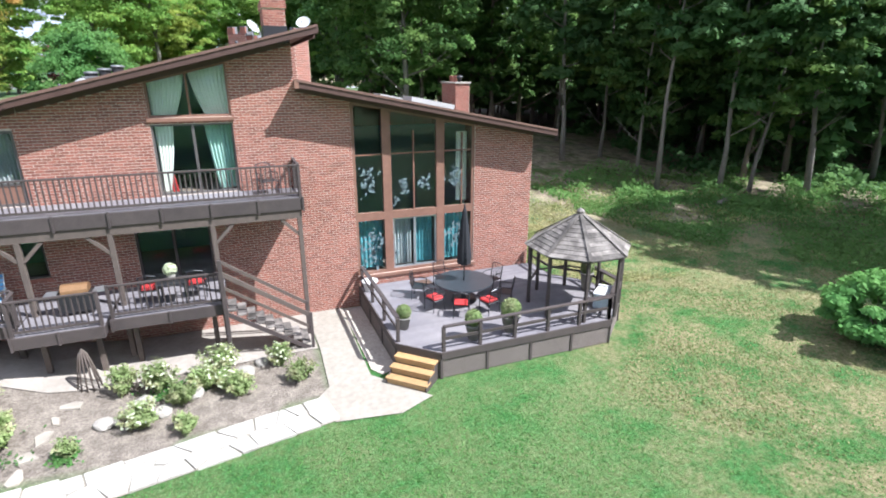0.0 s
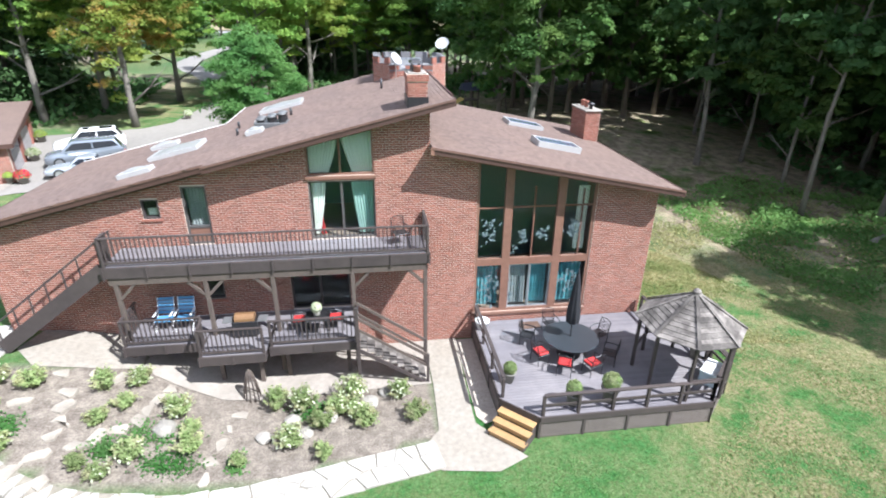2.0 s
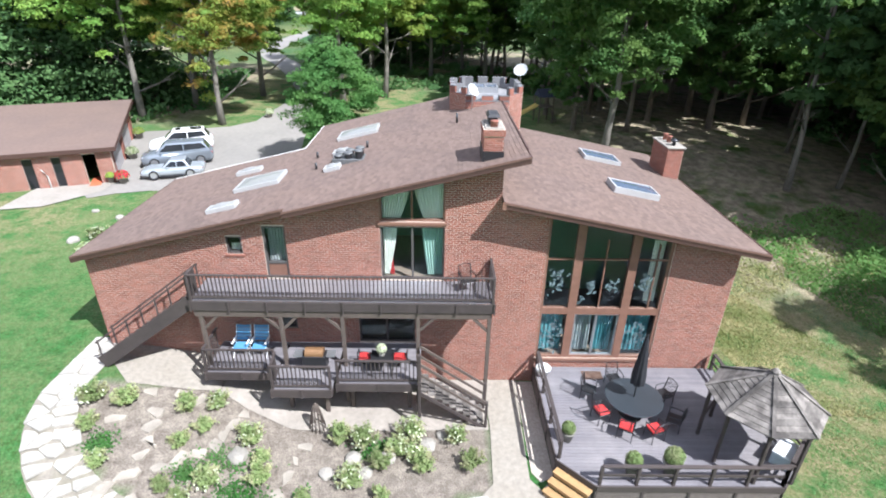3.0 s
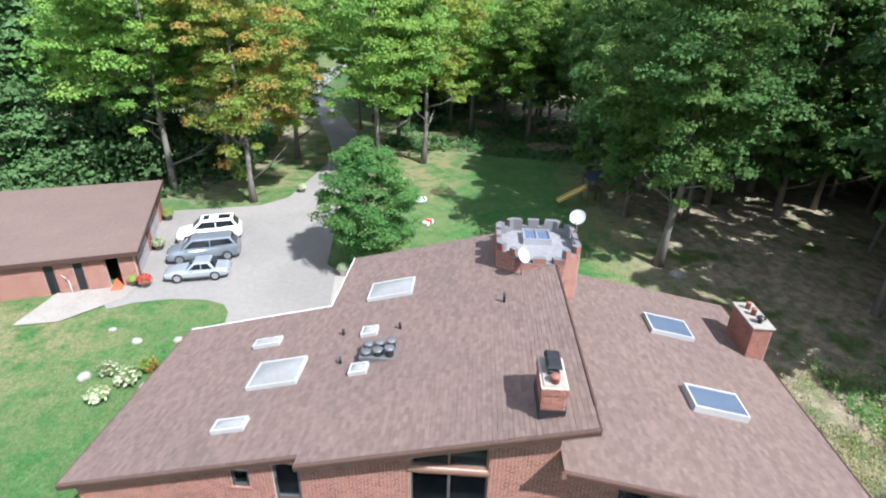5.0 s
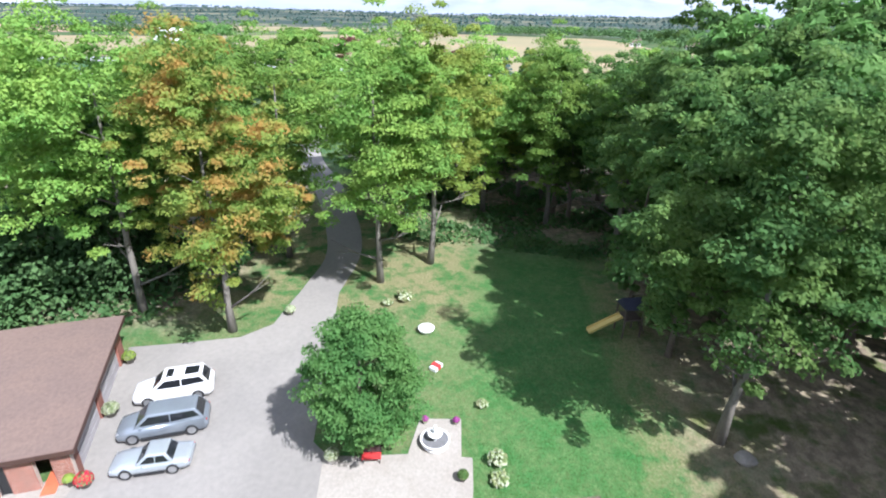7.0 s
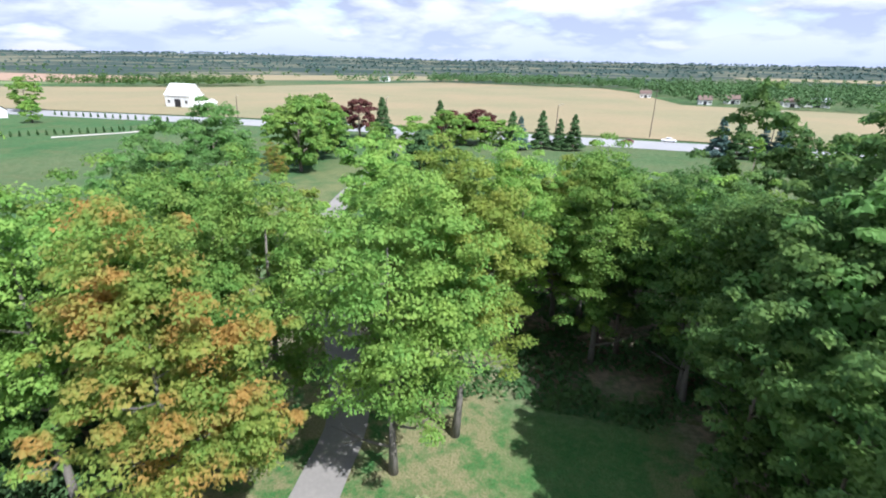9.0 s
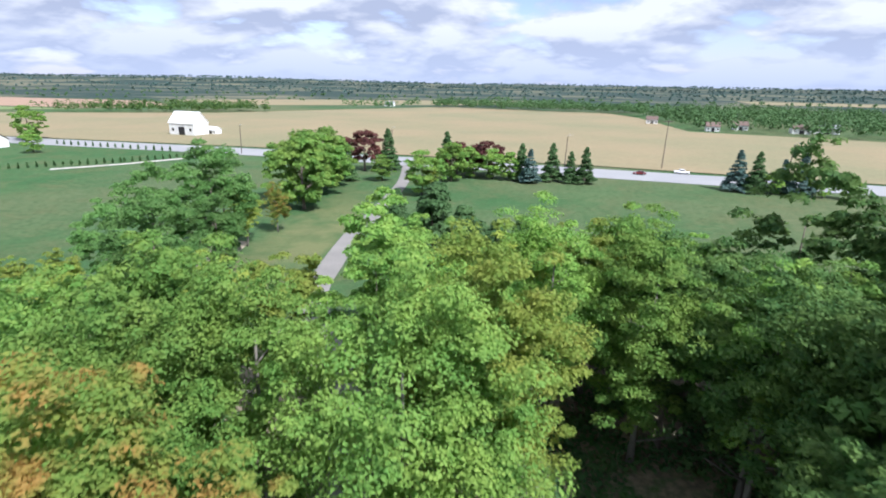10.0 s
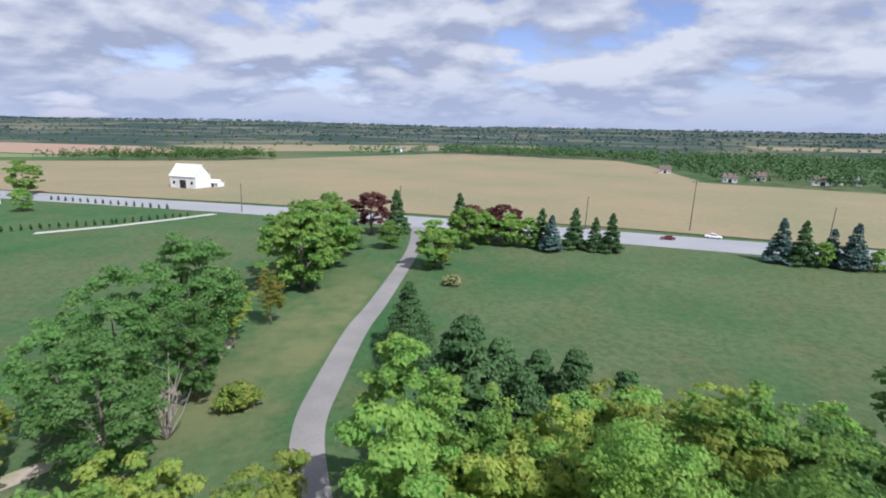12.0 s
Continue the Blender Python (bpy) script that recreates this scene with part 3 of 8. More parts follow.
def front_wall(name, x0, x1, top, openings, base, y0, y1, mat):
    """A wall along x with a sloping top; openings (x0, x1, z0, z1), z1 None: up to the roof."""
    cuts = sorted({x0, x1, *[o[0] for o in openings], *[o[1] for o in openings]})
    g = Geo()
    for a, b in zip(cuts, cuts[1:]):
        mid = (a + b) / 2
        z = base(a, b) if callable(base) else base
        for o in sorted([o for o in openings if o[0] < mid < o[1]], key=lambda o: o[2]) + [None]:
            if o is None:
                if z is not None:
                    g.prism([(a, y0), (b, y0), (b, y1), (a, y1)], z, lambda x, y: top(x))
            else:
                if o[2] > z:
                    g.prism([(a, y0), (b, y0), (b, y1), (a, y1)], z, o[2])
                if o[3] is None:
                    z = None
                    break
                z = o[3]
    return part(name, g.mesh(name, mat, weld=True), None, house)


OPEN_L = [(-2.35, -0.0, 4.82, 7.02), (-2.35, 0.0, 7.22, None), (-6.64, -5.80, 4.82, 6.98), (-8.0, -7.42, 5.84, 6.55), (-3.32, -1.10, 1.92, 3.95), (-6.5, -5.75, 2.55, 3.75)]
OPEN_R = [(3.78, 8.52, 1.22, None)]
front_wall("front_wall", LEFT, STEP_X, lambda x: roof_u(x) - 0.28, OPEN_L, -0.3, WALL_Y + 0.005, WALL_Y + 0.3, MORTAR)
front_wall("front_wall", STEP_X, RIGHT, lambda x: roof_l(x) - 0.26, OPEN_R, -0.3, WALL_Y + 0.005, WALL_Y + 0.3, MORTAR)
g = Geo()
g.prism([(LEFT, WALL_Y + 0.3), (LEFT + 0.3, WALL_Y + 0.3), (LEFT + 0.3, 26.0), (LEFT, 26.0)], 0, lambda x, y: roof_u(LEFT) - 0.28)
part("side_wall", g, BRICK, house)
g = Geo()
g.prism([(RIGHT - 0.3, WALL_Y + 0.3), (RIGHT, WALL_Y + 0.3), (RIGHT, 29.5), (RIGHT - 0.3, 29.5)], -0.3, lambda x, y: roof_l(RIGHT) - 0.26)
part("side_wall", g, BRICK, house)
g = Geo()
g.prism([(LEFT, 26.0), (-6.9, 26.0), (-6.9, 26.3), (LEFT, 26.3)], 0, lambda x, y: roof_u(x) - 0.28)
g.prism([(-6.9, 26.0), (-6.6, 26.0), (-6.6, 30.7), (-6.9, 30.7)], 0, lambda x, y: roof_u(x) - 0.28)
g.prism([(-6.6, 30.4), (STEP_X, 30.4), (STEP_X, 30.7), (-6.6, 30.7)], 0, lambda x, y: roof_u(x) - 0.28)
g.prism([(STEP_X, 29.2), (RIGHT - 0.3, 29.2), (RIGHT - 0.3, 29.5), (STEP_X, 29.5)], 0, lambda x, y: roof_l(x) - 0.26)
part("back_wall", g, BRICK, house)
g = Geo()
g.prism([(STEP_X - 0.3, WALL_Y + 0.3), (STEP_X, WALL_Y + 0.3), (STEP_X, 30.4), (STEP_X - 0.3, 30.4)], -0.3, lambda x, y: roof_u(x) - 0.28)
part("gable_wall", g, BRICK, house)
g = Geo()
g.box(LEFT + 0.3, STEP_X - 0.3, WALL_Y + 0.3, 26.0, 4.5, 4.8)
g.box(LEFT + 0.3, STEP_X - 0.3, WALL_Y + 0.3, 26.0, 1.6, 1.88)
g.box(STEP_X, RIGHT - 0.3, WALL_Y + 0.3, 29.2, 0.6, 0.95)
part("floor_slab", g, CARPET, house)
g = Geo()
g.prism([(-9, 22.4), (STEP_X - 0.3, 22.4), (STEP_X - 0.3, 22.5), (-9, 22.5)], 1.88, lambda x, y: roof_u(x) - 0.4)
g.box(STEP_X, RIGHT - 0.3, 24.4, 24.5, 0.95, 6.2)
g.box(-5.0, -4.9, WALL_Y + 0.3, 22.4, 1.88, 7.3)
part("inner_wall", g, INSIDE, house)


def roof_slab(name, poly, top, thick, label):
    r = part(name, Geo().prism(poly, lambda x, y: top(x) - thick, lambda x, y: top(x)), SHINGLE, house, label)
    return r


roof_slab("upper_roof", [(-13.5, 18.0), (-5.6, 18.0), (-5.6, 17.66), (2.73, 17.66), (2.73, 31.2), (-6.8, 31.2), (-6.8, 26.5), (-13.5, 26.5)], roof_u, 0.2, "brown shingled shed roof rising towards the gable")
roof_slab("lower_roof", [(2.0, 17.66), (11.62, 17.66), (11.62, 30.1), (2.0, 30.1)], roof_l, 0.2, "brown shingled shed roof sloping down from the gable")


def edge_board(a, b, top, drop, y, w=0.05, mat=FASCIA, name="fascia"):
    g = Geo().prism([(a, y), (b, y), (b, y + w), (a, y + w)], lambda x, q: top(x) - drop, lambda x, q: top(x) + 0.02)
    return part(name, g, mat, house)


DRIP = material("brown_drip_edge", (0.15, 0.085, 0.068), 0.5, tint=(0.12, 0.07, 0.055), bump=0.05)
for a, b, f, y in ((-13.52, -5.62, roof_u, 17.945), (-5.6, 2.74, roof_u, 17.605), (2.0, 11.64, roof_l, 17.605)):
    edge_board(a, b, f, 0.225, y)
    part("frieze_board", Geo().prism([(max(a, LEFT), WALL_Y - 0.03), (min(b, STEP_X - 0.01 if f is roof_u else RIGHT), WALL_Y - 0.03), (min(b, STEP_X - 0.01 if f is roof_u else RIGHT), WALL_Y - 0.004), (max(a, LEFT), WALL_Y - 0.004)], lambda x, q: f(x) - 0.37, lambda x, q: f(x) - 0.202), FASCIA, house)
    edge_board(a, b, lambda x: f(x) + 0.004, 0.055, y - 0.032, 0.03, DRIP, "drip_edge")
for x, y0, y1, f in ((-13.55, 17.95, 26.5, roof_u), (2.735, 17.61, 31.2, roof_u), (11.625, 17.61, 30.1, roof_l)):
    part("verge_board", Geo().box(x, x + 0.045, y0, y1, f(x) - 0.225, f(x) + 0.02), FASCIA, house)
g = Geo()
g.prism([(-13.5, 26.505), (-6.8, 26.505), (-6.8, 26.55), (-13.5, 26.55)], lambda x, y: roof_u(x) - 0.2, lambda x, y: roof_u(x) + 0.03)
g.prism([(-6.85, 26.55), (-6.805, 26.55), (-6.805, 31.2), (-6.85, 31.2)], lambda x, y: roof_u(x) - 0.2, lambda x, y: roof_u(x) + 0.03)
part("metal_edge", g, PAINT_W, house, "pale metal roof edging")

# ---- trees ----
def leaflets(name, centre, normal, size, mat, rng):
    """Many small pointed leaves: one triangle for each centre."""
    n = len(centre)
    nrm = normal / np.maximum(np.linalg.norm(normal, axis=1, keepdims=True), 1e-6)
    u = np.cross(nrm, rng.normal(size=(n, 3))); u /= np.maximum(np.linalg.norm(u, axis=1, keepdims=True), 1e-6)
    w = np.cross(nrm, u)
    s = size[:, None] * 0.5
    p = np.stack([centre - u * s + w * s * 0.85, centre - u * s * 0.8 - w * s * 0.85, centre + u * s * 1.35], 1)
    me = bpy.data.meshes.new(name)
    me.vertices.add(3 * n); me.loops.add(3 * n); me.polygons.add(n)
    me.vertices.foreach_set("co", p.astype(np.float32).reshape(-1))
    me.loops.foreach_set("vertex_index", np.arange(3 * n, dtype=np.int32))
    me.polygons.foreach_set("loop_start", np.arange(0, 3 * n, 3, dtype=np.int32))
    me.polygons.foreach_set("loop_total", np.full(n, 3, dtype=np.int32))
    me.materials.append(mat)
    me.update(calc_edges=True)
    return me


def kites(name, centre, normal, size, mat, rng, bend=0.25, long=1.5):
    """Many small leaf sprays: one kite of two triangles for each centre."""
    n = len(centre)
    nrm = normal / np.maximum(np.linalg.norm(normal, axis=1, keepdims=True), 1e-6)
    ref = rng.normal(size=(n, 3))
    u = np.cross(nrm, ref); u /= np.maximum(np.linalg.norm(u, axis=1, keepdims=True), 1e-6)
    w = np.cross(nrm, u)
    s = size[:, None] * 0.5
    drop = nrm * s * bend
    p = np.stack([centre - u * s * long - drop, centre + w * s * 0.8, centre + u * s * long - drop, centre - w * s * 0.8], 1)
    me = bpy.data.meshes.new(name)
    me.vertices.add(4 * n); me.loops.add(6 * n); me.polygons.add(2 * n)
    me.vertices.foreach_set("co", p.astype(np.float32).reshape(-1))
    k = (np.arange(n) * 4)[:, None]
    me.loops.foreach_set("vertex_index", (k + np.array([0, 3, 1, 3, 2, 1])).astype(np.int32).reshape(-1))
    me.polygons.foreach_set("loop_start", np.arange(0, 6 * n, 3, dtype=np.int32))
    me.polygons.foreach_set("loop_total", np.full(2 * n, 3, dtype=np.int32))
    me.materials.append(mat)
    me.update(calc_edges=True)
    return me


def ball(rng, n):
    v = rng.normal(size=(n, 3))
    return v / np.linalg.norm(v, axis=1, keepdims=True)


def crown_cloud(rng, radius, z0, z1, clumps, leaves, leaf, shape="round", drop=0.0):
    """Centres, normals and sizes of leaves, gathered in uneven clumps within a crown."""
    mid, half = (z0 + z1) / 2, (z1 - z0) / 2
    loose = clumps > 112 and radius > 4
    if loose:
        boughs = max(8, clumps // 9)
        tips = ball(rng, boughs)
        tips *= rng.uniform(0.5, 0.9, (boughs, 1))
        c = tips[rng.integers(0, boughs, clumps)] + ball(rng, clumps) * rng.uniform(0.05, 0.38, (clumps, 1))
        core = rng.random(clumps) < 0.22
        c[core] *= 0.6
        c *= np.minimum(1.0, 1.04 / np.maximum(np.linalg.norm(c, axis=1, keepdims=True), 1e-6))
    else:
        c = ball(rng, clumps) * (rng.uniform(0.45, 1.0, clumps) ** 0.6)[:, None]
    if shape == "cone":
        h = rng.uniform(0, 1, clumps) ** 1.25
        a = rng.uniform(0, 2 * np.pi, clumps)
        rr = (1 - h * 0.97) * rng.uniform(0.55, 1.0, clumps)
        c = np.stack([np.cos(a) * rr, np.sin(a) * rr, h * 2 - 1], 1)
    lobes = 1.06 + 0.16 * np.sin(np.arctan2(c[:, 1], c[:, 0]) * 3 + rng.uniform(0, 6)) + rng.uniform(-0.12, 0.12, clumps)
    if shape == "round":
        taper = np.where(c[:, 2] > 0, 1 - 0.34 * np.minimum(np.abs(c[:, 2]), 1.2) ** 1.7, 1 + 0.05 * c[:, 2])
        c[:, :2] *= (lobes * taper)[:, None]
    c = c * np.array([radius, radius, half]) + np.array([0, 0, mid])
    cr = radius * (rng.uniform(0.075, 0.2, clumps) if loose else rng.uniform(0.13, 0.26, clumps))
    if shape == "cone":
        cr = radius * 0.29 * (1.15 - 0.75 * (c[:, 2] - z0) / (z1 - z0))
    who = rng.integers(0, clumps, leaves)
    o = ball(rng, leaves)
    o[:, 2] = np.where(o[:, 2] < -0.2, -o[:, 2] * 0.6, o[:, 2])
    rad = cr[who] * rng.uniform(0.6, 1.08, leaves)
    out = c[who] + o * rad[:, None] * np.array([1.1, 1.1, 0.74 if shape == "round" else 0.5])
    if drop:
        out[:, 2] -= drop * np.linalg.norm(out[:, :2], axis=1) / radius
    nrm = o * 0.85 + np.array([0, 0, 0.55]) + rng.normal(size=(leaves, 3)) * 0.5
    return out, nrm, leaf * rng.uniform(0.6, 1.3, leaves)


def trunk_geo(rng, height, r0, fork, limbs, spread, top):
    g = Geo()
    bend = [Vector((0, 0, -0.4))]
    x = y = 0.0
    for i in range(1, 7):
        x += rng.normal() * 0.035 * height / 6; y += rng.normal() * 0.035 * height / 6
        bend.append(Vector((x, y, height * i / 6)))
    g.tube(bend, [r0 * 1.35, *[r0 * (1 - 0.13 * i) for i in range(1, 7)]], 9)
    for i in range(limbs):
        k = fork + (0.95 - fork) * i / max(1, limbs)
        p = bend[0].lerp(bend[-1], k) if k < 0.2 else bend[min(6, int(k * 6))].lerp(bend[min(6, int(k * 6) + 1)], k * 6 % 1)
        a = i * 2.4 + rng.uniform(-0.4, 0.4)
        ln = spread * rng.uniform(0.55, 0.9) * (1.1 - 0.5 * k)
        q = p + Vector((math.cos(a) * ln, math.sin(a) * ln, ln * rng.uniform(0.35, 0.9)))
        m = p.lerp(q, 0.5) + Vector((0, 0, -0.06 * ln))
        r = r0 * 0.42 * (1 - 0.5 * k)
        g.tube([p, m, q], [r, r * 0.65, r * 0.2], 6)
        for s in (-1, 1):
            b = a + s * rng.uniform(0.4, 0.9)
            e = m + Vector((math.cos(b), math.sin(b), rng.uniform(0.2, 0.8))) * ln * 0.45
            g.tube([m, e], [r * 0.5, r * 0.12], 5)
    return g


def tree_kind(seed, height, radius, bare, leaf_mat, clumps=60, leaves=9000, leaf=0.42, shape="round", r0=0.28, limbs=9, bark=BARK, name="tree"):
    """The two meshes of a tree: trunk with limbs, and crown."""
    rng = np.random.default_rng(seed)
    trunk = trunk_geo(rng, height * (0.7 if shape == "round" else 0.95), r0, max(0.15, bare / height), limbs if shape == "round" else 0, radius * 0.75, height).mesh("trunk", bark, True)
    crown = leaflets("crown", *crown_cloud(rng, radius, bare, height, clumps, leaves * 2, leaf * 0.8, shape), leaf_mat, rng)
    return trunk, crown


def plant_tree(kind, x, y, scale=1.0, turn=0.0, label="", category="tree", group="", name="tree", lean=0.0, tall=None):
    t = thing(name, Matrix.Translation((x, y, ground_at(x, y))) @ pose(0, 0, 0, lean, 0, turn) @ Matrix.Diagonal((scale, scale, tall or scale, 1)), label, category, group)
    part("trunk", kind[0], None, t); part("crown", kind[1], None, t)
    return t


rng0 = np.random.default_rng(5)
MAPLE_1 = tree_kind(1, 23.5, 6.3, 3.2, LEAF_A, 330, 25000, 0.25, bark=PALEBARK)
MAPLE_2 = tree_kind(2, 23.2, 6.0, 3.5, LEAF_A, 290, 21000, 0.25, bark=PALEBARK)
MAPLE_Y = tree_kind(3, 22, 5.7, 4.5, LEAF_Y, 250, 19000, 0.26, bark=PALEBARK)
MAPLE_3 = tree_kind(21, 22.5, 5.9, 4.0, LEAF_A, 190, 8000, 0.44, bark=PALEBARK)
MAPLE_4 = tree_kind(22, 21, 5.5, 4.5, LEAF_Y, 180, 7500, 0.44, bark=PALEBARK)
TURNING = tree_kind(4, 21, 5.5, 2.4, LEAF_O, 330, 24000, 0.26, bark=PALEBARK)
GREEN_1 = tree_kind(7, 20, 5.8, 2.0, LEAF_F, 110, 7500, 0.48)
APPLE = tree_kind(8, 9.3, 3.1, 0.9, LEAF_J, 300, 22000, 0.19, r0=0.2)
SPRUCE = tree_kind(9, 9, 2.6, 0.4, LEAF_P, 130, 3400, 0.5, "cone", r0=0.16)
BLUESPRUCE = tree_kind(10, 8, 2.4, 0.3, LEAF_S, 120, 3200, 0.5, "cone", r0=0.14)
PINE = tree_kind(11, 13, 5.4, 0.6, LEAF_P, 210, 7500, 0.41, "cone", r0=0.2)
ROUND = tree_kind(12, 12, 5.0, 0.6, LEAF_A, 90, 4200, 0.62)
MAPLE_B = tree_kind(23, 21, 5.6, 4.0, LEAF_B, 190, 8500, 0.43)
MAROON = tree_kind(13, 10, 4.0, 0.8, LEAF_M, 55, 3200, 0.6)

LAB_M = "tall green maple in full leaf beside the drive"
plant_tree(MAPLE_1, -29.0, 52.5, 1.1, 20, "broad green maple standing behind the garage")
plant_tree(MAPLE_2, -25.8, 57.5, 1.05, 130, LAB_M)
plant_tree(TURNING, -20.6, 50.6, 1.04, 0, "maple turning orange and yellow beside the forecourt")
plant_tree(MAPLE_2, -20.8, 64.0, 1.03, 50, LAB_M)
plant_tree(MAPLE_1, -10.7, 59.6, 1.05, 200, "tall green maple with a bare pale trunk on the lawn")
plant_tree(MAPLE_Y, -6.6, 64.0, 1.08, 80, "yellow-green maple with a slender trunk on the lawn")
plant_tree(MAPLE_2, -1.5, 80.0, 1.02, 10, LAB_M)
MAPLE_D = tree_kind(14, 22, 5.9, 4.5, LEAF_B, 360, 26000, 0.27, bark=PALEBARK)
plant_tree(MAPLE_D, 13.2, 42.9, 1.08, 70, "large spreading maple with a leaning trunk behind the house")
plant_tree(MAPLE_D, 15.2, 63.5, 1.02, 290, LAB_M)
plant_tree(APPLE, -8.0, 40.6, 1.0, 0, "dense dark green garden tree beside the terrace")

# ---- windows and doors of the house ----
def frame_bars(x0, x1, z0, z1, y0, y1, w, ups=(), acrosses=(), top=None):
    """Bars round an opening, with uprights and cross bars; top: height of a sloping head."""
    f = top or (lambda x: z1)
    g = Geo()
    for a, b in ((x0, x0 + w), (x1 - w, x1), *ups):
        g.prism([(a, y0), (b, y0), (b, y1), (a, y1)], z0, lambda x, y: f(x) - 0.002)
    g.box(x0 + w, x1 - w, y0 + 0.003, y1, z0, z0 + w)
    g.prism([(x0 + w, y0 + 0.003), (x1 - w, y0 + 0.003), (x1 - w, y1), (x0 + w, y1)], lambda x, y: f(x) - w, lambda x, y: f(x) - 0.004)
    for a, b in acrosses:
        g.box(x0 + w, x1 - w, y0 + 0.006, y1, a, b)
    return g


def framed(name, mat, label, x0, x1, z0, z1, y0, y1, w, ups=(), acrosses=(), top=None):
    """A window or door: its frame, with each post and rail a piece under it."""
    f = top or (lambda x: z1)
    ob = part(name, frame_bars(x0, x1, z0, z1, y0, y1, w, top=top), mat, house, label)
    for a, b in ups:
        part("mullion", Geo().prism([(a, y0 + 0.002), (b, y0 + 0.002), (b, y1), (a, y1)], z0 + w, lambda x, y: f(x) - w), mat, ob)
    for a, b in acrosses:
        part("transom", Geo().box(x0 + w, x1 - w, y0 + 0.006, y1, a, b), mat, ob)
    return ob


def pane_of(parent, x0, x1, z0, z1, y, mat=GLASS, top=None):
    f = top or (lambda x: z1)
    ob = part("pane", Geo().prism([(x0, y), (x1, y), (x1, y + 0.012), (x0, y + 0.012)], z0, lambda x, q: f(x)), mat, parent)
    ob.visible_shadow = False
    return ob


def curtain(parent, xa, xb, ia, ib, z0, z1, y, mat, top=None, waves=9):
    """Pleated cloth from xa to xb at the head, ia to ib at the foot."""
    f = top or (lambda x: z1)
    g = Geo()
    n, m = waves * 6, 8
    for j in range(m + 1):
        k = j / m
        for i in range(n + 1):
            s = i / n
            hx = xa + (xb - xa) * s
            x = hx * (1 - k ** 1.4) + (ia + (ib - ia) * s) * k ** 1.4
            g.v.append((x, y + 0.035 * math.sin(s * waves * 2 * math.pi + 0.6 * math.sin(k * 3)), f(x) * (1 - k) + z0 * k))
    for j in range(m):
        for i in range(n):
            a = j * (n + 1) + i
            g.f.append((a, a + 1, a + n + 2, a + n + 1))
    return part("curtain", g, mat, parent, "", True)


head_u = lambda x: roof_u(x) - 0.36
head_l = lambda x: roof_l(x) - 0.34
Y0, Y1 = WALL_Y + 0.05, WALL_Y + 0.2
w = framed("window", TRIM, "gable window with tied-back pale curtains", -2.35, 0.0, 7.22, 8.2, Y0, Y1, 0.07, ups=((-1.22, -1.16),), top=head_u)
pane_of(w, -2.28, -1.22, 7.29, 8, Y0 + 0.06, top=lambda x: head_u(x) - 0.07)
pane_of(w, -1.16, -0.07, 7.29, 8, Y0 + 0.06, top=lambda x: head_u(x) - 0.07)
curtain(w, -2.28, -1.25, -2.28, -1.62, 7.25, 8, Y1 + 0.12, CURTAIN, lambda x: head_u(x) - 0.05)
curtain(w, -1.13, -0.05, -0.78, -0.05, 7.25, 8, Y1 + 0.12, CURTAIN, lambda x: head_u(x) - 0.05)
part("sill", Geo().box(-2.42, 0.07, WALL_Y - 0.07, WALL_Y + 0.2, 7.09, 7.21, c=0.01), TRIM, w)
GREYFRAME = material("grey_aluminium_frame", (0.12, 0.11, 0.108), 0.45, metal=0.3, vary=0.05, bump=0)
w = framed("sliding_door", GREYFRAME, "glazed sliding door onto the balcony", -2.35, 0.0, 4.82, 7.02, Y0, Y1, 0.06, ups=((-1.22, -1.14),))
pane_of(w, -2.29, -1.22, 4.88, 6.96, Y0 + 0.03); pane_of(w, -1.14, -0.06, 4.88, 6.96, Y0 + 0.09)
curtain(w, -2.27, -1.75, -2.27, -2.08, 4.9, 6.95, Y1 + 0.14, CURTAIN, waves=5)
curtain(w, -2.2, -1.98, -2.05, -1.86, 4.85, 5.9, Y1 + 0.22, RED, waves=3)
curtain(w, -0.85, -0.06, -0.62, -0.06, 4.9, 6.95, Y1 + 0.14, material("pale_green_curtain", (0.36, 0.52, 0.46), 0.9, vary=0.08), waves=7)
w = framed("door", GREYFRAME, "red-brown door with a tall glass light", -6.64, -5.80, 4.82, 6.98, Y0, Y1, 0.08, acrosses=((5.42, 5.5),))
pane_of(w, -6.56, -5.88, 5.5, 6.9, Y0 + 0.05)
curtain(w, -6.55, -5.9, -6.55, -5.9, 5.45, 6.9, Y1 + 0.1, material("grey_net_curtain", (0.34, 0.36, 0.36), 0.9), waves=6)
part("door_panel", Geo().box(-6.56, -5.88, Y0 + 0.03, Y1 - 0.05, 4.9, 5.42), TRIM, w)
w = framed("window", DECKWOOD, "small dark-framed square window", -8.0, -7.42, 5.84, 6.55, Y0 - 0.03, Y1, 0.06)
pane_of(w, -7.94, -7.48, 5.9, 6.49, Y0 + 0.05)
curtain(w, -7.92, -7.5, -7.92, -7.5, 5.9, 6.15, Y1 + 0.1, CURTAIN, waves=4)
part("sill", Geo().box(-8.06, -7.36, WALL_Y - 0.05, WALL_Y + 0.04, 5.76, 5.838), BRICK, w)
w = framed("sliding_door", DECKWOOD, "dark glazed sliding door under the balcony", -3.32, -1.10, 1.92, 3.95, Y0, Y1, 0.07, ups=((-2.26, -2.18),))
pane_of(w, -3.25, -2.26, 1.99, 3.88, Y0 + 0.03); pane_of(w, -2.18, -1.17, 1.99, 3.88, Y0 + 0.09)
w = framed("window", DECKWOOD, "", -6.5, -5.75, 2.55, 3.75, Y0, Y1, 0.06)
pane_of(w, -6.44, -5.81, 2.61, 3.69, Y0 + 0.05)
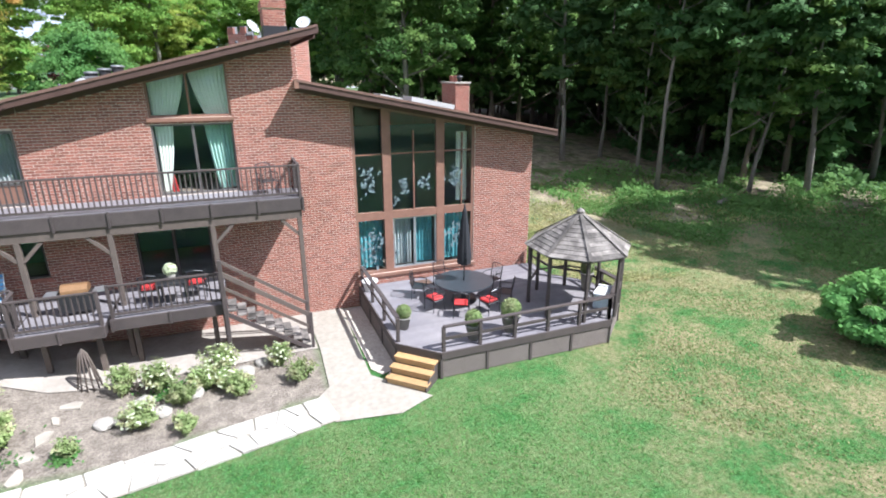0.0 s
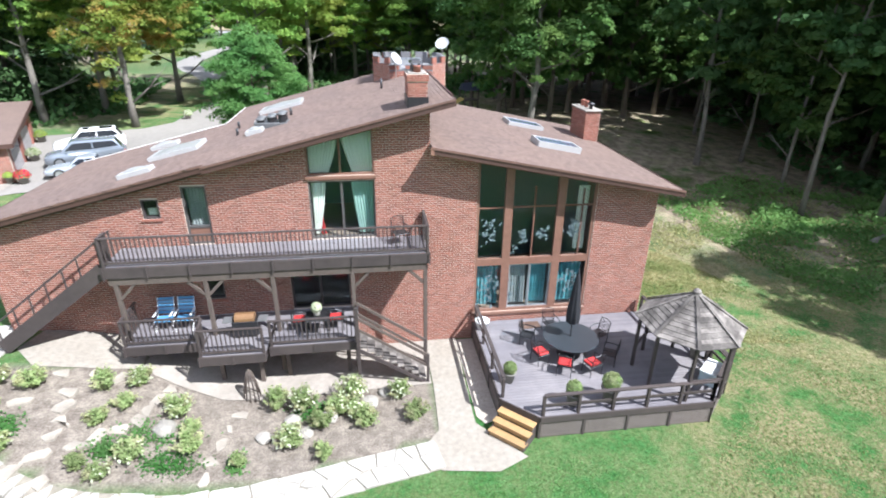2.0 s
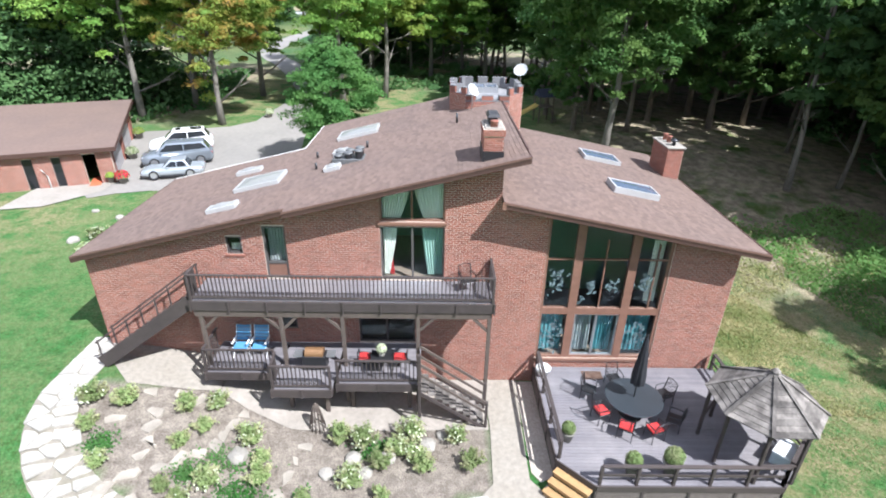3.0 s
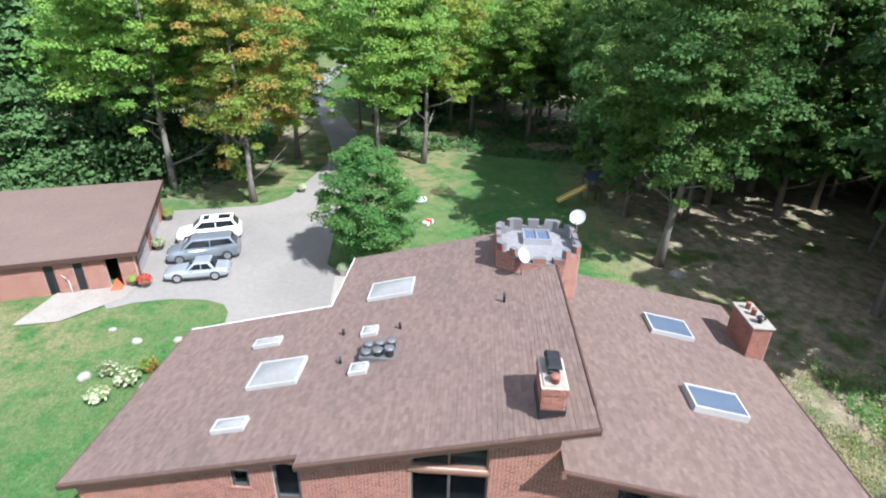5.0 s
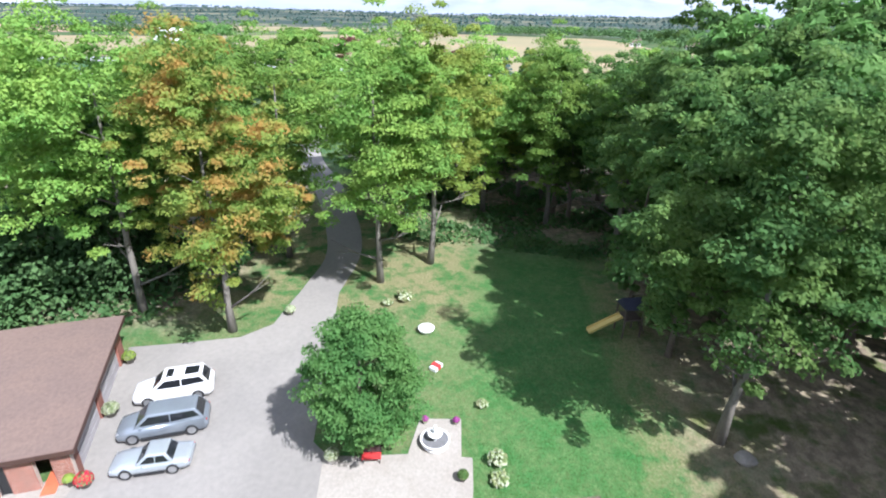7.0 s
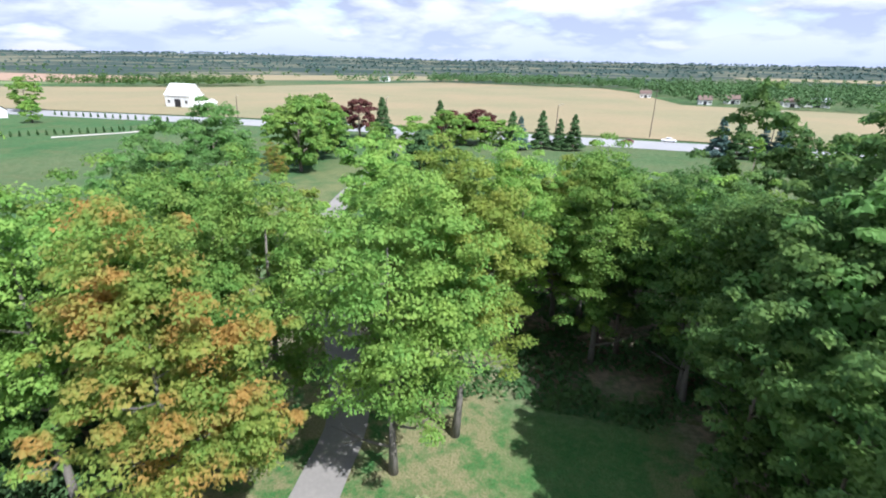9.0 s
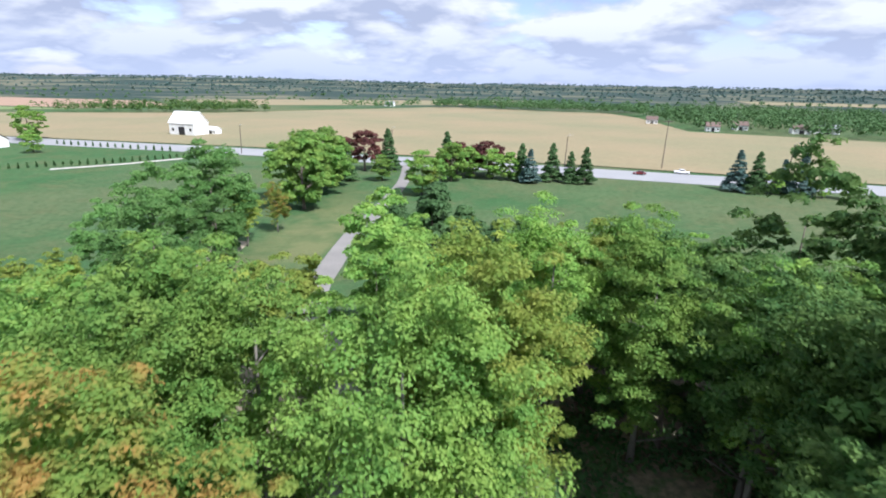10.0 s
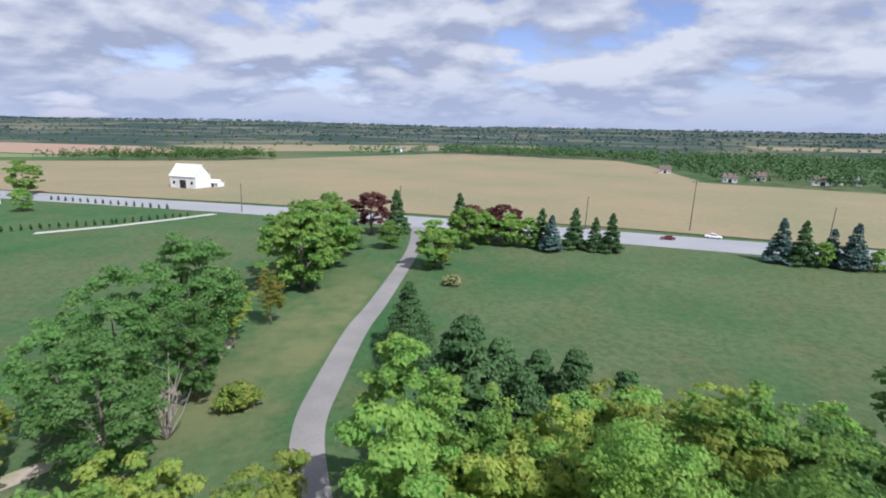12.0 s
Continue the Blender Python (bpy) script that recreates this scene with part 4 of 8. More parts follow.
part("sill", Geo().box(-6.55, -5.7, WALL_Y - 0.05, WALL_Y + 0.04, 2.47, 2.548), BRICK, w)

w = framed("window", TRIM, "tall many-paned window wall in brown frames", 3.78, 8.52, 1.22, 6.9, Y0 - 0.02, Y1, 0.11, ups=((4.88, 5.2), (6.96, 7.28)), acrosses=((3.33, 3.62),), top=head_l)
for a, b in ((3.89, 4.88), (5.2, 6.96), (7.28, 8.41)):
    part("glazing_bar", Geo().box(a, b, Y0 + 0.02, Y1 - 0.03, 5.72, 5.77), TRIM, w)
part("glazing_bar", Geo().box(6.05, 6.10, Y0 + 0.023, Y1 - 0.027, 3.62, 6.55), TRIM, w)
part("glazing_bar", Geo().box(8.0, 8.04, Y0 + 0.023, Y1 - 0.027, 3.62, 6.4), TRIM, w)
part("slider_frame", frame_bars(5.2, 6.96, 1.33, 3.33, Y0 + 0.02, Y1 - 0.02, 0.06, ups=((6.04, 6.12),)), METAL_L, w)
for a, b in ((3.89, 4.88), (5.26, 6.04), (6.12, 6.9), (7.28, 8.41)):
    pane_of(w, a, b, 1.33, 3.33, Y0 + 0.05)
for a, b in ((3.89, 4.88), (5.2, 6.05), (6.1, 6.96), (7.28, 8.0), (8.04, 8.41)):
    pane_of(w, a, b, 3.62, 5.72, Y0 + 0.05)
    pane_of(w, a, b, 5.77, 6, Y0 + 0.05, top=lambda x: head_l(x) - 0.11)
# Mottled teal cloth, added to stand in for sky and trees reflected in the panes.
TEAL = material("teal_pane_reflection", (0.06, 0.23, 0.27), 0.85, vary=0.25, scale=5, tint=(0.12, 0.34, 0.36), tint_scale=2.0)
for a, b, cloth in ((3.92, 4.86, TEAL), (6.14, 6.9, TEAL), (7.3, 8.38, TEAL), (5.28, 6.02, material("grey_blind", (0.33, 0.36, 0.36), 0.9))):
    curtain(w, a, b, a, b, 1.36, 3.3, Y1 + 0.22, cloth, waves=6)
rng = np.random.default_rng(21)
FROST = material("frosted_glass_pattern", (0.15, 0.21, 0.23), 0.6, vary=0.04, bump=0)
for x, z, s, k in ((4.4, 4.7, 0.55, 26), (5.65, 4.55, 0.32, 16), (6.55, 4.6, 0.34, 16), (7.7, 4.7, 0.4, 22), (4.35, 2.3, 0.6, 40), (7.8, 2.4, 0.5, 34), (5.3, 2.0, 0.2, 8), (5.4, 4.0, 0.14, 8)):
    a = rng.normal(size=(k, 2)) * s * np.array([0.38, 0.62])
    c = np.stack([x + np.clip(a[:, 0], -0.42, 0.42), np.full(k, Y0 + 0.043), z + a[:, 1]], 1)
    part("etched_pattern", kites("etched_pattern", c, np.tile([0.0, -1.0, 0.0], (k, 1)), np.full(k, 0.11) * rng.uniform(0.6, 1.4, k), FROST, rng, 0.0, 1.9), None, w)["kind"] = "stuff"
part("sill", Geo().box(3.7, 8.6, WALL_Y - 0.06, WALL_Y + 0.2, 1.08, 1.215, c=0.01), TRIM, w)
curtain(w, 7.95, 8.4, 7.95, 8.4, 3.7, 6.4, Y1 + 0.3, CURTAIN, waves=4)
part("white_post", Geo().box(4.1, 4.25, 21.0, 21.15, 0.96, 6.2), PAINT_W, w)

part("corner_flashing", Geo().box(1.93, 2.06, 17.585, 17.6, 8.06, 8.34), TRIM, house)

# ---- roof things ----
def skylight(name, x0, x1, y0, y1, f, mat, label, h=0.16):
    t = f((x0 + x1) / 2)
    s = math.degrees(math.atan((f(x1) - f(x0)) / (x1 - x0)))
    m = pose((x0 + x1) / 2, (y0 + y1) / 2, t, 0, -s, 0)
    a, b = (x1 - x0) / 2, (y1 - y0) / 2
    g = Geo()
    for u0, u1, v0, v1 in ((-a, a, -b, -b + 0.07), (-a, a, b - 0.07, b), (-a, -a + 0.07, -b + 0.07, b - 0.07), (a - 0.07, a, -b + 0.07, b - 0.07)):
        g.box(u0, u1, v0, v1, -0.03, h)
    k = part(name, g, PALEFRAME, house, label, at=m)
    d = Geo()
    n = 6
    for j in range(n + 1):
        for i in range(n + 1):
            u, v = i / n * 2 - 1, j / n * 2 - 1
            d.v.append((u * (a - 0.072), v * (b - 0.072), h * 0.9 + (0.06 if mat is DOME else 0.02) * (1 - u * u) * (1 - v * v) * 2))
    for j in range(n):
        for i in range(n):
            q = j * (n + 1) + i
            d.f.append((q, q + 1, q + n + 2, q + n + 1))
    part("dome" if mat is DOME else "glazing", d, mat, k, "", True)
    return k


PALEFRAME = material("pale_painted_metal", (0.42, 0.42, 0.42), 0.45, vary=0.06, bump=0)
SKYBLUE = material("skylight_glass", (0.10, 0.13, 0.18), 0.05, vary=0.05, bump=0)
skylight("skylight", -8.62, -6.7, 21.33, 22.8, roof_u, DOME, "large white domed skylight")
skylight("skylight", -9.45, -8.3, 24.0, 24.5, roof_u, DOME, "low white skylight")
skylight("skylight", -8.95, -7.8, 19.3, 19.85, roof_u, DOME, "low white skylight")
skylight("skylight", -5.2, -3.2, 26.35, 27.75, roof_u, DOME, "large pale skylight")
skylight("skylight", -4.9, -4.25, 23.63, 24.18, roof_u, DOME, "small square skylight")
skylight("skylight", -4.85, -4.2, 21.33, 21.88, roof_u, DOME, "small square skylight")
skylight("skylight", 6.85, 8.7, 26.0, 27.35, roof_l, SKYBLUE, "flat glazed skylight in a pale frame", 0.2)
skylight("skylight", 6.95, 8.9, 21.4, 22.6, roof_l, SKYBLUE, "raised glazed skylight in a pale frame", 0.26)
VENTCAP = material("dull_grey_cap", (0.16, 0.165, 0.17), 0.5, metal=0.4, vary=0.1, bump=0)
v = part("roof_fan", Geo().box(-4.62, -3.3, 21.95, 22.85, roof_u(-4.6) - 0.05, roof_u(-3.35) + 0.02, c=0.02), VENTCAP, house, "bank of capped metal vents on a flat curb")
for y in (22.15, 22.62):
    for x in (-4.38, -3.96, -3.54):
        k = part("vent_drum", Geo().lathe([(0.15, 0), (0.15, 0.3), (0.17, 0.32)], 16, (x, y, roof_u(x) + 0.05)), METAL_D, v)
        part("vent_cap", Geo().lathe([(0.19, 0.0), (0.19, 0.05), (0.14, 0.075), (0.02, 0.085)], 16, (x, y, roof_u(x) + 0.36)), VENTCAP, k, "dull grey metal cap", True)
for x, y, h in ((-5.68, 24.05, 0.28), (-3.4, 23.86, 0.3), (-5.34, 22.17, 0.28), (0.54, 24.6, 0.42)):
    part("vent_pipe", Geo().tube([(x, y, roof_u(x) - 0.05), (x, y, roof_u(x) + h)], 0.055, 10), METAL_D, house, "", True)
part("step_flashing", Geo().prism([(2.735, 18.5), (2.80, 18.5), (2.80, 27.0), (2.735, 27.0)], 9.6, roof_u(2.75) + 0.035), FASCIA, house)


def brick_boxes(boxes, name, mat, parent, label=""):
    """Many bricks in one mesh: rows of x0, x1, y0, y1, z0, z1."""
    b = np.asarray(boxes, float)
    c = np.stack([b[:, [i, 2 + j, 4 + k]] for i in (0, 1) for j in (0, 1) for k in (0, 1)], 1)
    f = np.array([(0, 1, 3, 2), (4, 6, 7, 5), (0, 4, 5, 1), (2, 3, 7, 6), (0, 2, 6, 4), (1, 5, 7, 3)])
    faces = (np.arange(len(b))[:, None, None] * 8 + f).reshape(-1, 4)
    me = bpy.data.meshes.new(name)
    me.from_pydata(c.reshape(-1, 3).tolist(), [], faces.tolist())
    me.materials.append(mat)
    return tagged(part(name, me, None, parent), label, kind="stuff")


def course_bricks(x0, x1, y0, y1, z0, z1, face, ring=True):
    """Bricks laid round a square stack."""
    out = []
    z, row = z0, 0
    while z + 0.066 <= z1:
        for side in range(4):
            a, b = (x0, x1) if side % 2 == 0 else (y0, y1)
            p = a + (0.0 if row % 2 else -0.105)
            while p < b - 0.02:
                s, e = max(a, p), min(b, p + 0.2)
                if e - s > 0.04:
                    if side == 0: out.append((s, e, y0 - 0.005, y0 + 0.02, z, z + 0.065))
                    if side == 2: out.append((s, e, y1 - 0.02, y1 + 0.005, z, z + 0.065))
                    if side == 1: out.append((x1 - 0.02, x1 + 0.005, s, e, z, z + 0.065))
                    if side == 3: out.append((x0 - 0.005, x0 + 0.02, s, e, z, z + 0.065))
                p += 0.21
        z += 0.075
        row += 1
    return out


def hooded_chimney(x0, x1, y0, y1, z0, z1, label):
    """A narrow stack with a corbelled brick head, tall base flashing and a dark double hood."""
    c = part("chimney", Geo().box(x0, x1, y0, y1, z0, z1), MORTAR, house, label)
    brick_boxes(course_bricks(x0, x1, y0, y1, z0 + 0.3, z1 - 0.22, 0), "brickwork", BRICK, c)
    brick_boxes(course_bricks(x0 - 0.035, x1 + 0.035, y0 - 0.035, y1 + 0.035, z1 - 0.22, z1, 0), "corbel", BRICK, c)
    part("corbel_core", Geo().box(x0 - 0.033, x1 + 0.033, y0 - 0.033, y1 + 0.033, z1 - 0.222, z1 - 0.004), MORTAR, c)
    part("cap", Geo().box(x0 + 0.02, x1 - 0.02, y0 + 0.02, y1 - 0.02, z1, z1 + 0.05, c=0.015), CONCRETE, c)
    part("flashing", Geo().box(x0 - 0.03, x1 + 0.03, y0 - 0.03, y1 + 0.03, z0, z0 + 0.5), METAL_D, c, "dull grey lead flashing")
    xm = (x0 + x1) / 2
    part("chimney_pot", Geo().lathe([(0.13, 0), (0.12, 0.16), (0.14, 0.18), (0.14, 0.22)], 12, (xm, y0 + 0.22, z1 + 0.04)), BRICK, c, "clay flue", True)
    for y in (y0 + 0.62, y0 + 1.0):
        k = part("cowl", Geo().box(xm - 0.16, xm + 0.16, y - 0.15, y + 0.15, z1 + 0.05, z1 + 0.2, c=0.02), METAL_D, c, "black metal cowl")
        part("hood", Geo().add([(xm - 0.22, y - 0.2, z1 + 0.3), (xm + 0.22, y - 0.2, z1 + 0.3), (xm + 0.22, y + 0.2, z1 + 0.3), (xm - 0.22, y + 0.2, z1 + 0.3), (xm - 0.15, y - 0.14, z1 + 0.4), (xm + 0.15, y - 0.14, z1 + 0.4), (xm + 0.15, y + 0.14, z1 + 0.4), (xm - 0.15, y + 0.14, z1 + 0.4)], [(0, 3, 2, 1), (4, 5, 6, 7), (0, 1, 5, 4), (1, 2, 6, 5), (2, 3, 7, 6), (3, 0, 4, 7)]), METAL_D, k)
        for sx in (-0.13, 0.11):
            part("strut", Geo().box(xm + sx, xm + sx + 0.02, y - 0.12, y + 0.12, z1 + 0.2, z1 + 0.3), METAL_D, k)


def chimney(x0, x1, y0, y1, z0, z1, pots, label):
    c = part("chimney", Geo().box(x0, x1, y0, y1, z0, z1), MORTAR, house, label)
    brick_boxes(course_bricks(x0, x1, y0, y1, z0 + 0.25, z1, 0), "brickwork", BRICK, c)
    part("cap", Geo().box(x0 - 0.07, x1 + 0.07, y0 - 0.07, y1 + 0.07, z1, z1 + 0.09, c=0.02), CONCRETE, c)
    part("flashing", Geo().box(x0 - 0.03, x1 + 0.03, y0 - 0.03, y1 + 0.03, z0, z0 + 0.22), METAL_L, c)
    for kind, x, y in pots:
        if kind == "clay":
            part("chimney_pot", Geo().lathe([(0.11, 0), (0.1, 0.26), (0.12, 0.28), (0.12, 0.32)], 12, (x, y, z1 + 0.08)), BRICK, c, "clay flue", True)
        else:
            part("cowl", Geo().lathe([(0.09, 0), (0.09, 0.2), (0.19, 0.22), (0.19, 0.27), (0.03, 0.36)], 12, (x, y, z1 + 0.08)), METAL_D, c, "black metal cowl", True)


hooded_chimney(1.24, 1.9, 18.25, 19.55, 9.4, 10.63, "narrow brick chimney with black hooded cowls")
chimney(10.78, 11.55, 25.75, 27.65, 6.1, 8.0, (("clay", 11.15, 27.2), ("clay", 11.15, 26.7), ("cowl", 11.15, 26.1)), "long brick chimney with a pale cap")

TX, TY, TR = 2.06, 28.65, 1.78


def ring_of(half, cut_):
    """A square with cut corners round the turret's middle."""
    a, b = half, half - cut_
    return [(TX + x, TY + y) for x, y in ((b, -a), (a, -b), (a, b), (b, a), (-b, a), (-a, b), (-a, -b), (-b, -a))]


octo, octm, octi = ring_of(TR, 0.72), ring_of(TR - 0.1, 0.68), ring_of(TR - 0.22, 0.64)
turret = part("turret", Geo().prism(octo, 0.5, 9.75), MORTAR, house, "eight-sided brick turret with a battlemented parapet")
PALEGREY = material("grey_coping", (0.155, 0.155, 0.163), 0.8, vary=0.16, tint=(0.11, 0.108, 0.11), tint_scale=1.5)
rows = []
for k in range(57):
    z = 5.5 + k * 0.0825
    for i in range(8):
        p, q = Vector(octo[i]), Vector(octo[(i + 1) % 8])
        ln, d = (q - p).length, (q - p).normalized()
        u = 0.0 if k % 2 else -0.11
        while u < ln - 0.03:
            a, b = max(0.0, u), min(ln, u + 0.208)
            if b - a > 0.04:
                n = Vector((d.y, -d.x))
                if i == 7 and z > 9.86:
                    break
                rows.append([(*(p + d * e + n * o), zz) for e in (a, b) for o in (-0.015, 0.005) for zz in (z, z + 0.068)])
            u += 0.22
g = Geo()
for r in rows:
    g.add(r, [(0, 1, 3, 2), (4, 6, 7, 5), (0, 4, 5, 1), (2, 3, 7, 6), (0, 2, 6, 4), (1, 5, 7, 3)])
tagged(part("brickwork", g, BRICK, turret), kind="stuff")
for i in range(8):
    j = (i + 1) % 8
    top_, cap_ = (9.93, 10.16) if i == 7 else (10.2, 10.52)
    part("parapet", Geo().prism([octo[i], octo[j], octm[j], octm[i]], 9.75, top_ - 0.03), PALEGREY if i == 7 else MORTAR, turret)
    part("coping", Geo().prism([octo[i], octo[j], octm[j], octm[i]], top_ - 0.028, top_ + 0.002), PALEGREY, turret)
    part("parapet_lining", Geo().prism([octm[i], octm[j], octi[j], octi[i]], 9.75, top_ + 0.003), PALEGREY, turret)
    spans = ((0.0, 0.22), (0.37, 0.63), (0.78, 1.0)) if i % 2 else ((0.0, 0.3), (0.7, 1.0))
    for a, b in spans:
        def quad(outer, inner):
            return [tuple(np.array(p) + (np.array(r) - np.array(p)) * e) for p, r, e in ((outer[i], outer[j], a), (outer[i], outer[j], b), (inner[i], inner[j], b), (inner[i], inner[j], a))]
        k = part("merlon", Geo().prism(quad(octm, octi), top_ + 0.006, cap_), PALEGREY, turret)
        part("merlon_face", Geo().prism(quad(octo, octm), top_ + 0.004, cap_ - 0.04), BRICK, k)
        part("merlon_cap", Geo().prism(quad(octo, octm), cap_ - 0.038, cap_ - 0.002), PALEGREY, k)
part("flat_roof", Geo().prism([tuple(p) for p in octi], 9.70, 9.96), material("turret_roofing", (0.20, 0.20, 0.21), 0.7, vary=0.2, tint=(0.26, 0.25, 0.24), tint_scale=1.0), turret)
g = Geo()
for a in ((1.5, 2.75, 28.62, 28.7), (1.5, 2.75, 29.72, 29.8), (1.5, 1.58, 28.7, 29.72), (2.67, 2.75, 28.7, 29.72), (2.08, 2.16, 28.7, 29.72)):
    g.box(*a, 9.96, 10.26)
k = part("roof_light", g, METAL_L, turret, "flat square roof light")
part("glazing", Geo().box(1.58, 2.67, 28.7, 29.72, 10.18, 10.2), SKYBLUE, k)


DISHGREY = material("dull_grey_dish", (0.44, 0.45, 0.46), 0.6, vary=0.1, tint=(0.36, 0.365, 0.37), tint_scale=2.0, bump=0)


def dish(x, y, z, r, turn, tilt):
    t = thing("satellite_dish", (x, y, z), "grey satellite dish on a short bent mast", "satellite dish")
    m = pose(0, 0, 0.35, tilt, 0, turn)
    g = Geo()
    n, k = 20, 5
    for j in range(k + 1):
        for i in range(n):
            a, q = 2 * math.pi * i / n, r * j / k
            p = m @ Vector((q * math.cos(a) + 0.0, q * math.sin(a), 0.22 * (q / r) ** 2 * r))
            g.v.append(tuple(p))
    for j in range(k):
        for i in range(n):
            a, b = j * n + i, j * n + (i + 1) % n
            g.f.append((a, b, b + n, a + n))
    d = part("reflector", g, DISHGREY, t, "", True)
    part("mast", Geo().tube([(0, 0, -0.75), (0, 0, 0.2), m @ Vector((0, 0, -0.02))], 0.025, 8), METAL_L, t, "", True)
    part("feed_arm", Geo().tube([m @ Vector((0, -r, 0.0)), m @ Vector((0, -r * 0.4, r * 0.9))], 0.015, 6), METAL_D, t)
    return t


dish(3.98, 29.7, 10.6, 0.36, -25, 50)
dish(1.3, 26.5, 10.1, 0.32, 50, 55)

# ---- decks ----
def railing(parent, p, q, height=1.0, spacing=0.14, mat=DECKWOOD, low=0.12, ends=True):
    """Top rail, bottom rail and balusters between two floor points."""
    p, q = Vector(p), Vector(q)
    u = Vector((0, 0, 1))
    part("top_rail", Geo().beam(p + u * height, q + u * height, 0.09, 0.045), mat, parent)
    part("bottom_rail", Geo().beam(p + u * low, q + u * low, 0.045, 0.07), mat, parent)
    n = max(1, round((q - p).length / spacing))
    me = Geo().box(-0.018, 0.018, -0.018, 0.018, 0, height - low - 0.05).mesh("baluster", mat)
    for i in range(1, n):
        part("baluster", me, None, parent, at=Matrix.Translation(p.lerp(q, i / n) + u * (low + 0.03)))
    if ends:
        for e in (p, q):
            part("rail_post", Geo().box(-0.045, 0.045, -0.045, 0.045, -0.35, height + 0.03, c=0.008), mat, parent, at=Matrix.Translation(e))


def boards(parent, poly_x, poly_y, z, width, along, mat, thick=0.035):
    """Deck boards side by side over a rectangle."""
    (x0, x1), (y0, y1) = poly_x, poly_y
    lo, hi = (y0, y1) if along == "x" else (x0, x1)
    n = max(1, round((hi - lo) / width))
    s = (hi - lo) / n
    me = (Geo().box(x0, x1, 0.004, s - 0.004, -thick, 0) if along == "x" else Geo().box(0.004, s - 0.004, y0, y1, -thick, 0)).mesh("board", mat)
    for i in range(n):
        part("board", me, None, parent, at=Matrix.Translation((0, lo + i * s, z) if along == "x" else (lo + i * s, 0, z)))


balcony = thing("balcony", (0, 0, 0), "long dark-stained timber balcony along the upper floor", "balcony")
FY = 16.86
boards(balcony, (-8.95, 1.78), (FY, 18.38), 4.8, 0.14, "x", DECKTOP)
part("front_beam", Geo().box(-8.9, 1.74, FY + 0.0, FY + 0.14, 4.1, 4.36), POSTWOOD, balcony)
part("rear_beam", Geo().box(-8.9, 1.74, 18.2, 18.34, 4.3, 4.56), POSTWOOD, balcony)
for i in range(18):
    x = -8.85 + i * 0.62
    part("joist", Geo().box(x, x + 0.05, FY + 0.15, 18.19, 4.5, 4.76), POSTWOOD, balcony)
xs = np.linspace(-8.97, 1.8, 9)
for a, b in zip(xs, xs[1:]):
    part("fascia_panel", Geo().box(a + 0.02, b - 0.02, FY - 0.05, FY - 0.005, 4.37, 4.76, c=0.008), DECKWOOD, balcony)
for a in xs:
    part("batten", Geo().box(a - 0.03, a + 0.03, FY - 0.09, FY - 0.052, 4.33, 4.80), DECKWOOD, balcony)
part("end_board", Geo().box(1.775, 1.82, FY, 18.38, 4.37, 4.76), DECKWOOD, balcony)
part("end_board", Geo().box(-8.99, -8.955, FY, 18.38, 4.37, 4.76), DECKWOOD, balcony)
railing(balcony, (-8.9, FY, 4.8), (1.74, FY, 4.8), 1.0)
railing(balcony, (1.74, FY + 0.12, 4.8), (1.74, 18.3, 4.8), 1.0)
railing(balcony, (-8.9, FY + 0.12, 4.8), (-8.9, 17.35, 4.8), 1.0)
PY = FY + 0.07
for x, low in ((-8.72, 1.2), (-5.88, 0.6), (-3.66, 0.2), (-0.93, 0.1), (1.66, -0.1)):
    part("post", Geo().box(x - 0.07, x + 0.07, PY - 0.07, PY + 0.07, low, 4.1, c=0.01), POSTWOOD, balcony)
    for s in (-1, 1):
        if (x > 1 and s > 0) or (x < -8 and s < 0) or (x in (-3.66,) and s > 0) or (x == -0.93 and s < 0):
            continue
        part("brace", Geo().beam((x + s * 0.06, PY, 3.55), (x + s * 0.58, PY, 4.09), 0.09, 0.1), POSTWOOD, balcony)
part("stair_stringer", Geo().beam((-9.0, 17.0, 4.66), (-12.85, 17.0, 1.86), 0.05, 0.5), DECKWOOD, balcony)
part("stair_stringer", Geo().beam((-9.0, 17.95, 4.55), (-12.85, 17.95, 1.75), 0.05, 0.3), DECKWOOD, balcony)
for i in range(15):
    k = (i + 0.6) / 15.2
    x, z = -9.0 - 3.85 * k, 4.75 - 2.85 * k
    part("tread", Geo().box(x - 0.15, x + 0.13, 17.03, 17.92, z - 0.04, z), POSTWOOD, balcony)
for y in (17.0, 17.95):
    part("handrail", Geo().beam((-9.0, y, 5.65), (-12.9, y, 2.75), 0.045, 0.06), DECKWOOD, balcony)
    for k in (0.0, 0.33, 0.66, 1.0):
        x, z = -9.05 - 3.75 * k, 4.6 - 2.75 * k
        part("rail_post", Geo().box(x - 0.022, x + 0.022, y - 0.022, y + 0.022, z - 0.2, z + 1.05), DECKWOOD, balcony)

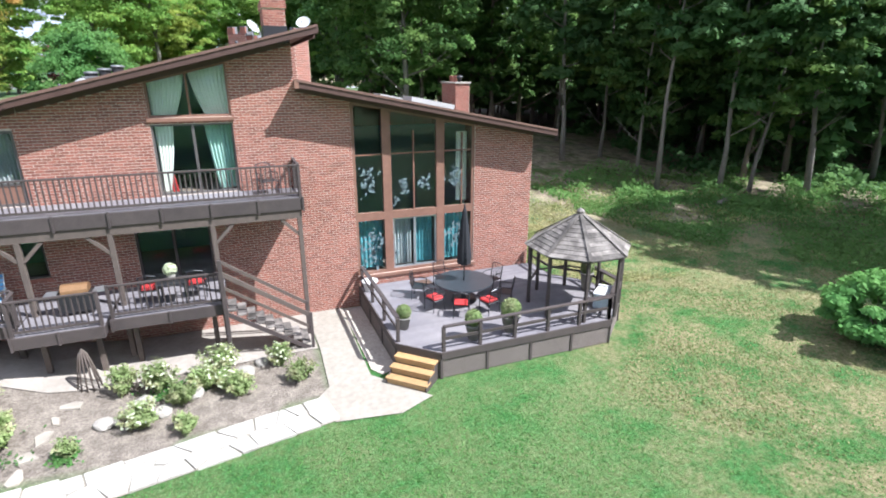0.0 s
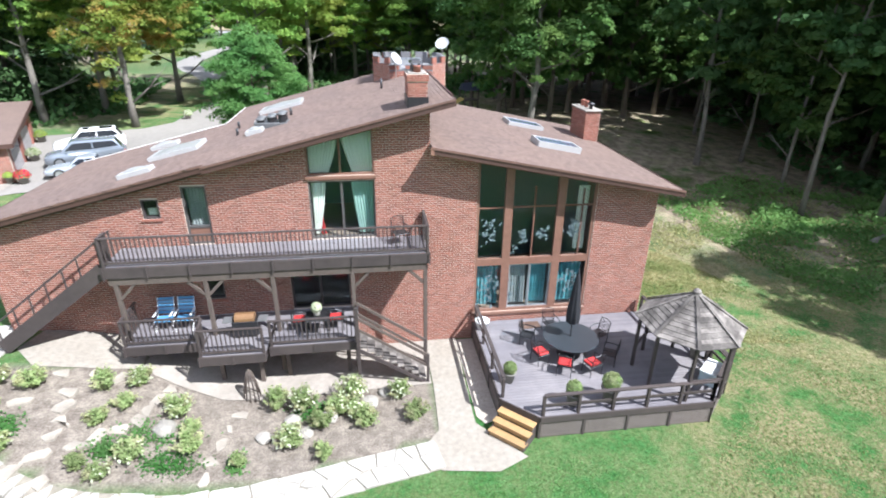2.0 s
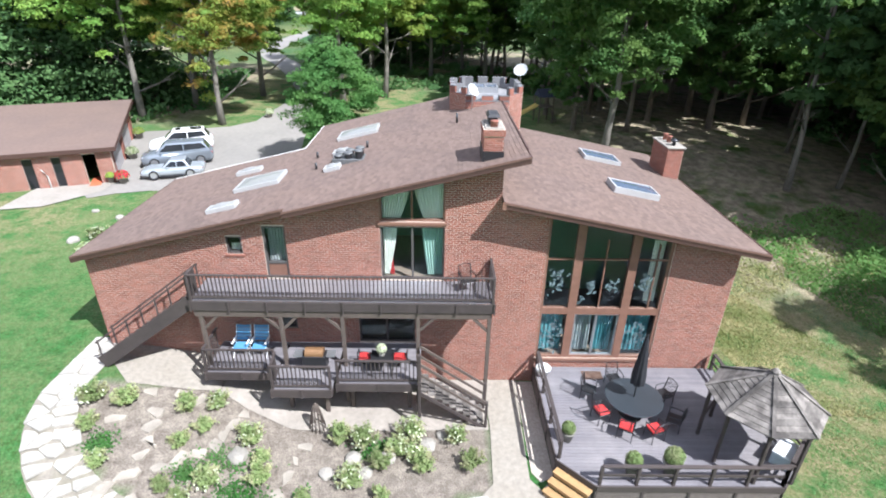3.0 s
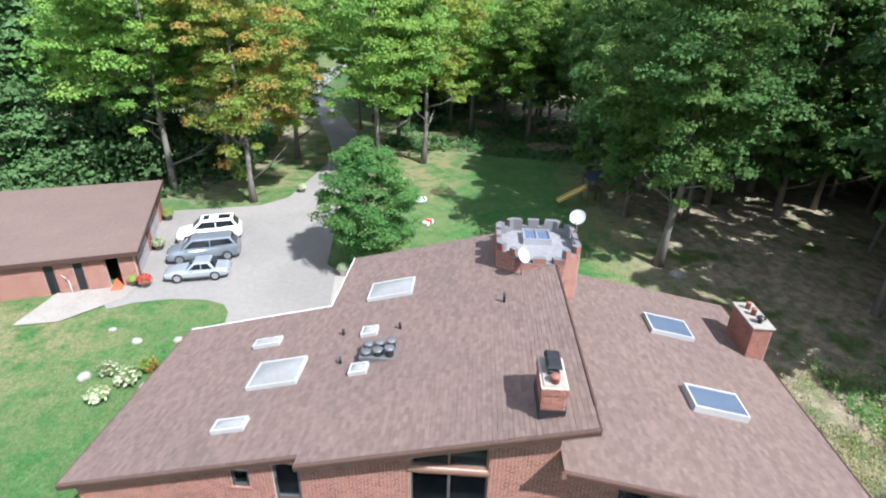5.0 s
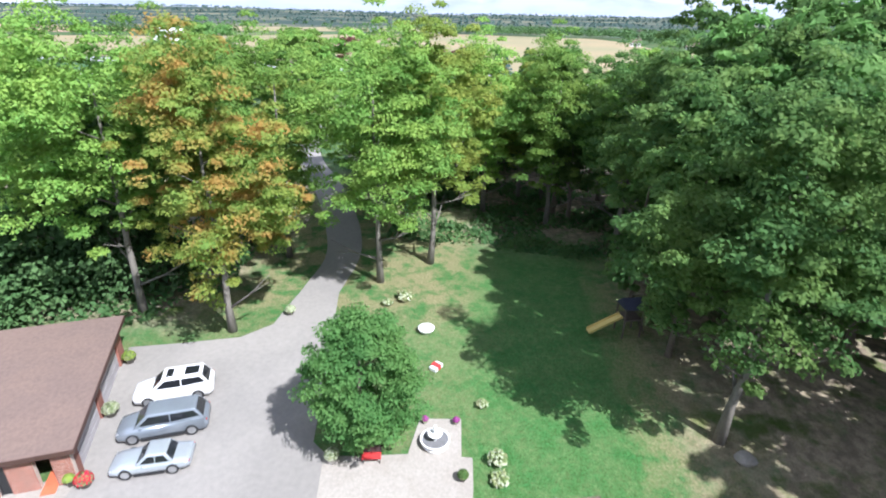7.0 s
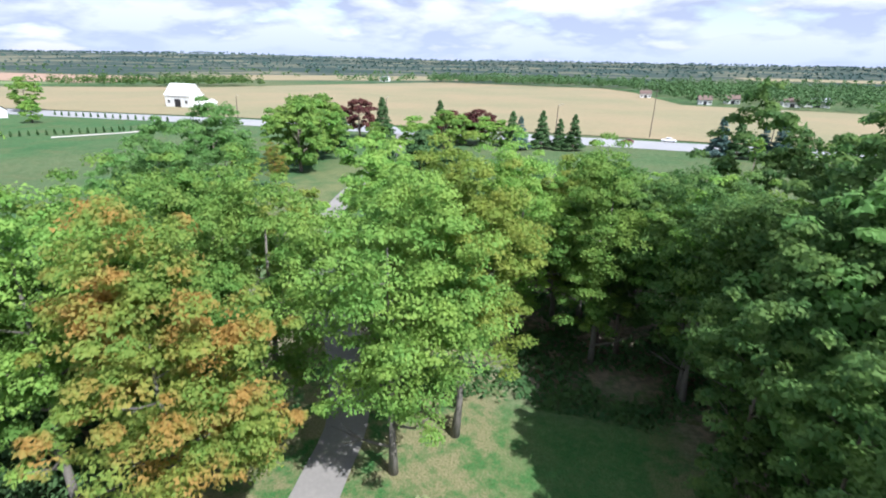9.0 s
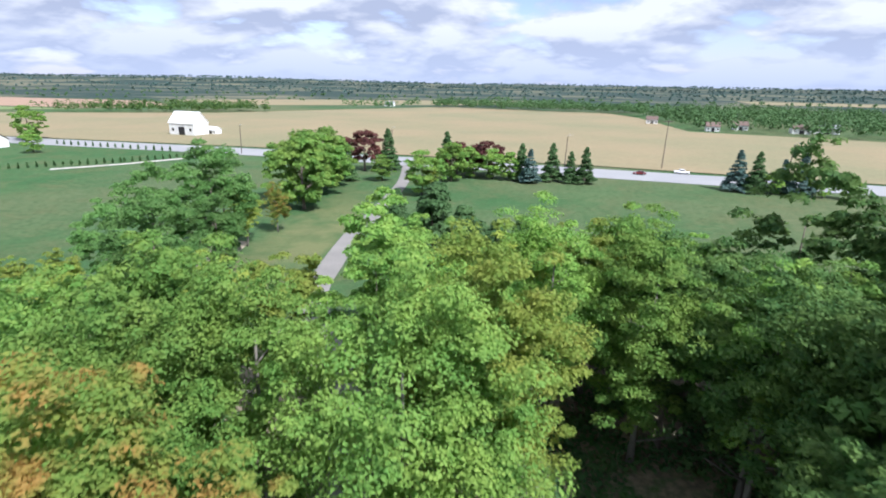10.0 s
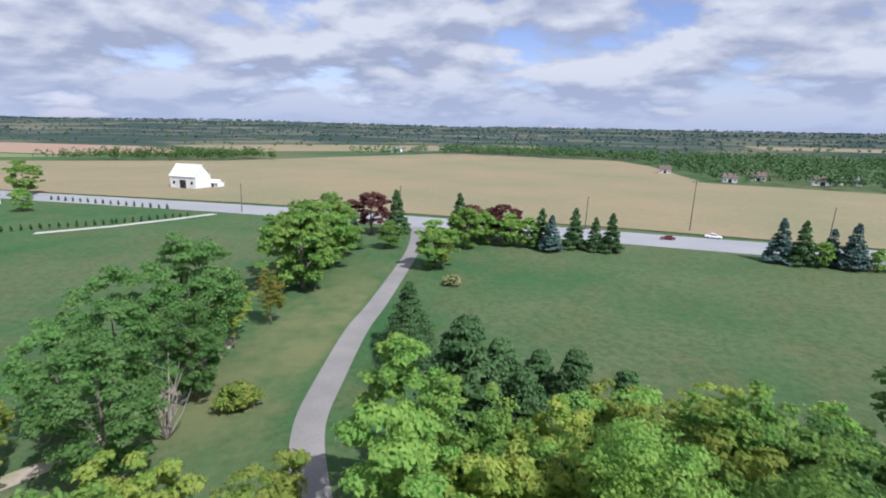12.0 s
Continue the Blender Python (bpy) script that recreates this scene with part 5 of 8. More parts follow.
terrace = thing("raised_deck", (0, 0, 0), "dark timber deck on posts under the balcony", "deck")
DZ = 1.9
for (x0, x1), y0 in (((-8.8, -6.15), 16.5), ((-6.1, -3.95), 15.6), ((-3.85, -0.85), 15.95)):
    boards(terrace, (x0, x1), (y0, 18.38), DZ, 0.14, "x", DECKTOP)
    n = 2 if x1 - x0 > 2 else 1
    for i in range(n):
        a, b = x0 + (x1 - x0) * i / n, x0 + (x1 - x0) * (i + 1) / n
        part("fascia_panel", Geo().box(a + 0.015, b - 0.015, y0 - 0.05, y0 - 0.003, DZ - 0.36, DZ - 0.01, c=0.006), DECKWOOD, terrace)
        part("batten", Geo().box(a - 0.03, a + 0.03, y0 - 0.085, y0 - 0.052, DZ - 0.38, DZ + 0.02), DECKWOOD, terrace)
    part("rim_joist", Geo().box(x0 + 0.01, x0 + 0.05, y0, 18.38, DZ - 0.34, DZ - 0.04), DECKWOOD, terrace)
    part("rim_joist", Geo().box(x1 - 0.05, x1 - 0.01, y0, 18.38, DZ - 0.34, DZ - 0.04), DECKWOOD, terrace)
    railing(terrace, (x0 + 0.05, y0 + 0.03, DZ), (x1 - 0.05, y0 + 0.03, DZ), 0.98, 0.15)
    for x in (x0 + 0.4, x1 - 0.4):
        gz0 = ground_at(x, y0 + 0.3)
        if gz0 < DZ - 0.4:
            part("footing_post", Geo().box(x - 0.07, x + 0.07, y0 + 0.75, y0 + 0.89, gz0 - 0.2, DZ - 0.045), POSTWOOD, terrace)
railing(terrace, (-6.05, 15.75, DZ), (-6.1, 16.45, DZ), 0.98, 0.15, ends=False)
railing(terrace, (-8.75, 16.6, DZ), (-8.75, 17.9, DZ), 0.98, 0.15, ends=False)
SY0, SY1 = 15.75, 16.75
for y in (SY0, SY1):
    part("stair_stringer", Geo().beam((-0.85, y, 1.64), (1.55, y, -0.02), 0.05, 0.13), DECKWOOD, terrace)
    part("handrail", Geo().beam((-0.85, y, 2.95), (1.62, y, 1.18), 0.06, 0.1), POSTWOOD, terrace)
    part("mid_rail", Geo().beam((-0.85, y, 2.5), (1.62, y, 0.73), 0.04, 0.09), POSTWOOD, terrace)
    part("rail_post", Geo().box(1.58, 1.67, y - 0.05, y + 0.05, -0.1, 1.25), DECKWOOD, terrace)
part("rail_post", Geo().box(-0.9, -0.78, SY0 - 0.06, SY0 + 0.06, 0.05, 3.35, c=0.01), DECKWOOD, terrace)
for i in range(9):
    k = (i + 0.5) / 9
    x, z = -0.8 + 2.35 * k, 1.8 - 1.66 * k
    part("tread", Geo().box(x - 0.11, x + 0.13, SY0 + 0.03, SY1 - 0.03, z - 0.045, z), CEDAR, terrace)
    part("riser", Geo().box(x - 0.14, x - 0.115, SY0 + 0.03, SY1 - 0.03, z - 0.01, z + 0.135), DECKWOOD, terrace)

# ---- patio deck ----
patio = thing("patio_deck", (0, 0, 0), "low grey-boarded patio deck with dark rails and lattice skirt", "deck")
PZ = 0.85
OUT = [(3.8, 18.36), (3.8, 13.52), (4.85, 12.5), (10.8, 12.5), (12.15, 13.75), (12.15, 15.6), (11.15, 16.7), (11.15, 18.36)]


def clip_row(poly, y):
    xs = []
    for i in range(len(poly)):
        (xa, ya), (xb, yb) = poly[i], poly[(i + 1) % len(poly)]
        if (ya > y) != (yb > y):
            xs.append(xa + (xb - xa) * (y - ya) / (yb - ya))
    return sorted(xs)


y = 12.53
while y < 18.3:
    r0, r1 = clip_row(OUT, y + 0.004), clip_row(OUT, y + 0.136)
    if len(r0) > 1 and len(r1) > 1:
        cut = 7.2 + (0.9 if int(y * 7.15) % 2 else -0.7)
        for (a0, b0), (a1, b1) in (((r0[0], cut - 0.002), (r1[0], cut - 0.002)), ((cut + 0.002, r0[1]), (cut + 0.002, r1[1]))):
            part("board", Geo().prism([(a0, y + 0.004), (b0, y + 0.004), (b1, y + 0.136), (a1, y + 0.136)], PZ - 0.035, PZ), DECKTOP, patio)
    y += 0.14
for i in range(len(OUT) - 1):
    (xa, ya), (xb, yb) = OUT[i], OUT[i + 1]
    p, q = Vector((xa, ya, 0)), Vector((xb, yb, 0))
    d = (q - p).normalized()
    n = Vector((-d.y, d.x, 0)) * -1
    if n.dot(Vector((7.5, 15.5, 0)) - p) > 0:
        n = -n
    part("rim_board", Geo().beam(p + n * 0.025 + Vector((0, 0, PZ - 0.1)), q + n * 0.025 + Vector((0, 0, PZ - 0.1)), 0.045, 0.22), DECKWOOD, patio)
    k = max(1, round((q - p).length / 1.45))
    for j in range(k):
        a, b = p.lerp(q, j / k), p.lerp(q, (j + 1) / k)
        g = Geo()
        w_ = (b - a).length
        m = Matrix((( d.x, n.x, 0, a.x), (d.y, n.y, 0, a.y), (0, 0, 1, 0.0), (0, 0, 0, 1)))
        h0, h1, st_ = 0.02, PZ - 0.2, 0.085
        for s in (-1, 1):
            t = -h1
            while t < w_:
                xa_, za_, xb_, zb_ = t, h0, t + (h1 - h0), h1
                if s < 0:
                    za_, zb_ = h1, h0
                c0, c1 = max(0.0, xa_), min(w_, xb_)
                if c1 - c0 > 0.03:
                    f = lambda x: za_ + (zb_ - za_) * (x - xa_) / (xb_ - xa_)
                    off = 0.006 if s > 0 else -0.006
                    g.beam(m @ Vector((c0, off, f(c0))), m @ Vector((c1, off, f(c1))), 0.01, 0.032, (0, 0, 1))
                t += st_
        part("lattice", g, LATTICE, patio)
        part("lattice_post", Geo().box(-0.04, 0.04, 0.012, 0.04, 0, PZ - 0.2, m @ Matrix.Translation((0, 0, 0))), DECKWOOD, patio)
# Near-black fill stands in for the shade behind the lattice.
part("deck_underside", Geo().prism([(3.95, 18.3), (3.95, 13.6), (4.95, 12.65), (10.75, 12.65), (12.0, 13.85), (12.0, 15.5), (11.0, 16.6), (11.0, 18.3)], -0.1, PZ - 0.05), material("under_deck_shade", (0.02, 0.017, 0.015), 0.95), patio)


def open_rail(pts, height, posts):
    """Posts with a flat cap rail and one mid rail."""
    for p, q in zip(pts, pts[1:]):
        p, q = Vector((*p, PZ)), Vector((*q, PZ))
        part("cap_rail", Geo().beam(p + Vector((0, 0, height)), q + Vector((0, 0, height)), 0.13, 0.045), DECKWOOD, patio)
        part("mid_rail", Geo().beam(p + Vector((0, 0, height * 0.5)), q + Vector((0, 0, height * 0.5)), 0.04, 0.09), DECKWOOD, patio)
        n = max(1, round((q - p).length / posts))
        for i in range(n + 1):
            c = p.lerp(q, i / n)
            part("rail_post", Geo().box(-0.05, 0.05, -0.05, 0.05, -0.2, height - 0.02, c=0.008), DECKWOOD, patio, at=Matrix.Translation(c))


open_rail([(3.88, 18.25), (3.88, 13.6)], 0.8, 1.5)
open_rail([(4.95, 12.58), (10.78, 12.58), (12.05, 13.8), (12.05, 15.55), (11.07, 16.65), (11.07, 18.2)], 0.78, 1.16)
steps = thing("wooden_steps", (4.325, 13.01, 0, 0, 0, -43.8), "three new yellow pine steps up to the patio deck", "steps")
for i, (z, d) in enumerate(((0.62, 0.18), (0.42, 0.46), (0.22, 0.74))):
    part("tread", Geo().box(-0.66, 0.66, -d - 0.15, -d + 0.13, z - 0.045, z, c=0.006), NEWWOOD, steps)
    part("riser", Geo().box(-0.62, 0.62, -d - 0.11, -d - 0.085, z - 0.2, z - 0.047), NEWWOOD, steps)
for s in (-0.64, 0.61):
    part("stringer", Geo().prism([(s, -0.05), (s + 0.03, -0.05), (s + 0.03, -0.88), (s, -0.88)], -0.05, lambda x, y: 0.57 + (y + 0.05) * 0.5), DECKWOOD, steps)

# ---- gazebo ----
gaz = thing("gazebo", (10.45, 14.1, PZ), "weathered cedar gazebo with a pointed slatted roof", "gazebo")
EZ, AZ, ER = 2.12, 3.25, 1.78
ang = [radians(22.5 + 45 * i) for i in range(8)]
for i in range(8):
    a = ang[i]
    c, s = math.cos(a), math.sin(a)
    part("post", Geo().box(-0.05, 0.05, -0.05, 0.05, 0, EZ + 0.1, c=0.01), DECKWOOD, gaz, at=Matrix.Translation((c * 1.58, s * 1.58, 0)))
    b = ang[(i + 1) % 8]
    p, q = Vector((c, s, 0)), Vector((math.cos(b), math.sin(b), 0))
    part("eave_beam", Geo().beam(p * 1.6 + Vector((0, 0, EZ - 0.02)), q * 1.6 + Vector((0, 0, EZ - 0.02)), 0.05, 0.14), DECKWOOD, gaz)
    rows = 11
    for j in range(rows):
        r0, r1 = ER * (1 - j / rows), ER * (1 - (j + 1.08) / rows)
        r1 = max(r1, 0.02)
        h0, h1 = EZ + (AZ - EZ) * j / rows, EZ + (AZ - EZ) * min(1, (j + 1.08) / rows)
        g = Geo()
        t = Vector((0, 0, 0.03))
        v4 = [p * r0 + Vector((0, 0, h0)), q * r0 + Vector((0, 0, h0)), q * r1 + Vector((0, 0, h1 - 0.02)), p * r1 + Vector((0, 0, h1 - 0.02))]
        g.add(v4 + [x + t for x in v4], [(0, 3, 2, 1), (4, 5, 6, 7), (0, 1, 5, 4), (1, 2, 6, 5), (2, 3, 7, 6), (3, 0, 4, 7)])
        part("roof_slat", g, CEDAR, gaz)
    part("hip_cap", Geo().beam(p * (ER + 0.02) + Vector((0, 0, EZ + 0.05)), Vector((0, 0, AZ + 0.05)), 0.11, 0.03), CEDAR, gaz)
    if i not in (3, 4):
        part("side_rail", Geo().beam(p * 1.58 + Vector((0, 0, 0.8)), q * 1.58 + Vector((0, 0, 0.8)), 0.07, 0.05), DECKWOOD, gaz)
part("finial", Geo().lathe([(0.14, 0), (0.14, 0.06), (0.05, 0.14)], 8, (0, 0, AZ + 0.02)), CEDAR, gaz)

# ---- patio furniture ----
table = thing("round_table", (6.95, 15.72, PZ), "large round dark metal patio table", "table")
part("tabletop", Geo().lathe([(0.02, 0.70), (0.98, 0.70), (1.03, 0.715), (1.03, 0.745), (1.0, 0.755), (0.02, 0.755)], 40), material("smoked_glass_top", (0.035, 0.042, 0.05), 0.3, vary=0.05, bump=0), table, "", False)
part("pedestal", Geo().lathe([(0.45, 0.0), (0.42, 0.04), (0.09, 0.1), (0.08, 0.69)], 16), METAL_D, table, "", True)
umb = thing("umbrella", (6.95, 15.72, PZ + 0.755), "tall closed black patio umbrella through the table", "umbrella")
part("pole", Geo().tube([(0, 0, -0.7), (0, 0, 2.75)], 0.025, 10), METAL_D, umb, "", True)
g = Geo()
for j in range(9):
    k = j / 8
    z = 0.62 + 2.05 * k
    for i in range(24):
        a = 2 * math.pi * i / 24
        r = (0.23 * (1 - k) ** 0.75 + 0.025) * (1 + 0.22 * math.cos(a * 8)) * (0.8 + 0.2 * math.sin(k * 9) ** 2 if k < 0.2 else 1)
        g.v.append((r * math.cos(a), r * math.sin(a), z))
for j in range(8):
    for i in range(24):
        a, b = j * 24 + i, j * 24 + (i + 1) % 24
        g.f.append((a, b, b + 24, a + 24))
part("canopy", g, CLOTH_K, umb, "", True)
part("finial", Geo().lathe([(0.03, 0), (0.035, 0.05), (0.01, 0.11)], 8, (0, 0, 2.66)), METAL_D, umb)


def chair(cushion):
    c = thing("patio_chair", (0, 0, 0), "black metal patio chair with a red seat cushion" if cushion else "black metal patio chair with a mesh back", "chair", "chairs round the patio table")
    for x in (-0.25, 0.25):
        part("leg", Geo().tube([(x, 0.24, 0), (x, 0.2, 0.42), (x, 0.22, 0.64)], 0.016, 6), METAL_D, c)
        part("leg", Geo().tube([(x, -0.24, 0), (x, -0.22, 0.42), (x * 0.95, -0.32, 0.92)], 0.016, 6), METAL_D, c)
        part("armrest", Geo().tube([(x * 1.05, 0.22, 0.64), (x * 1.08, 0, 0.66), (x, -0.26, 0.64)], 0.02, 6), METAL_D, c)
    part("seat", Geo().box(-0.26, 0.26, -0.24, 0.24, 0.40, 0.425, c=0.008), METAL_D, c)
    if cushion:
        part("cushion", Geo().box(-0.24, 0.24, -0.2, 0.23, 0.43, 0.50, c=0.025), RED, c)
    g = Geo()
    for i in range(9):
        x = -0.22 + 0.055 * i
        g.tube([(x, -0.22, 0.44), (x, -0.31, 0.88)], 0.007, 5)
    g.tube([(-0.24, -0.315, 0.9), (0, -0.335, 0.95), (0.24, -0.315, 0.9)], 0.016, 6)
    part("backrest", g, METAL_D, c)
    return c


c0, c1 = chair(True), chair(False)
first = {True: c0, False: c1}
used = set()
for a, r, cush in ((197, 1.3, True), (243, 1.28, True), (288, 1.3, True), (330, 1.45, False), (22, 1.5, False), (100, 1.45, False), (150, 1.6, False)):
    x, y = 6.95 + r * math.cos(radians(a)), 15.72 + r * math.sin(radians(a))
    m = pose(x, y, PZ, 0, 0, a + 90)
    if cush in used:
        copy_thing(first[cush], m)
    else:
        first[cush].matrix_basis = m
        used.add(cush)
for x, y, cush in ((-2.9, 16.9, True), (-1.6, 16.9, True)):
    copy_thing(c0, pose(x, y, DZ, 0, 0, 0))["group"] = "chairs on the raised deck"
bc = copy_thing(c1, pose(0.85, 17.75, 4.8, 0, 0, 200))
bc["group"] = ""
bc["label"] = "black metal chair with a mesh back on the balcony"


def topiary(x, y, z, s, tall, label):
    t = thing("potted_topiary", (x, y, z), label, "potted plant", "clipped plants on the patio deck")
    part("pot", Geo().lathe([(0.16 * s, 0), (0.25 * s, tall * 0.92), (0.28 * s, tall * 0.93), (0.28 * s, tall), (0.22 * s, tall), (0.2 * s, tall - 0.05)], 18), TERRACOTTA, t, "", True)
    rg = np.random.default_rng(int(x * 100))
    d = ball(rg, 1600)
    part("foliage", kites("foliage", d * (0.27 * s) * rg.uniform(0.8, 1.04, (1600, 1)) + np.array([0, 0, tall + 0.2 * s]), d + rg.normal(size=(1600, 3)) * 0.5, np.full(1600, 0.05), LEAF_G, rg), None, t)
    return t


topiary(4.3, 14.35, PZ, 0.85, 0.42, "clipped yellow-green ball in a tall grey pot")
topiary(6.06, 12.95, PZ, 0.95, 0.5, "clipped yellow-green ball in a tall grey pot")
topiary(7.35, 13.0, PZ, 1.15, 0.55, "large clipped green ball in a dark pot")
topiary(11.55, 14.9, PZ, 0.9, 0.7, "clipped green ball in a tall grey pot")
t = thing("storage_box", (11.35, 13.55, PZ, 0, 0, 40), "white plastic storage box with an open lid", "box")
part("body", Geo().box(-0.45, 0.45, -0.3, 0.3, 0, 0.5, c=0.03), material("pale_blue_plastic", (0.42, 0.5, 0.55), 0.5), t)
part("lid", Geo().box(-0.47, 0.47, -0.32, 0.32, 0.5, 0.56, c=0.02), PLASTIC_W, t)
t = thing("planter", (4.05, 17.75, PZ), "round white planter beside the window wall", "planter")
part("bowl", Geo().lathe([(0.18, 0), (0.27, 0.34), (0.3, 0.36), (0.3, 0.4), (0.24, 0.4), (0.2, 0.34)], 20), PLASTIC_W, t, "", True)
t = thing("door_mat", (6.05, 17.75, PZ), "flat brown door mat", "mat")
part("pad", Geo().box(-0.4, 0.4, -0.25, 0.25, 0.004, 0.02), SOFFIT, t)


def lounge_chair():
    c = thing("folding_chair", (0, 0, 0), "blue striped folding garden chair with white frame", "chair", "folding chairs")
    for x in (-0.28, 0.28):
        part("side_frame", Geo().tube([(x, 0.3, 0), (x, -0.25, 0.5), (x, -0.45, 1.05)], 0.014, 6).tube([(x, -0.4, 0), (x, 0.22, 0.42)], 0.014, 6), PLASTIC_W, c)
        part("armrest", Geo().box(x - 0.03, x + 0.03, -0.35, 0.22, 0.6, 0.625), PLASTIC_W, c)
    for i in range(5):
        z = 0.48 + i * 0.115
        yy = -0.24 - i * 0.043
        part("back_strap", Geo().box(-0.27, 0.27, -0.005, 0.005, 0, 0.1, pose(0, yy, z, 20, 0, 0)), BLUECLOTH if i % 2 == 0 else material("pale_blue_sling", (0.2, 0.4, 0.62), 0.7), c)
    part("seat", Geo().box(-0.27, 0.27, -0.2, 0.25, 0.40, 0.415), BLUECLOTH, c)
    return c


l0 = lounge_chair()
l0.matrix_basis = pose(-7.75, 17.6, DZ, 0, 0, 180)
copy_thing(l0, pose(-7.05, 17.6, DZ, 0, 0, 180))
t = thing("barbecue", pose(-4.75, 16.8, DZ) @ Matrix.Scale(0.8, 4), "gas barbecue with a copper-coloured hood", "barbecue")
part("cart", Geo().box(-0.55, 0.55, -0.28, 0.28, 0.12, 0.82, c=0.02), METAL_D, t)
g = Geo()
for i in range(9):
    a = math.pi * i / 8
    for x in (-0.42, 0.42):
        g.v.append((x, -0.27 * math.cos(a), 0.84 + 0.3 * math.sin(a)))
for i in range(8):
    g.f.append((2 * i, 2 * i + 1, 2 * i + 3, 2 * i + 2))
g.f.append(tuple(range(0, 18, 2))); g.f.append(tuple(range(1, 18, 2))[::-1])
part("hood", g, material("copper_hood", (0.30, 0.17, 0.085), 0.4, metal=0.5, bump=0), t)
for x in (-0.75, 0.75):
    part("side_shelf", Geo().box(x - 0.2, x + 0.2, -0.25, 0.25, 0.8, 0.84), METAL_L, t)
for x in (-0.4, 0.4):
    part("wheel", Geo().tube([(x, -0.2, 0.07), (x + 0.04, -0.2, 0.07)], 0.07, 12), METAL_D, t)
    part("foot", Geo().box(x - 0.03, x + 0.03, 0.15, 0.2, 0, 0.13), METAL_D, t)
t = thing("side_table", (-2.25, 16.6, DZ), "small dark table with white flowers", "table")
part("top", Geo().box(-0.4, 0.4, -0.35, 0.35, 0.68, 0.72, c=0.01), METAL_D, t)
for x in (-0.35, 0.35):
    for y in (-0.3, 0.3):
        part("leg", Geo().box(x - 0.02, x + 0.02, y - 0.02, y + 0.02, 0, 0.68), METAL_D, t)
t = thing("flower_pot", (-2.25, 16.6, DZ + 0.72), "pot of white flowers on the small table", "potted plant")
part("pot", Geo().lathe([(0.1, 0), (0.14, 0.2), (0.12, 0.2)], 14), TERRACOTTA, t, "", True)
rg = np.random.default_rng(77)
d = ball(rg, 260)
part("blossom", kites("blossom", d * 0.2 + np.array([0, 0, 0.34]), d, np.full(260, 0.07), FLOWER, rg), None, t)

# ---- garden before the house ----
def flat_stone(rng, r, thick, n=8, squash=0.7):
    g = Geo()
    a = np.sort(rng.uniform(0, 2 * np.pi, n) * 0.25 + np.arange(n) * 2 * np.pi / n)
    rad = r * rng.uniform(0.78, 1.1, n)
    p = np.stack([np.cos(a) * rad, np.sin(a) * rad * squash], 1)
    g.v = [(x, y, -0.08) for x, y in p] + [(x, y, thick - 0.015) for x, y in p] + [(x * 0.93, y * 0.93, thick) for x, y in p]
    g.f = [(i, (i + 1) % n, n + (i + 1) % n, n + i) for i in range(n)] + [(n + i, n + (i + 1) % n, 2 * n + (i + 1) % n, 2 * n + i) for i in range(n)] + [tuple(range(2 * n, 3 * n))]
    return g


rng = np.random.default_rng(31)
PATHMID = [(-13.5, 18.8), (-13.55, 16.8), (-13.6, 15.5), (-13.1, 14.2), (-12.4, 13.1), (-11.5, 12.2), (-10.2, 11.5), (-8.5, 11.1), (-6.1, 10.95), (-4.0, 11.15), (-2.3, 11.45), (-0.3, 11.85), (1.62, 12.2)]
BEDDING = material("path_bedding", (0.23, 0.205, 0.17), 0.95, vary=0.2, tint=(0.15, 0.14, 0.10), tint_scale=2)
PATHWIDE = [1.4, 1.35, 1.35, 1.6, 1.65, 1.5, 1.4, 1.2, 1.1, 1.1, 1.15, 1.2, 1.15]
flag = sheet("flagstone_path", BEDDING, PATHMID, PATHWIDE, 0.025, "curving path of pale broken flagstones", "path", 0.5)

def halves(poly, px, py, nx, ny):
    """The part of a convex outline on the near side of a line."""
    out = []
    for (xa, ya), (xb, yb) in zip(poly, poly[1:] + poly[:1]):
        da, db = (xa - px) * nx + (ya - py) * ny, (xb - px) * nx + (yb - py) * ny
        if da <= 0:
            out.append((xa, ya))
        if (da < 0) != (db < 0) and abs(da - db) > 1e-9:
            k = da / (da - db)
            out.append((xa + (xb - xa) * k, ya + (yb - ya) * k))
    return out


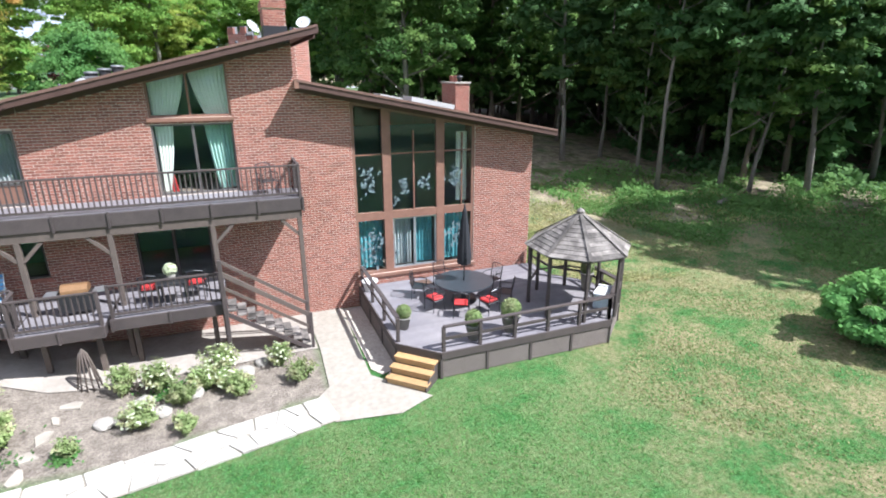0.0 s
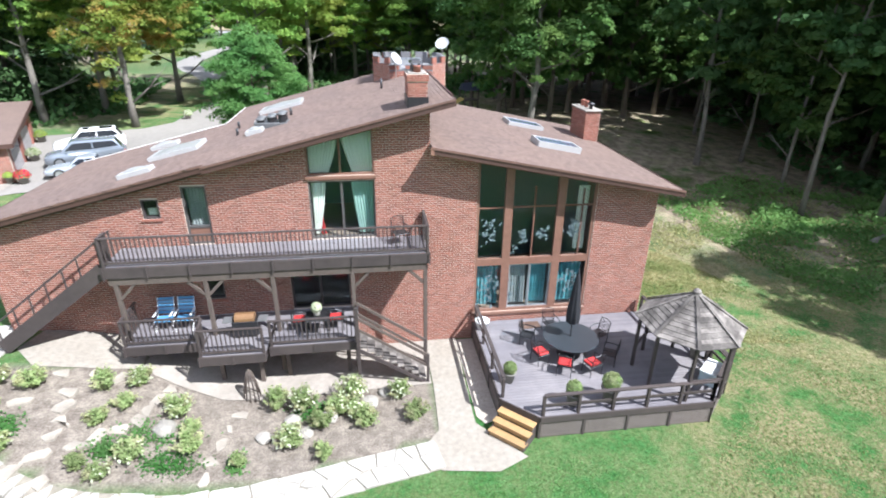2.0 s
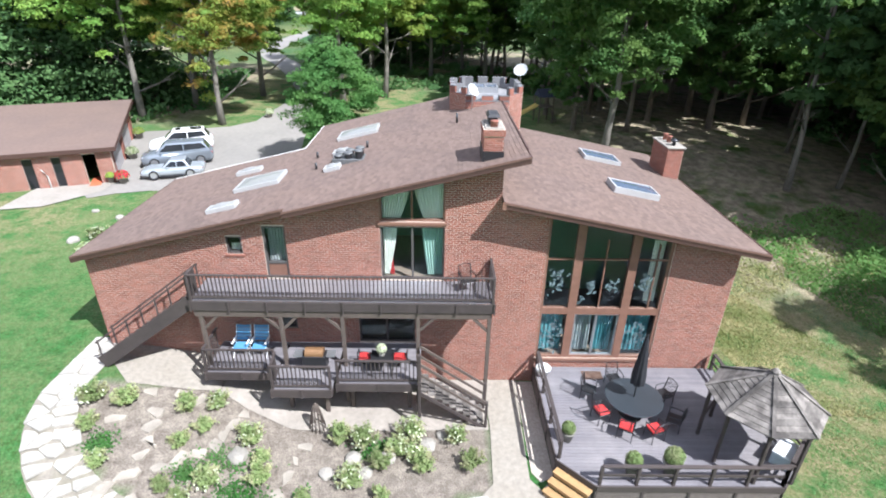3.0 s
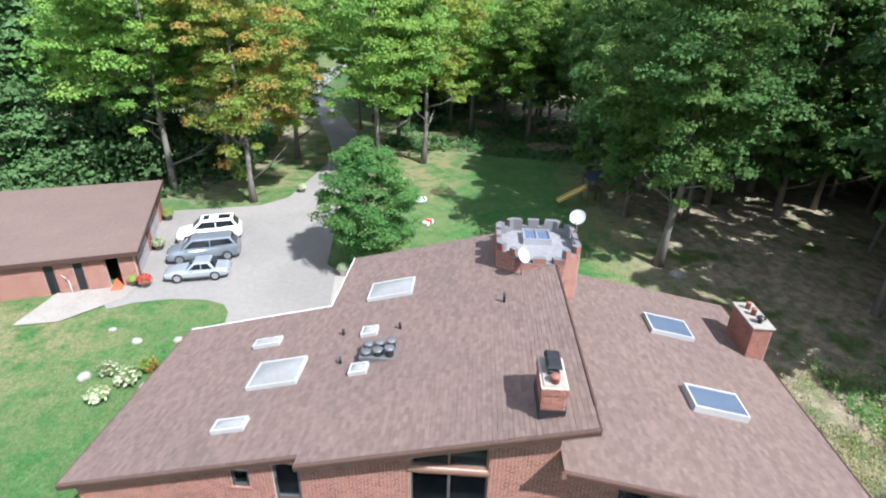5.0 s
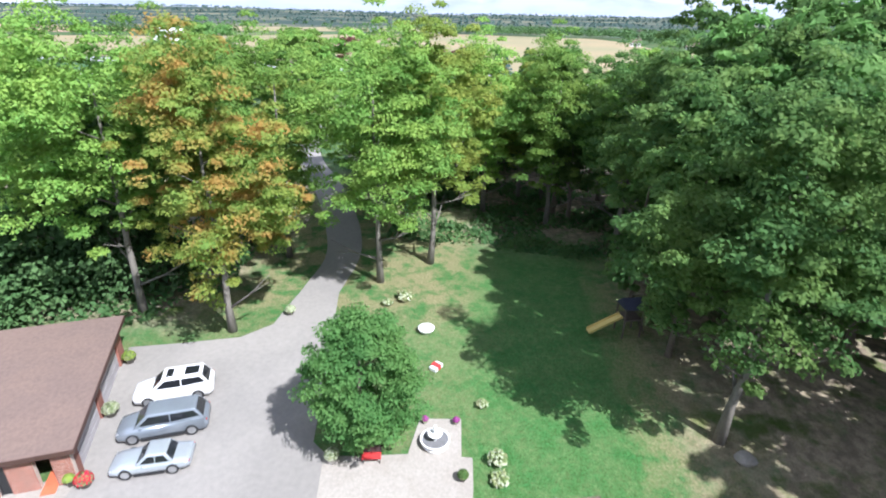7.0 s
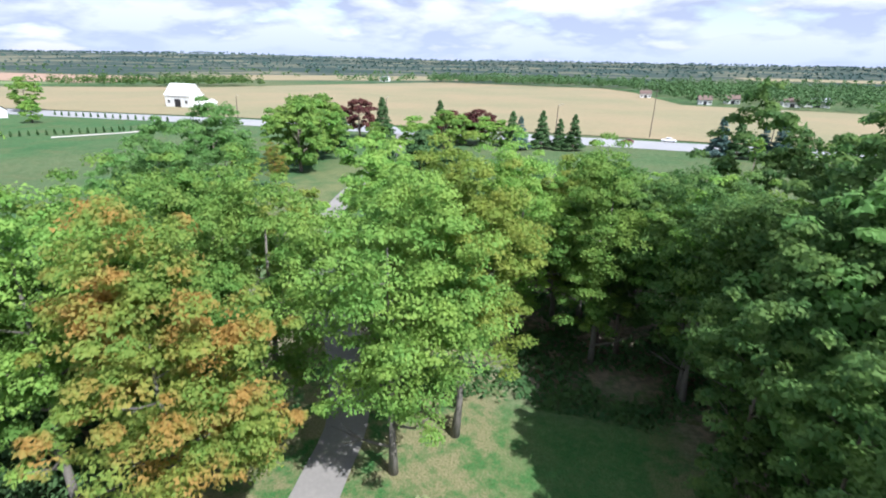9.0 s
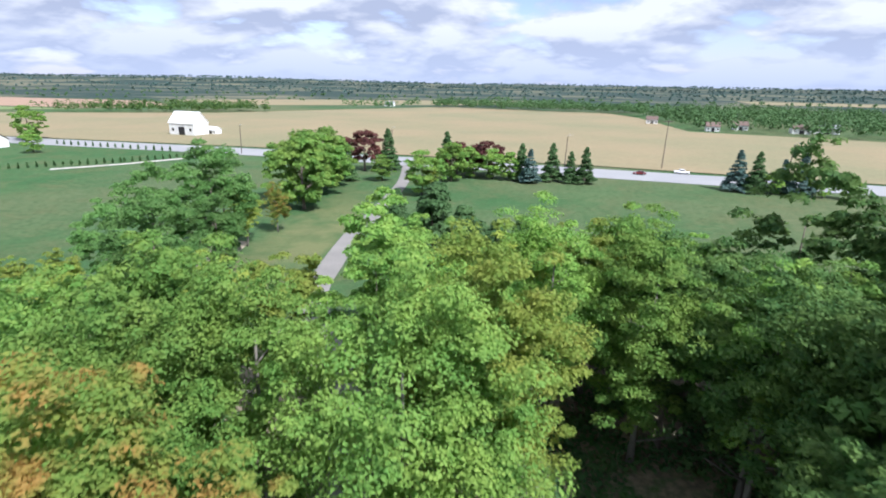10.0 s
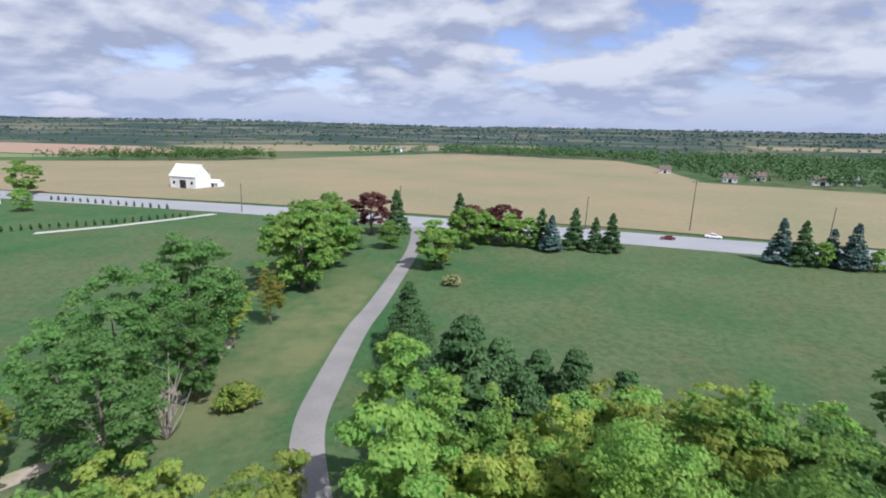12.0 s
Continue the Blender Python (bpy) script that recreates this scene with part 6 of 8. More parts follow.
def flagstones(parent, mid, widths):
    """Irregular slabs fitted edge to edge along a path, with narrow joints."""
    pts = [Vector(p) for p in mid]
    run = [0.0]
    for p, q in zip(pts, pts[1:]):
        run.append(run[-1] + (q - p).length)
    def spot(s, o):
        s = min(max(s, 0.0), run[-1] - 1e-4)
        i = max(k for k in range(len(run) - 1) if run[k] <= s)
        k = (s - run[i]) / (run[i + 1] - run[i])
        d0 = (pts[min(i + 1, len(pts) - 1)] - pts[max(i - 1, 0)]).normalized()
        d1 = (pts[min(i + 2, len(pts) - 1)] - pts[i]).normalized()
        d = d0.lerp(d1, k).normalized()
        w_ = (widths[i] * (1 - k) + widths[i + 1] * k) / 2
        p = pts[i].lerp(pts[i + 1], k)
        return p.x - d.y * o * w_, p.y + d.x * o * w_
    seeds, s, row = [], 0.0, 0
    while s < run[-1]:
        wide = widths[min(len(widths) - 1, sum(r < s for r in run))]
        n = 3 if wide > 1.6 else 2
        for k in range(n):
            seeds.append((s + rng.uniform(-0.24, 0.24) + 0.2 * (k % 2), (2 * (k + 0.5) / n - 1) + rng.uniform(-0.28, 0.28)))
        s += 0.62 if wide > 1.6 else 0.5
    for a, (sa, oa) in enumerate(seeds):
        poly = [(max(sa - 1, 0), -1.0), (min(sa + 1, run[-1]), -1.0), (min(sa + 1, run[-1]), 1.0), (max(sa - 1, 0), 1.0)]
        for b, (sb, ob) in enumerate(seeds):
            if b != a and abs(sb - sa) < 2 and poly:
                poly = halves(poly, (sa + sb) / 2, (oa + ob) / 2, sb - sa, (ob - oa) * 0.7)
        if len(poly) < 3:
            continue
        c = np.array([spot(*p) for p in poly])
        m = c.mean(0)
        far_ = np.maximum(np.linalg.norm(c - m, axis=1, keepdims=True), 0.05)
        c = m + (c - m) * np.maximum(0.5, 1 - 0.02 / far_) + rng.normal(size=c.shape) * 0.012
        top_, z0 = rng.uniform(0.03, 0.055), ground_at(*m) + 0.02
        inner = m + (c - m) * np.maximum(0.6, 1 - 0.012 / far_)
        n = len(c)
        g = Geo()
        g.v = [(x - m[0], y - m[1], -0.03) for x, y in c] + [(x - m[0], y - m[1], top_ - 0.012) for x, y in c] + [(x - m[0], y - m[1], top_) for x, y in inner]
        g.f = [(i, (i + 1) % n, n + (i + 1) % n, n + i) for i in range(n)] + [(n + i, n + (i + 1) % n, 2 * n + (i + 1) % n, 2 * n + i) for i in range(n)] + [tuple(range(2 * n, 3 * n))]
        me = g.mesh("flagstone", STONE)
        part("flagstone", me, None, parent, at=Matrix.Translation((m[0], m[1], z0)))


flagstones(flag, PATHMID, PATHWIDE)
patch("concrete_walk", PAVER, [(1.75, 18.38), (3.1, 18.38), (3.0, 16.0), (2.95, 13.4), (3.6, 12.6), (4.3, 11.75), (3.3, 11.3), (1.6, 11.55), (0.9, 12.3), (1.7, 13.2), (1.8, 15.5)], 0.035, "pale concrete walk between the bed and the patio deck", "path")
patch("gravel_strip", GRAVEL, [(3.06, 18.3), (3.78, 18.3), (3.78, 13.5), (3.3, 13.3), (3.05, 13.7)], 0.03, "strip of grey gravel beside the patio deck", "gravel")
patch("concrete_apron", PAVER, [(-12.3, 18.38), (-8.7, 18.38), (-8.4, 16.5), (-9.6, 16.3), (-11.6, 16.2), (-12.6, 17.2)], 0.035, "pale concrete apron at the foot of the stairs", "paving")
patch("trodden_earth", material("pale_earth", (0.32, 0.285, 0.25), 0.95, vary=0.15, tint=(0.23, 0.205, 0.175), tint_scale=1.5, bump=0.4), [(-8.4, 18.36), (1.74, 18.36), (1.74, 15.6), (0.3, 15.55), (-2.5, 15.5), (-5.5, 15.3), (-7.2, 15.9), (-8.4, 16.5)], 0.03, "pale dry earth under the raised deck", "ground")
rng = np.random.default_rng(33)
for x, y, r in ((-4.82, 14.6, 0.36), (-5.04, 13.95, 0.22), (-5.15, 13.3, 0.3), (-5.24, 12.65, 0.34), (-5.3, 12.0, 0.26), (-10.1, 15.07, 0.42), (-9.95, 14.5, 0.4), (-9.8, 13.93, 0.36), (-9.85, 13.4, 0.33), (-9.95, 12.7, 0.42), (-7.3, 15.6, 0.32), (-7.45, 15.1, 0.36), (-7.6, 14.6, 0.34), (-7.75, 14.15, 0.36), (-8.2, 13.75, 0.36), (-8.65, 13.44, 0.38), (-9.05, 13.1, 0.34), (-10.4, 12.3, 0.45), (-9.5, 11.95, 0.4), (-11.2, 14.6, 0.4), (-8.9, 15.9, 0.4), (-9.6, 16.0, 0.42), (-10.6, 15.9, 0.35)):
    s = thing("stepping_stone", (x, y, ground_at(x, y), 0, 0, rng.uniform(0, 360)), "flat pale stepping stone laid in the bed", "stone", "stepping stones")
    part("slab", flat_stone(rng, r * 1.08, 0.05, 6, 0.6), STEPSTONE, s)


def boulder(rng, r):
    bm = bmesh.new()
    bmesh.ops.create_icosphere(bm, subdivisions=2, radius=r)
    o = Vector(rng.uniform(0, 50, 3))
    for v in bm.verts:
        v.co *= 1 + 0.35 * noise.noise(v.co / r * 0.9 + o) + 0.1 * noise.noise(v.co / r * 3 + o)
        v.co.z *= 0.6
    me = bpy.data.meshes.new("rock"); bm.to_mesh(me); bm.free()
    me.materials.append(ROCK)
    return me


for x, y, r in ((-6.88, 13.81, 0.36), (-0.55, 14.75, 0.36), (-3.1, 14.2, 0.3), (-1.9, 14.3, 0.32), (-2.6, 13.6, 0.25), (-3.9, 13.5, 0.26), (0.0, 15.3, 0.22), (-1.2, 15.5, 0.2), (-20.5, 27.5, 0.35), (-19.6, 30.6, 0.28), (-17.4, 31.0, 0.25), (14.2, 41.6, 0.6), (-16.9, 27.0, 0.35), (-21.6, 31.5, 0.22)):
    s = thing("rock", (x, y, ground_at(x, y) + r * 0.2, 0, 0, rng.uniform(0, 360)), "rounded pale grey garden rock", "rock", "garden rocks")
    part("stone", boulder(rng, r), None, s)


def shrub(x, y, r, h, mat, label, leaves=700, leaf=0.13, flowers=0, name="shrub", seed=None, z=None, group="garden shrubs", blossom=FLOWER):
    rg = np.random.default_rng(seed if seed is not None else int(abs(x * 331 + y * 77)))
    t = thing(name, (x, y, ground_at(x, y) if z is None else z), label, "shrub", group)
    g = Geo()
    for i in range(6):
        a = i * 1.05 + rg.uniform(-0.3, 0.3)
        g.tube([(0, 0, -0.05), (math.cos(a) * r * 0.5, math.sin(a) * r * 0.5, h * 0.75)], [0.02 + 0.01 * r, 0.006], 5)
    part("stems", g, BARK, t)
    if r < 0.7:
        # many upright shoots with narrow leaves along them
        shoots = int(60 * r)
        az, out = rg.uniform(0, 2 * np.pi, shoots), rg.uniform(0.1, 1.0, shoots) ** 0.7
        top = np.stack([np.cos(az) * out * r, np.sin(az) * out * r, h * (1.12 - 0.45 * out) * rg.uniform(0.7, 1.1, shoots)], 1)
        who, u = rg.integers(0, shoots, leaves), rg.uniform(0.2, 1.0, leaves)
        c = top[who] * np.stack([u ** 1.3, u ** 1.3, u], 1) + rg.normal(size=(leaves, 3)) * 0.045
        nrm, sz = rg.normal(size=(leaves, 3)) * 0.6 + np.array([0, 0, 0.8]), leaf * rg.uniform(0.6, 1.4, leaves)
    else:
        c, nrm, sz = crown_cloud(rg, r, h * 0.05, h, max(26, int(56 * r)), leaves, leaf)
    c[:, 2] = np.maximum(c[:, 2], 0.02)
    part("foliage", kites("foliage", c, nrm, sz, mat, rg), None, t)
    if flowers:
        d = ball(rg, flowers); d[:, 2] = abs(d[:, 2])
        part("blossom", kites("blossom", d * np.array([r, r, h * 0.62]) * rg.uniform(0.75, 1.05, (flowers, 1)) + np.array([0, 0, h * 0.4]), d + np.array([0, 0, 0.6]), np.full(flowers, leaf * 1.25), blossom, rg), None, t)
    return t


LS = "leafy yellow-green shrub in the garden bed"
LF = "green shrub with pale flower heads in the garden bed"
for x, y, r, h, f in ((-12.25, 15.3, 0.55, 0.75, 60), (-11.1, 15.3, 0.5, 0.7, 0), (-11.86, 14.2, 0.42, 0.45, 0), (-10.9, 12.95, 0.35, 0.6, 30), (-9.06, 15.4, 0.5, 0.75, 0), (-8.16, 15.75, 0.48, 0.7, 50), (-8.8, 14.0, 0.4, 0.5, 0), (-8.3, 14.7, 0.45, 0.45, 0), (-6.66, 14.5, 0.55, 0.8, 60), (-7.56, 12.75, 0.55, 0.6, 40), (-5.98, 13.1, 0.5, 0.6, 0), (-6.1, 13.8, 0.35, 0.5, 0), (-8.75, 12.4, 0.35, 0.5, 0), (-8.1, 12.1, 0.4, 0.45, 40),
                      (-3.68, 14.9, 0.5, 0.85, 0), (-2.76, 14.8, 0.55, 0.95, 70), (-1.16, 15.0, 0.65, 1.0, 120), (-2.1, 13.95, 0.5, 0.7, 0), (-3.04, 13.2, 0.55, 0.7, 110), (0.5, 15.0, 0.45, 0.8, 50), (-0.73, 13.8, 0.55, 0.6, 0), (1.0, 13.95, 0.5, 0.6, 0), (-4.42, 12.45, 0.25, 0.6, 0), (-1.96, 12.6, 0.4, 0.45, 0), (-1.0, 14.3, 0.4, 0.6, 60), (-1.6, 14.5, 0.45, 0.7, 40)):
    shrub(x, y, r, h, LEAF_G, LF if f else LS, int(1900 * r / 0.5), 0.066, f // 2)
for x, y, w_, d_ in ((-7.2, 13.6, 0.9, 0.5), (-11.2, 13.6, 0.4, 0.4), (-4.5, 12.5, 0.2, 0.3), (-6.4, 12.5, 0.7, 0.35), (-8.2, 13.0, 0.5, 0.3), (-2.3, 14.6, 0.6, 0.4)):
    rg = np.random.default_rng(int(x * -100))
    n = 500
    c = np.stack([x + rg.normal(size=n) * w_ * 0.6, y + rg.normal(size=n) * d_ * 0.6, np.zeros(n)], 1)
    c[:, 2] = rise(c[:, 0], c[:, 1]) + rg.uniform(0.02, 0.14, n)
    tagged(part("ground_cover", kites("ground_cover", c, rg.normal(size=(n, 3)) * 0.7 + np.array([0, 0, 1]), np.full(n, 0.075), LEAF_L, rg), None), "low bright green ground cover in the bed", "plants", kind="stuff")
t = thing("wire_hose_stand", (-4.6, 15.55, ground_at(-4.6, 15.55)), "bundle of brown canes tied into a cone", "plant support")
rg = np.random.default_rng(8)
for i in range(12):
    a = i * 2 * math.pi / 12
    part("cane", Geo().tube([(math.cos(a) * 0.3, math.sin(a) * 0.3, -0.02), (math.cos(a) * 0.2, math.sin(a) * 0.2, 0.6), (math.cos(a) * 0.1, math.sin(a) * 0.1, 1.05), (0, 0, 1.2)], 0.022, 6), POSTWOOD, t, "", True)

shrub(19.2, 9.1, 1.85, 2.2, LEAF_J, "big rounded green bush on the lawn", 26000, 0.14, 0, "bush", 4, group="")

patch("dirt_strip", material("dry_earth", (0.36, 0.30, 0.23), 0.95, vary=0.15, tint=(0.22, 0.22, 0.11), tint_scale=0.4, tint_amount=0.8, bump=0.3), [(-60.5, 92.0), (-57, 97.5), (-54, 103), (-52, 108), (-52.5, 119), (-54.5, 133), (-57.5, 133), (-56, 118), (-56, 108), (-57.5, 101), (-62, 95)], 0.06, "bare dry earth along the pasture hedge", "ground", 4)

# ---- terrace and yard behind the house ----
pav = patch("paved_terrace", CONCRETE, [(-10.3, 39.5), (-5.5, 40.3), (-5.1, 43.0), (-2.5, 43.2), (-2.35, 40.4), (-1.7, 40.4), (-1.6, 38.5), (-1.6, 31.5), (-7.0, 31.3), (-9.8, 36.0)], 0.06, "pale paved terrace behind the house", "paving")
fo = thing("fountain", pose(-3.98, 41.2, ground_at(-3.98, 41.0) + 0.06) @ Matrix.Scale(0.82, 4), "round white stone garden fountain", "fountain")
part("basin", Geo().lathe([(0.95, 0), (1.0, 0.1), (0.92, 0.2), (1.05, 0.42), (1.1, 0.46), (1.1, 0.52), (0.98, 0.52), (0.95, 0.36), (0.05, 0.33)], 28), PAINT_W, fo)
part("water", Geo().lathe([(0.95, 0.42), (0.95, 0.44)], 28), PALEGREY, fo)
part("column", Geo().lathe([(0.25, 0.3), (0.16, 0.4), (0.14, 0.75), (0.3, 0.85), (0.52, 0.98), (0.54, 1.02), (0.45, 1.02), (0.12, 0.98), (0.1, 1.2), (0.17, 1.35), (0.12, 1.55), (0.08, 1.7)], 20), PAINT_W, fo)


def flowerpot(x, y, r, h, mat, blossom, label, z=None):
    t = thing("flower_pot", (x, y, (ground_at(x, y) + 0.06) if z is None else z), label, "potted plant", "flower pots")
    part("pot", Geo().lathe([(r * 0.7, 0), (r, h), (r * 1.1, h), (r * 1.1, h + 0.05), (r * 0.85, h + 0.05)], 16), mat, t, "", True)
    rg = np.random.default_rng(int(abs(x * 51 + y * 13)))
    d = ball(rg, 420); d[:, 2] = abs(d[:, 2])
    part("foliage", kites("foliage", d[:200] * r * 1.3 + np.array([0, 0, h]), d[:200] + rg.normal(size=(200, 3)) * 0.4, np.full(200, 0.14), LEAF_G, rg), None, t)
    part("blossom", kites("blossom", d[200:] * r * 1.45 + np.array([0, 0, h + 0.03]), d[200:] + rg.normal(size=(220, 3)) * 0.3, np.full(220, 0.09), blossom, rg), None, t)


for a in ((-4.75, 42.7, 0.15, 0.25, PAINT_W, MAGENTA, "white pot of pink flowers beside the fountain"), (-2.8, 42.8, 0.15, 0.25, PAINT_W, MAGENTA, "white pot of pink flowers beside the fountain"),
          (-9.7, 39.2, 0.3, 0.5, PAINT_W, FLOWER, "tall white pot beside the terrace"), (-2.2, 38.9, 0.22, 0.35, METAL_D, LEAF_B, "dark pot of leaves on the terrace"),
          (-24.3, 41.4, 0.35, 0.45, TERRACOTTA, FLOWER, "grey tub of white flowers between the garage doors"), (-26.2, 46.3, 0.32, 0.45, TERRACOTTA, LEAF_Y, "grey tub of yellow flowers beside the garage"),
          (-22.4, 36.35, 0.33, 0.4, TERRACOTTA, PINK, "tub of bright red flowers at the garage corner"), (-23.2, 36.3, 0.2, 0.45, TERRACOTTA, LEAF_Y, "pot of yellow flowers at the garage corner"), (-16.9, 53.2, 0.3, 0.35, ROCK, FLOWER, "white flowers beside the drive")):
    flowerpot(*a)
b = thing("garden_bench", (-7.5, 39.6, ground_at(-7.5, 39.6), 0, 0, 8), "red-cushioned garden bench under the tree", "bench")
part("seat", Geo().box(-0.55, 0.55, -0.25, 0.25, 0.4, 0.46, c=0.01), RED, b)
part("backrest", Geo().box(-0.55, 0.55, 0.24, 0.29, 0.45, 0.9, c=0.01), DECKWOOD, b)
for x in (-0.5, 0.45):
    for y in (-0.22, 0.2):
        part("leg", Geo().box(x, x + 0.05, y, y + 0.05, 0, 0.4), DECKWOOD, b)
for x, y, r, h, f, lab in ((-0.3, 40.1, 0.6, 0.9, 60, "pale flowering shrub beside the terrace"), (-0.15, 39.0, 0.6, 0.5, 40, "pale flowering shrub beside the terrace"), (-1.2, 44.4, 0.4, 0.5, 30, "small white-flowered shrub on the lawn"), (-8.0, 56.5, 0.7, 0.8, 50, "white-flowered shrub at the foot of a maple"), (-9.3, 55.5, 0.5, 0.5, 20, "white-flowered shrub at the foot of a maple"),
                            (-17.9, 27.2, 0.62, 1.0, 40, "white hydrangea in the round lawn bed"), (-18.6, 25.9, 0.6, 0.8, 50, "white hydrangea in the round lawn bed"), (-19.3, 27.8, 0.5, 0.8, 30, "white hydrangea in the round lawn bed"), (-17.4, 28.2, 0.5, 0.9, 0, "rust-coloured shrub in the round lawn bed")):
    shrub(x, y, r, h, LEAF_O if not f else LEAF_G, lab, 800, 0.14, f)
t = thing("bird_bath", (-5.65, 51.9, ground_at(-5.65, 51.9)), "round white stone planter on the lawn", "planter")
part("bowl", Geo().lathe([(0.45, 0), (0.62, 0.25), (0.66, 0.4), (0.5, 0.4), (0.42, 0.3), (0.02, 0.28)], 22), PAINT_W, t, "", True)
t = thing("garden_ornament", (-4.5, 47.7, ground_at(-4.5, 47.7), 0, 0, 60), "small red and white garden ornament on the lawn", "ornament")
part("base", Geo().box(-0.45, 0.45, -0.3, 0.3, 0, 0.3, c=0.04), PAINT_W, t)
part("band", Geo().box(-0.2, 0.2, -0.32, 0.32, 0.02, 0.4, c=0.04), RED, t)

ps = thing("play_set", (9.8, 53.2, ground_at(9.8, 53.2), 0, 0, 12), "wooden play tower with a yellow slide", "play set")
YEL = material("yellow_plastic", (0.62, 0.48, 0.16), 0.5, vary=0.06)
part("slide", Geo().add([(-0.5, -0.3, 1.6), (-0.5, 0.3, 1.6), (-3.0, -0.3, 0.35), (-3.0, 0.3, 0.35), (-0.5, -0.3, 1.66), (-0.5, 0.3, 1.66), (-3.0, -0.3, 0.41), (-3.0, 0.3, 0.41)], [(0, 1, 3, 2), (4, 6, 7, 5), (0, 2, 6, 4), (1, 5, 7, 3), (2, 3, 7, 6), (0, 4, 5, 1)]), YEL, ps)
for s in (-0.33, 0.3):
    part("slide_edge", Geo().beam((-0.5, s, 1.72), (-3.0, s, 0.47), 0.05, 0.2), YEL, ps)
for x in (-0.5, 0.9):
    for y in (-0.7, 0.7):
        part("post", Geo().box(x - 0.05, x + 0.05, y - 0.05, y + 0.05, 0, 2.6), POSTWOOD, ps)
part("platform", Geo().box(-0.5, 0.9, -0.7, 0.7, 1.5, 1.6), POSTWOOD, ps)
part("canopy", Geo().add([(-0.6, -0.8, 2.5), (1.0, -0.8, 2.5), (1.0, 0.8, 2.5), (-0.6, 0.8, 2.5), (-0.6, 0, 3.2), (1.0, 0, 3.2)], [(0, 1, 5, 4), (2, 3, 4, 5), (0, 4, 3), (1, 2, 5), (0, 3, 2, 1)]), material("faded_dark_canvas", (0.03, 0.035, 0.06), 0.9), ps)
part("swing_beam", Geo().beam((0.9, 0, 2.4), (4.2, 0, 2.4), 0.1, 0.12), POSTWOOD, ps)
for y in (-0.8, 0.8):
    part("swing_leg", Geo().beam((4.1, y, 0), (4.1, 0, 2.4), 0.08, 0.08), POSTWOOD, ps)

for y in (-0.3, 0.3):
    part("ladder_rail", Geo().beam((1.5, y, 0), (0.92, y, 1.62), 0.05, 0.07), POSTWOOD, ps)
for i in range(5):
    part("rung", Geo().beam((1.41 - 0.107 * i, -0.3, 0.25 + 0.3 * i), (1.41 - 0.107 * i, 0.3, 0.25 + 0.3 * i), 0.035, 0.035), POSTWOOD, ps)

# ---- garage ----
garage = thing("garage", (-22.92, 36.56, 2.0, 0, 0, 21.5), "low brick garage with a brown shingled shed roof", "garage")
GL, GD = 10.5, 11.2
g = Geo()
for a, b in ((-GL, -5.2), (-4.6, -3.55), (-3.0, -1.75), (-0.95, 0.0)):
    g.box(a, b, 0, 0.3, -0.4, 2.5)
for a, b, z in ((-5.2, -4.6, 2.1), (-3.55, -3.0, 2.1), (-1.75, -0.95, 2.15)):
    g.box(a, b, 0, 0.3, z, 2.5)
gw = part("front_wall", g, MORTAR, garage)
rows = []
for k in range(34):
    z = -0.38 + k * 0.084
    for a, b, z0, z1 in ((-GL, -5.2, -9, 9), (-4.6, -3.55, -9, 9), (-3.0, -1.75, -9, 9), (-0.95, 0.0, -9, 9), (-5.2, -4.6, 2.1, 9), (-3.55, -3.0, 2.1, 9), (-1.75, -0.95, 2.15, 9)):
        if z < z0 or z + 0.07 > 2.5:
            continue
        u = a - (0.115 if k % 2 else 0)
        while u < b - 0.03:
            e0, e1 = max(a, u), min(b, u + 0.215)
            if e1 - e0 > 0.04:
                rows.append((e0, e1, -0.005, 0.02, z, z + 0.07))
            u += 0.23
brick_boxes(rows, "brickwork", BRICK, gw)
part("downpipe", Geo().tube([(-4.25, -0.06, 1.35), (-4.15, -0.1, 1.3), (-3.95, -0.1, 0.9), (-3.95, -0.1, -0.2)], 0.045, 8), PAINT_W, garage, "bent white plastic pipe", True)
for a, b in ((-5.2, -4.6), (-3.55, -3.0)):
    wv = part("window", frame_bars(a, b, -0.3, 2.1, 0.05, 0.2, 0.05), DECKWOOD, garage)
    part("pane", Geo().box(a + 0.05, b - 0.05, 0.1, 0.115, -0.25, 2.05), DARKGLASS, wv)
part("floor_slab", Geo().box(-GL + 0.3, -0.3, 0.3, GD - 0.3, -0.1, 0.02), CONCRETE, garage)
part("red_mat", Geo().box(-1.7, -0.98, -0.5, 1.6, 0.03, 0.08), material("red_rug", (0.55, 0.13, 0.06), 0.8), garage)
part("rear_wall", Geo().box(-GL, 0.0, GD - 0.3, GD, -0.6, 3.3), BRICK, garage)
part("end_wall", Geo().box(-GL, -GL + 0.3, 0.3, GD - 0.3, -0.6, 2.55), BRICK, garage)
for a, b in ((0.3, 0.9), (4.9, 5.7), (10.0, 10.9)):
    part("door_pier", Geo().box(-0.35, 0.0, a, b, -0.6, 3.2 if a > 5 else 2.5), BRICK, garage)
part("lintel", Geo().box(-0.3, -0.02, 0.3, GD - 0.3, 2.2, 2.52), BRICK, garage)
DOORP = material("grey_garage_door", (0.36, 0.34, 0.35), 0.6, vary=0.05)
for a, b in ((0.9, 4.9), (5.7, 10.0)):
    d = part("garage_door", Geo().box(-0.2, -0.15, a, b, 0.0, 2.2), DOORP, garage, "wide grey overhead door")
    for i in range(4):
        part("door_panel", Geo().box(-0.149, -0.125, a + 0.05, b - 0.05, 0.06 + i * 0.54, 0.54 + i * 0.54), DOORP, d)
    part("threshold", Geo().box(-0.15, 0.45, a, b, -0.05, 0.07), CONCRETE, garage)
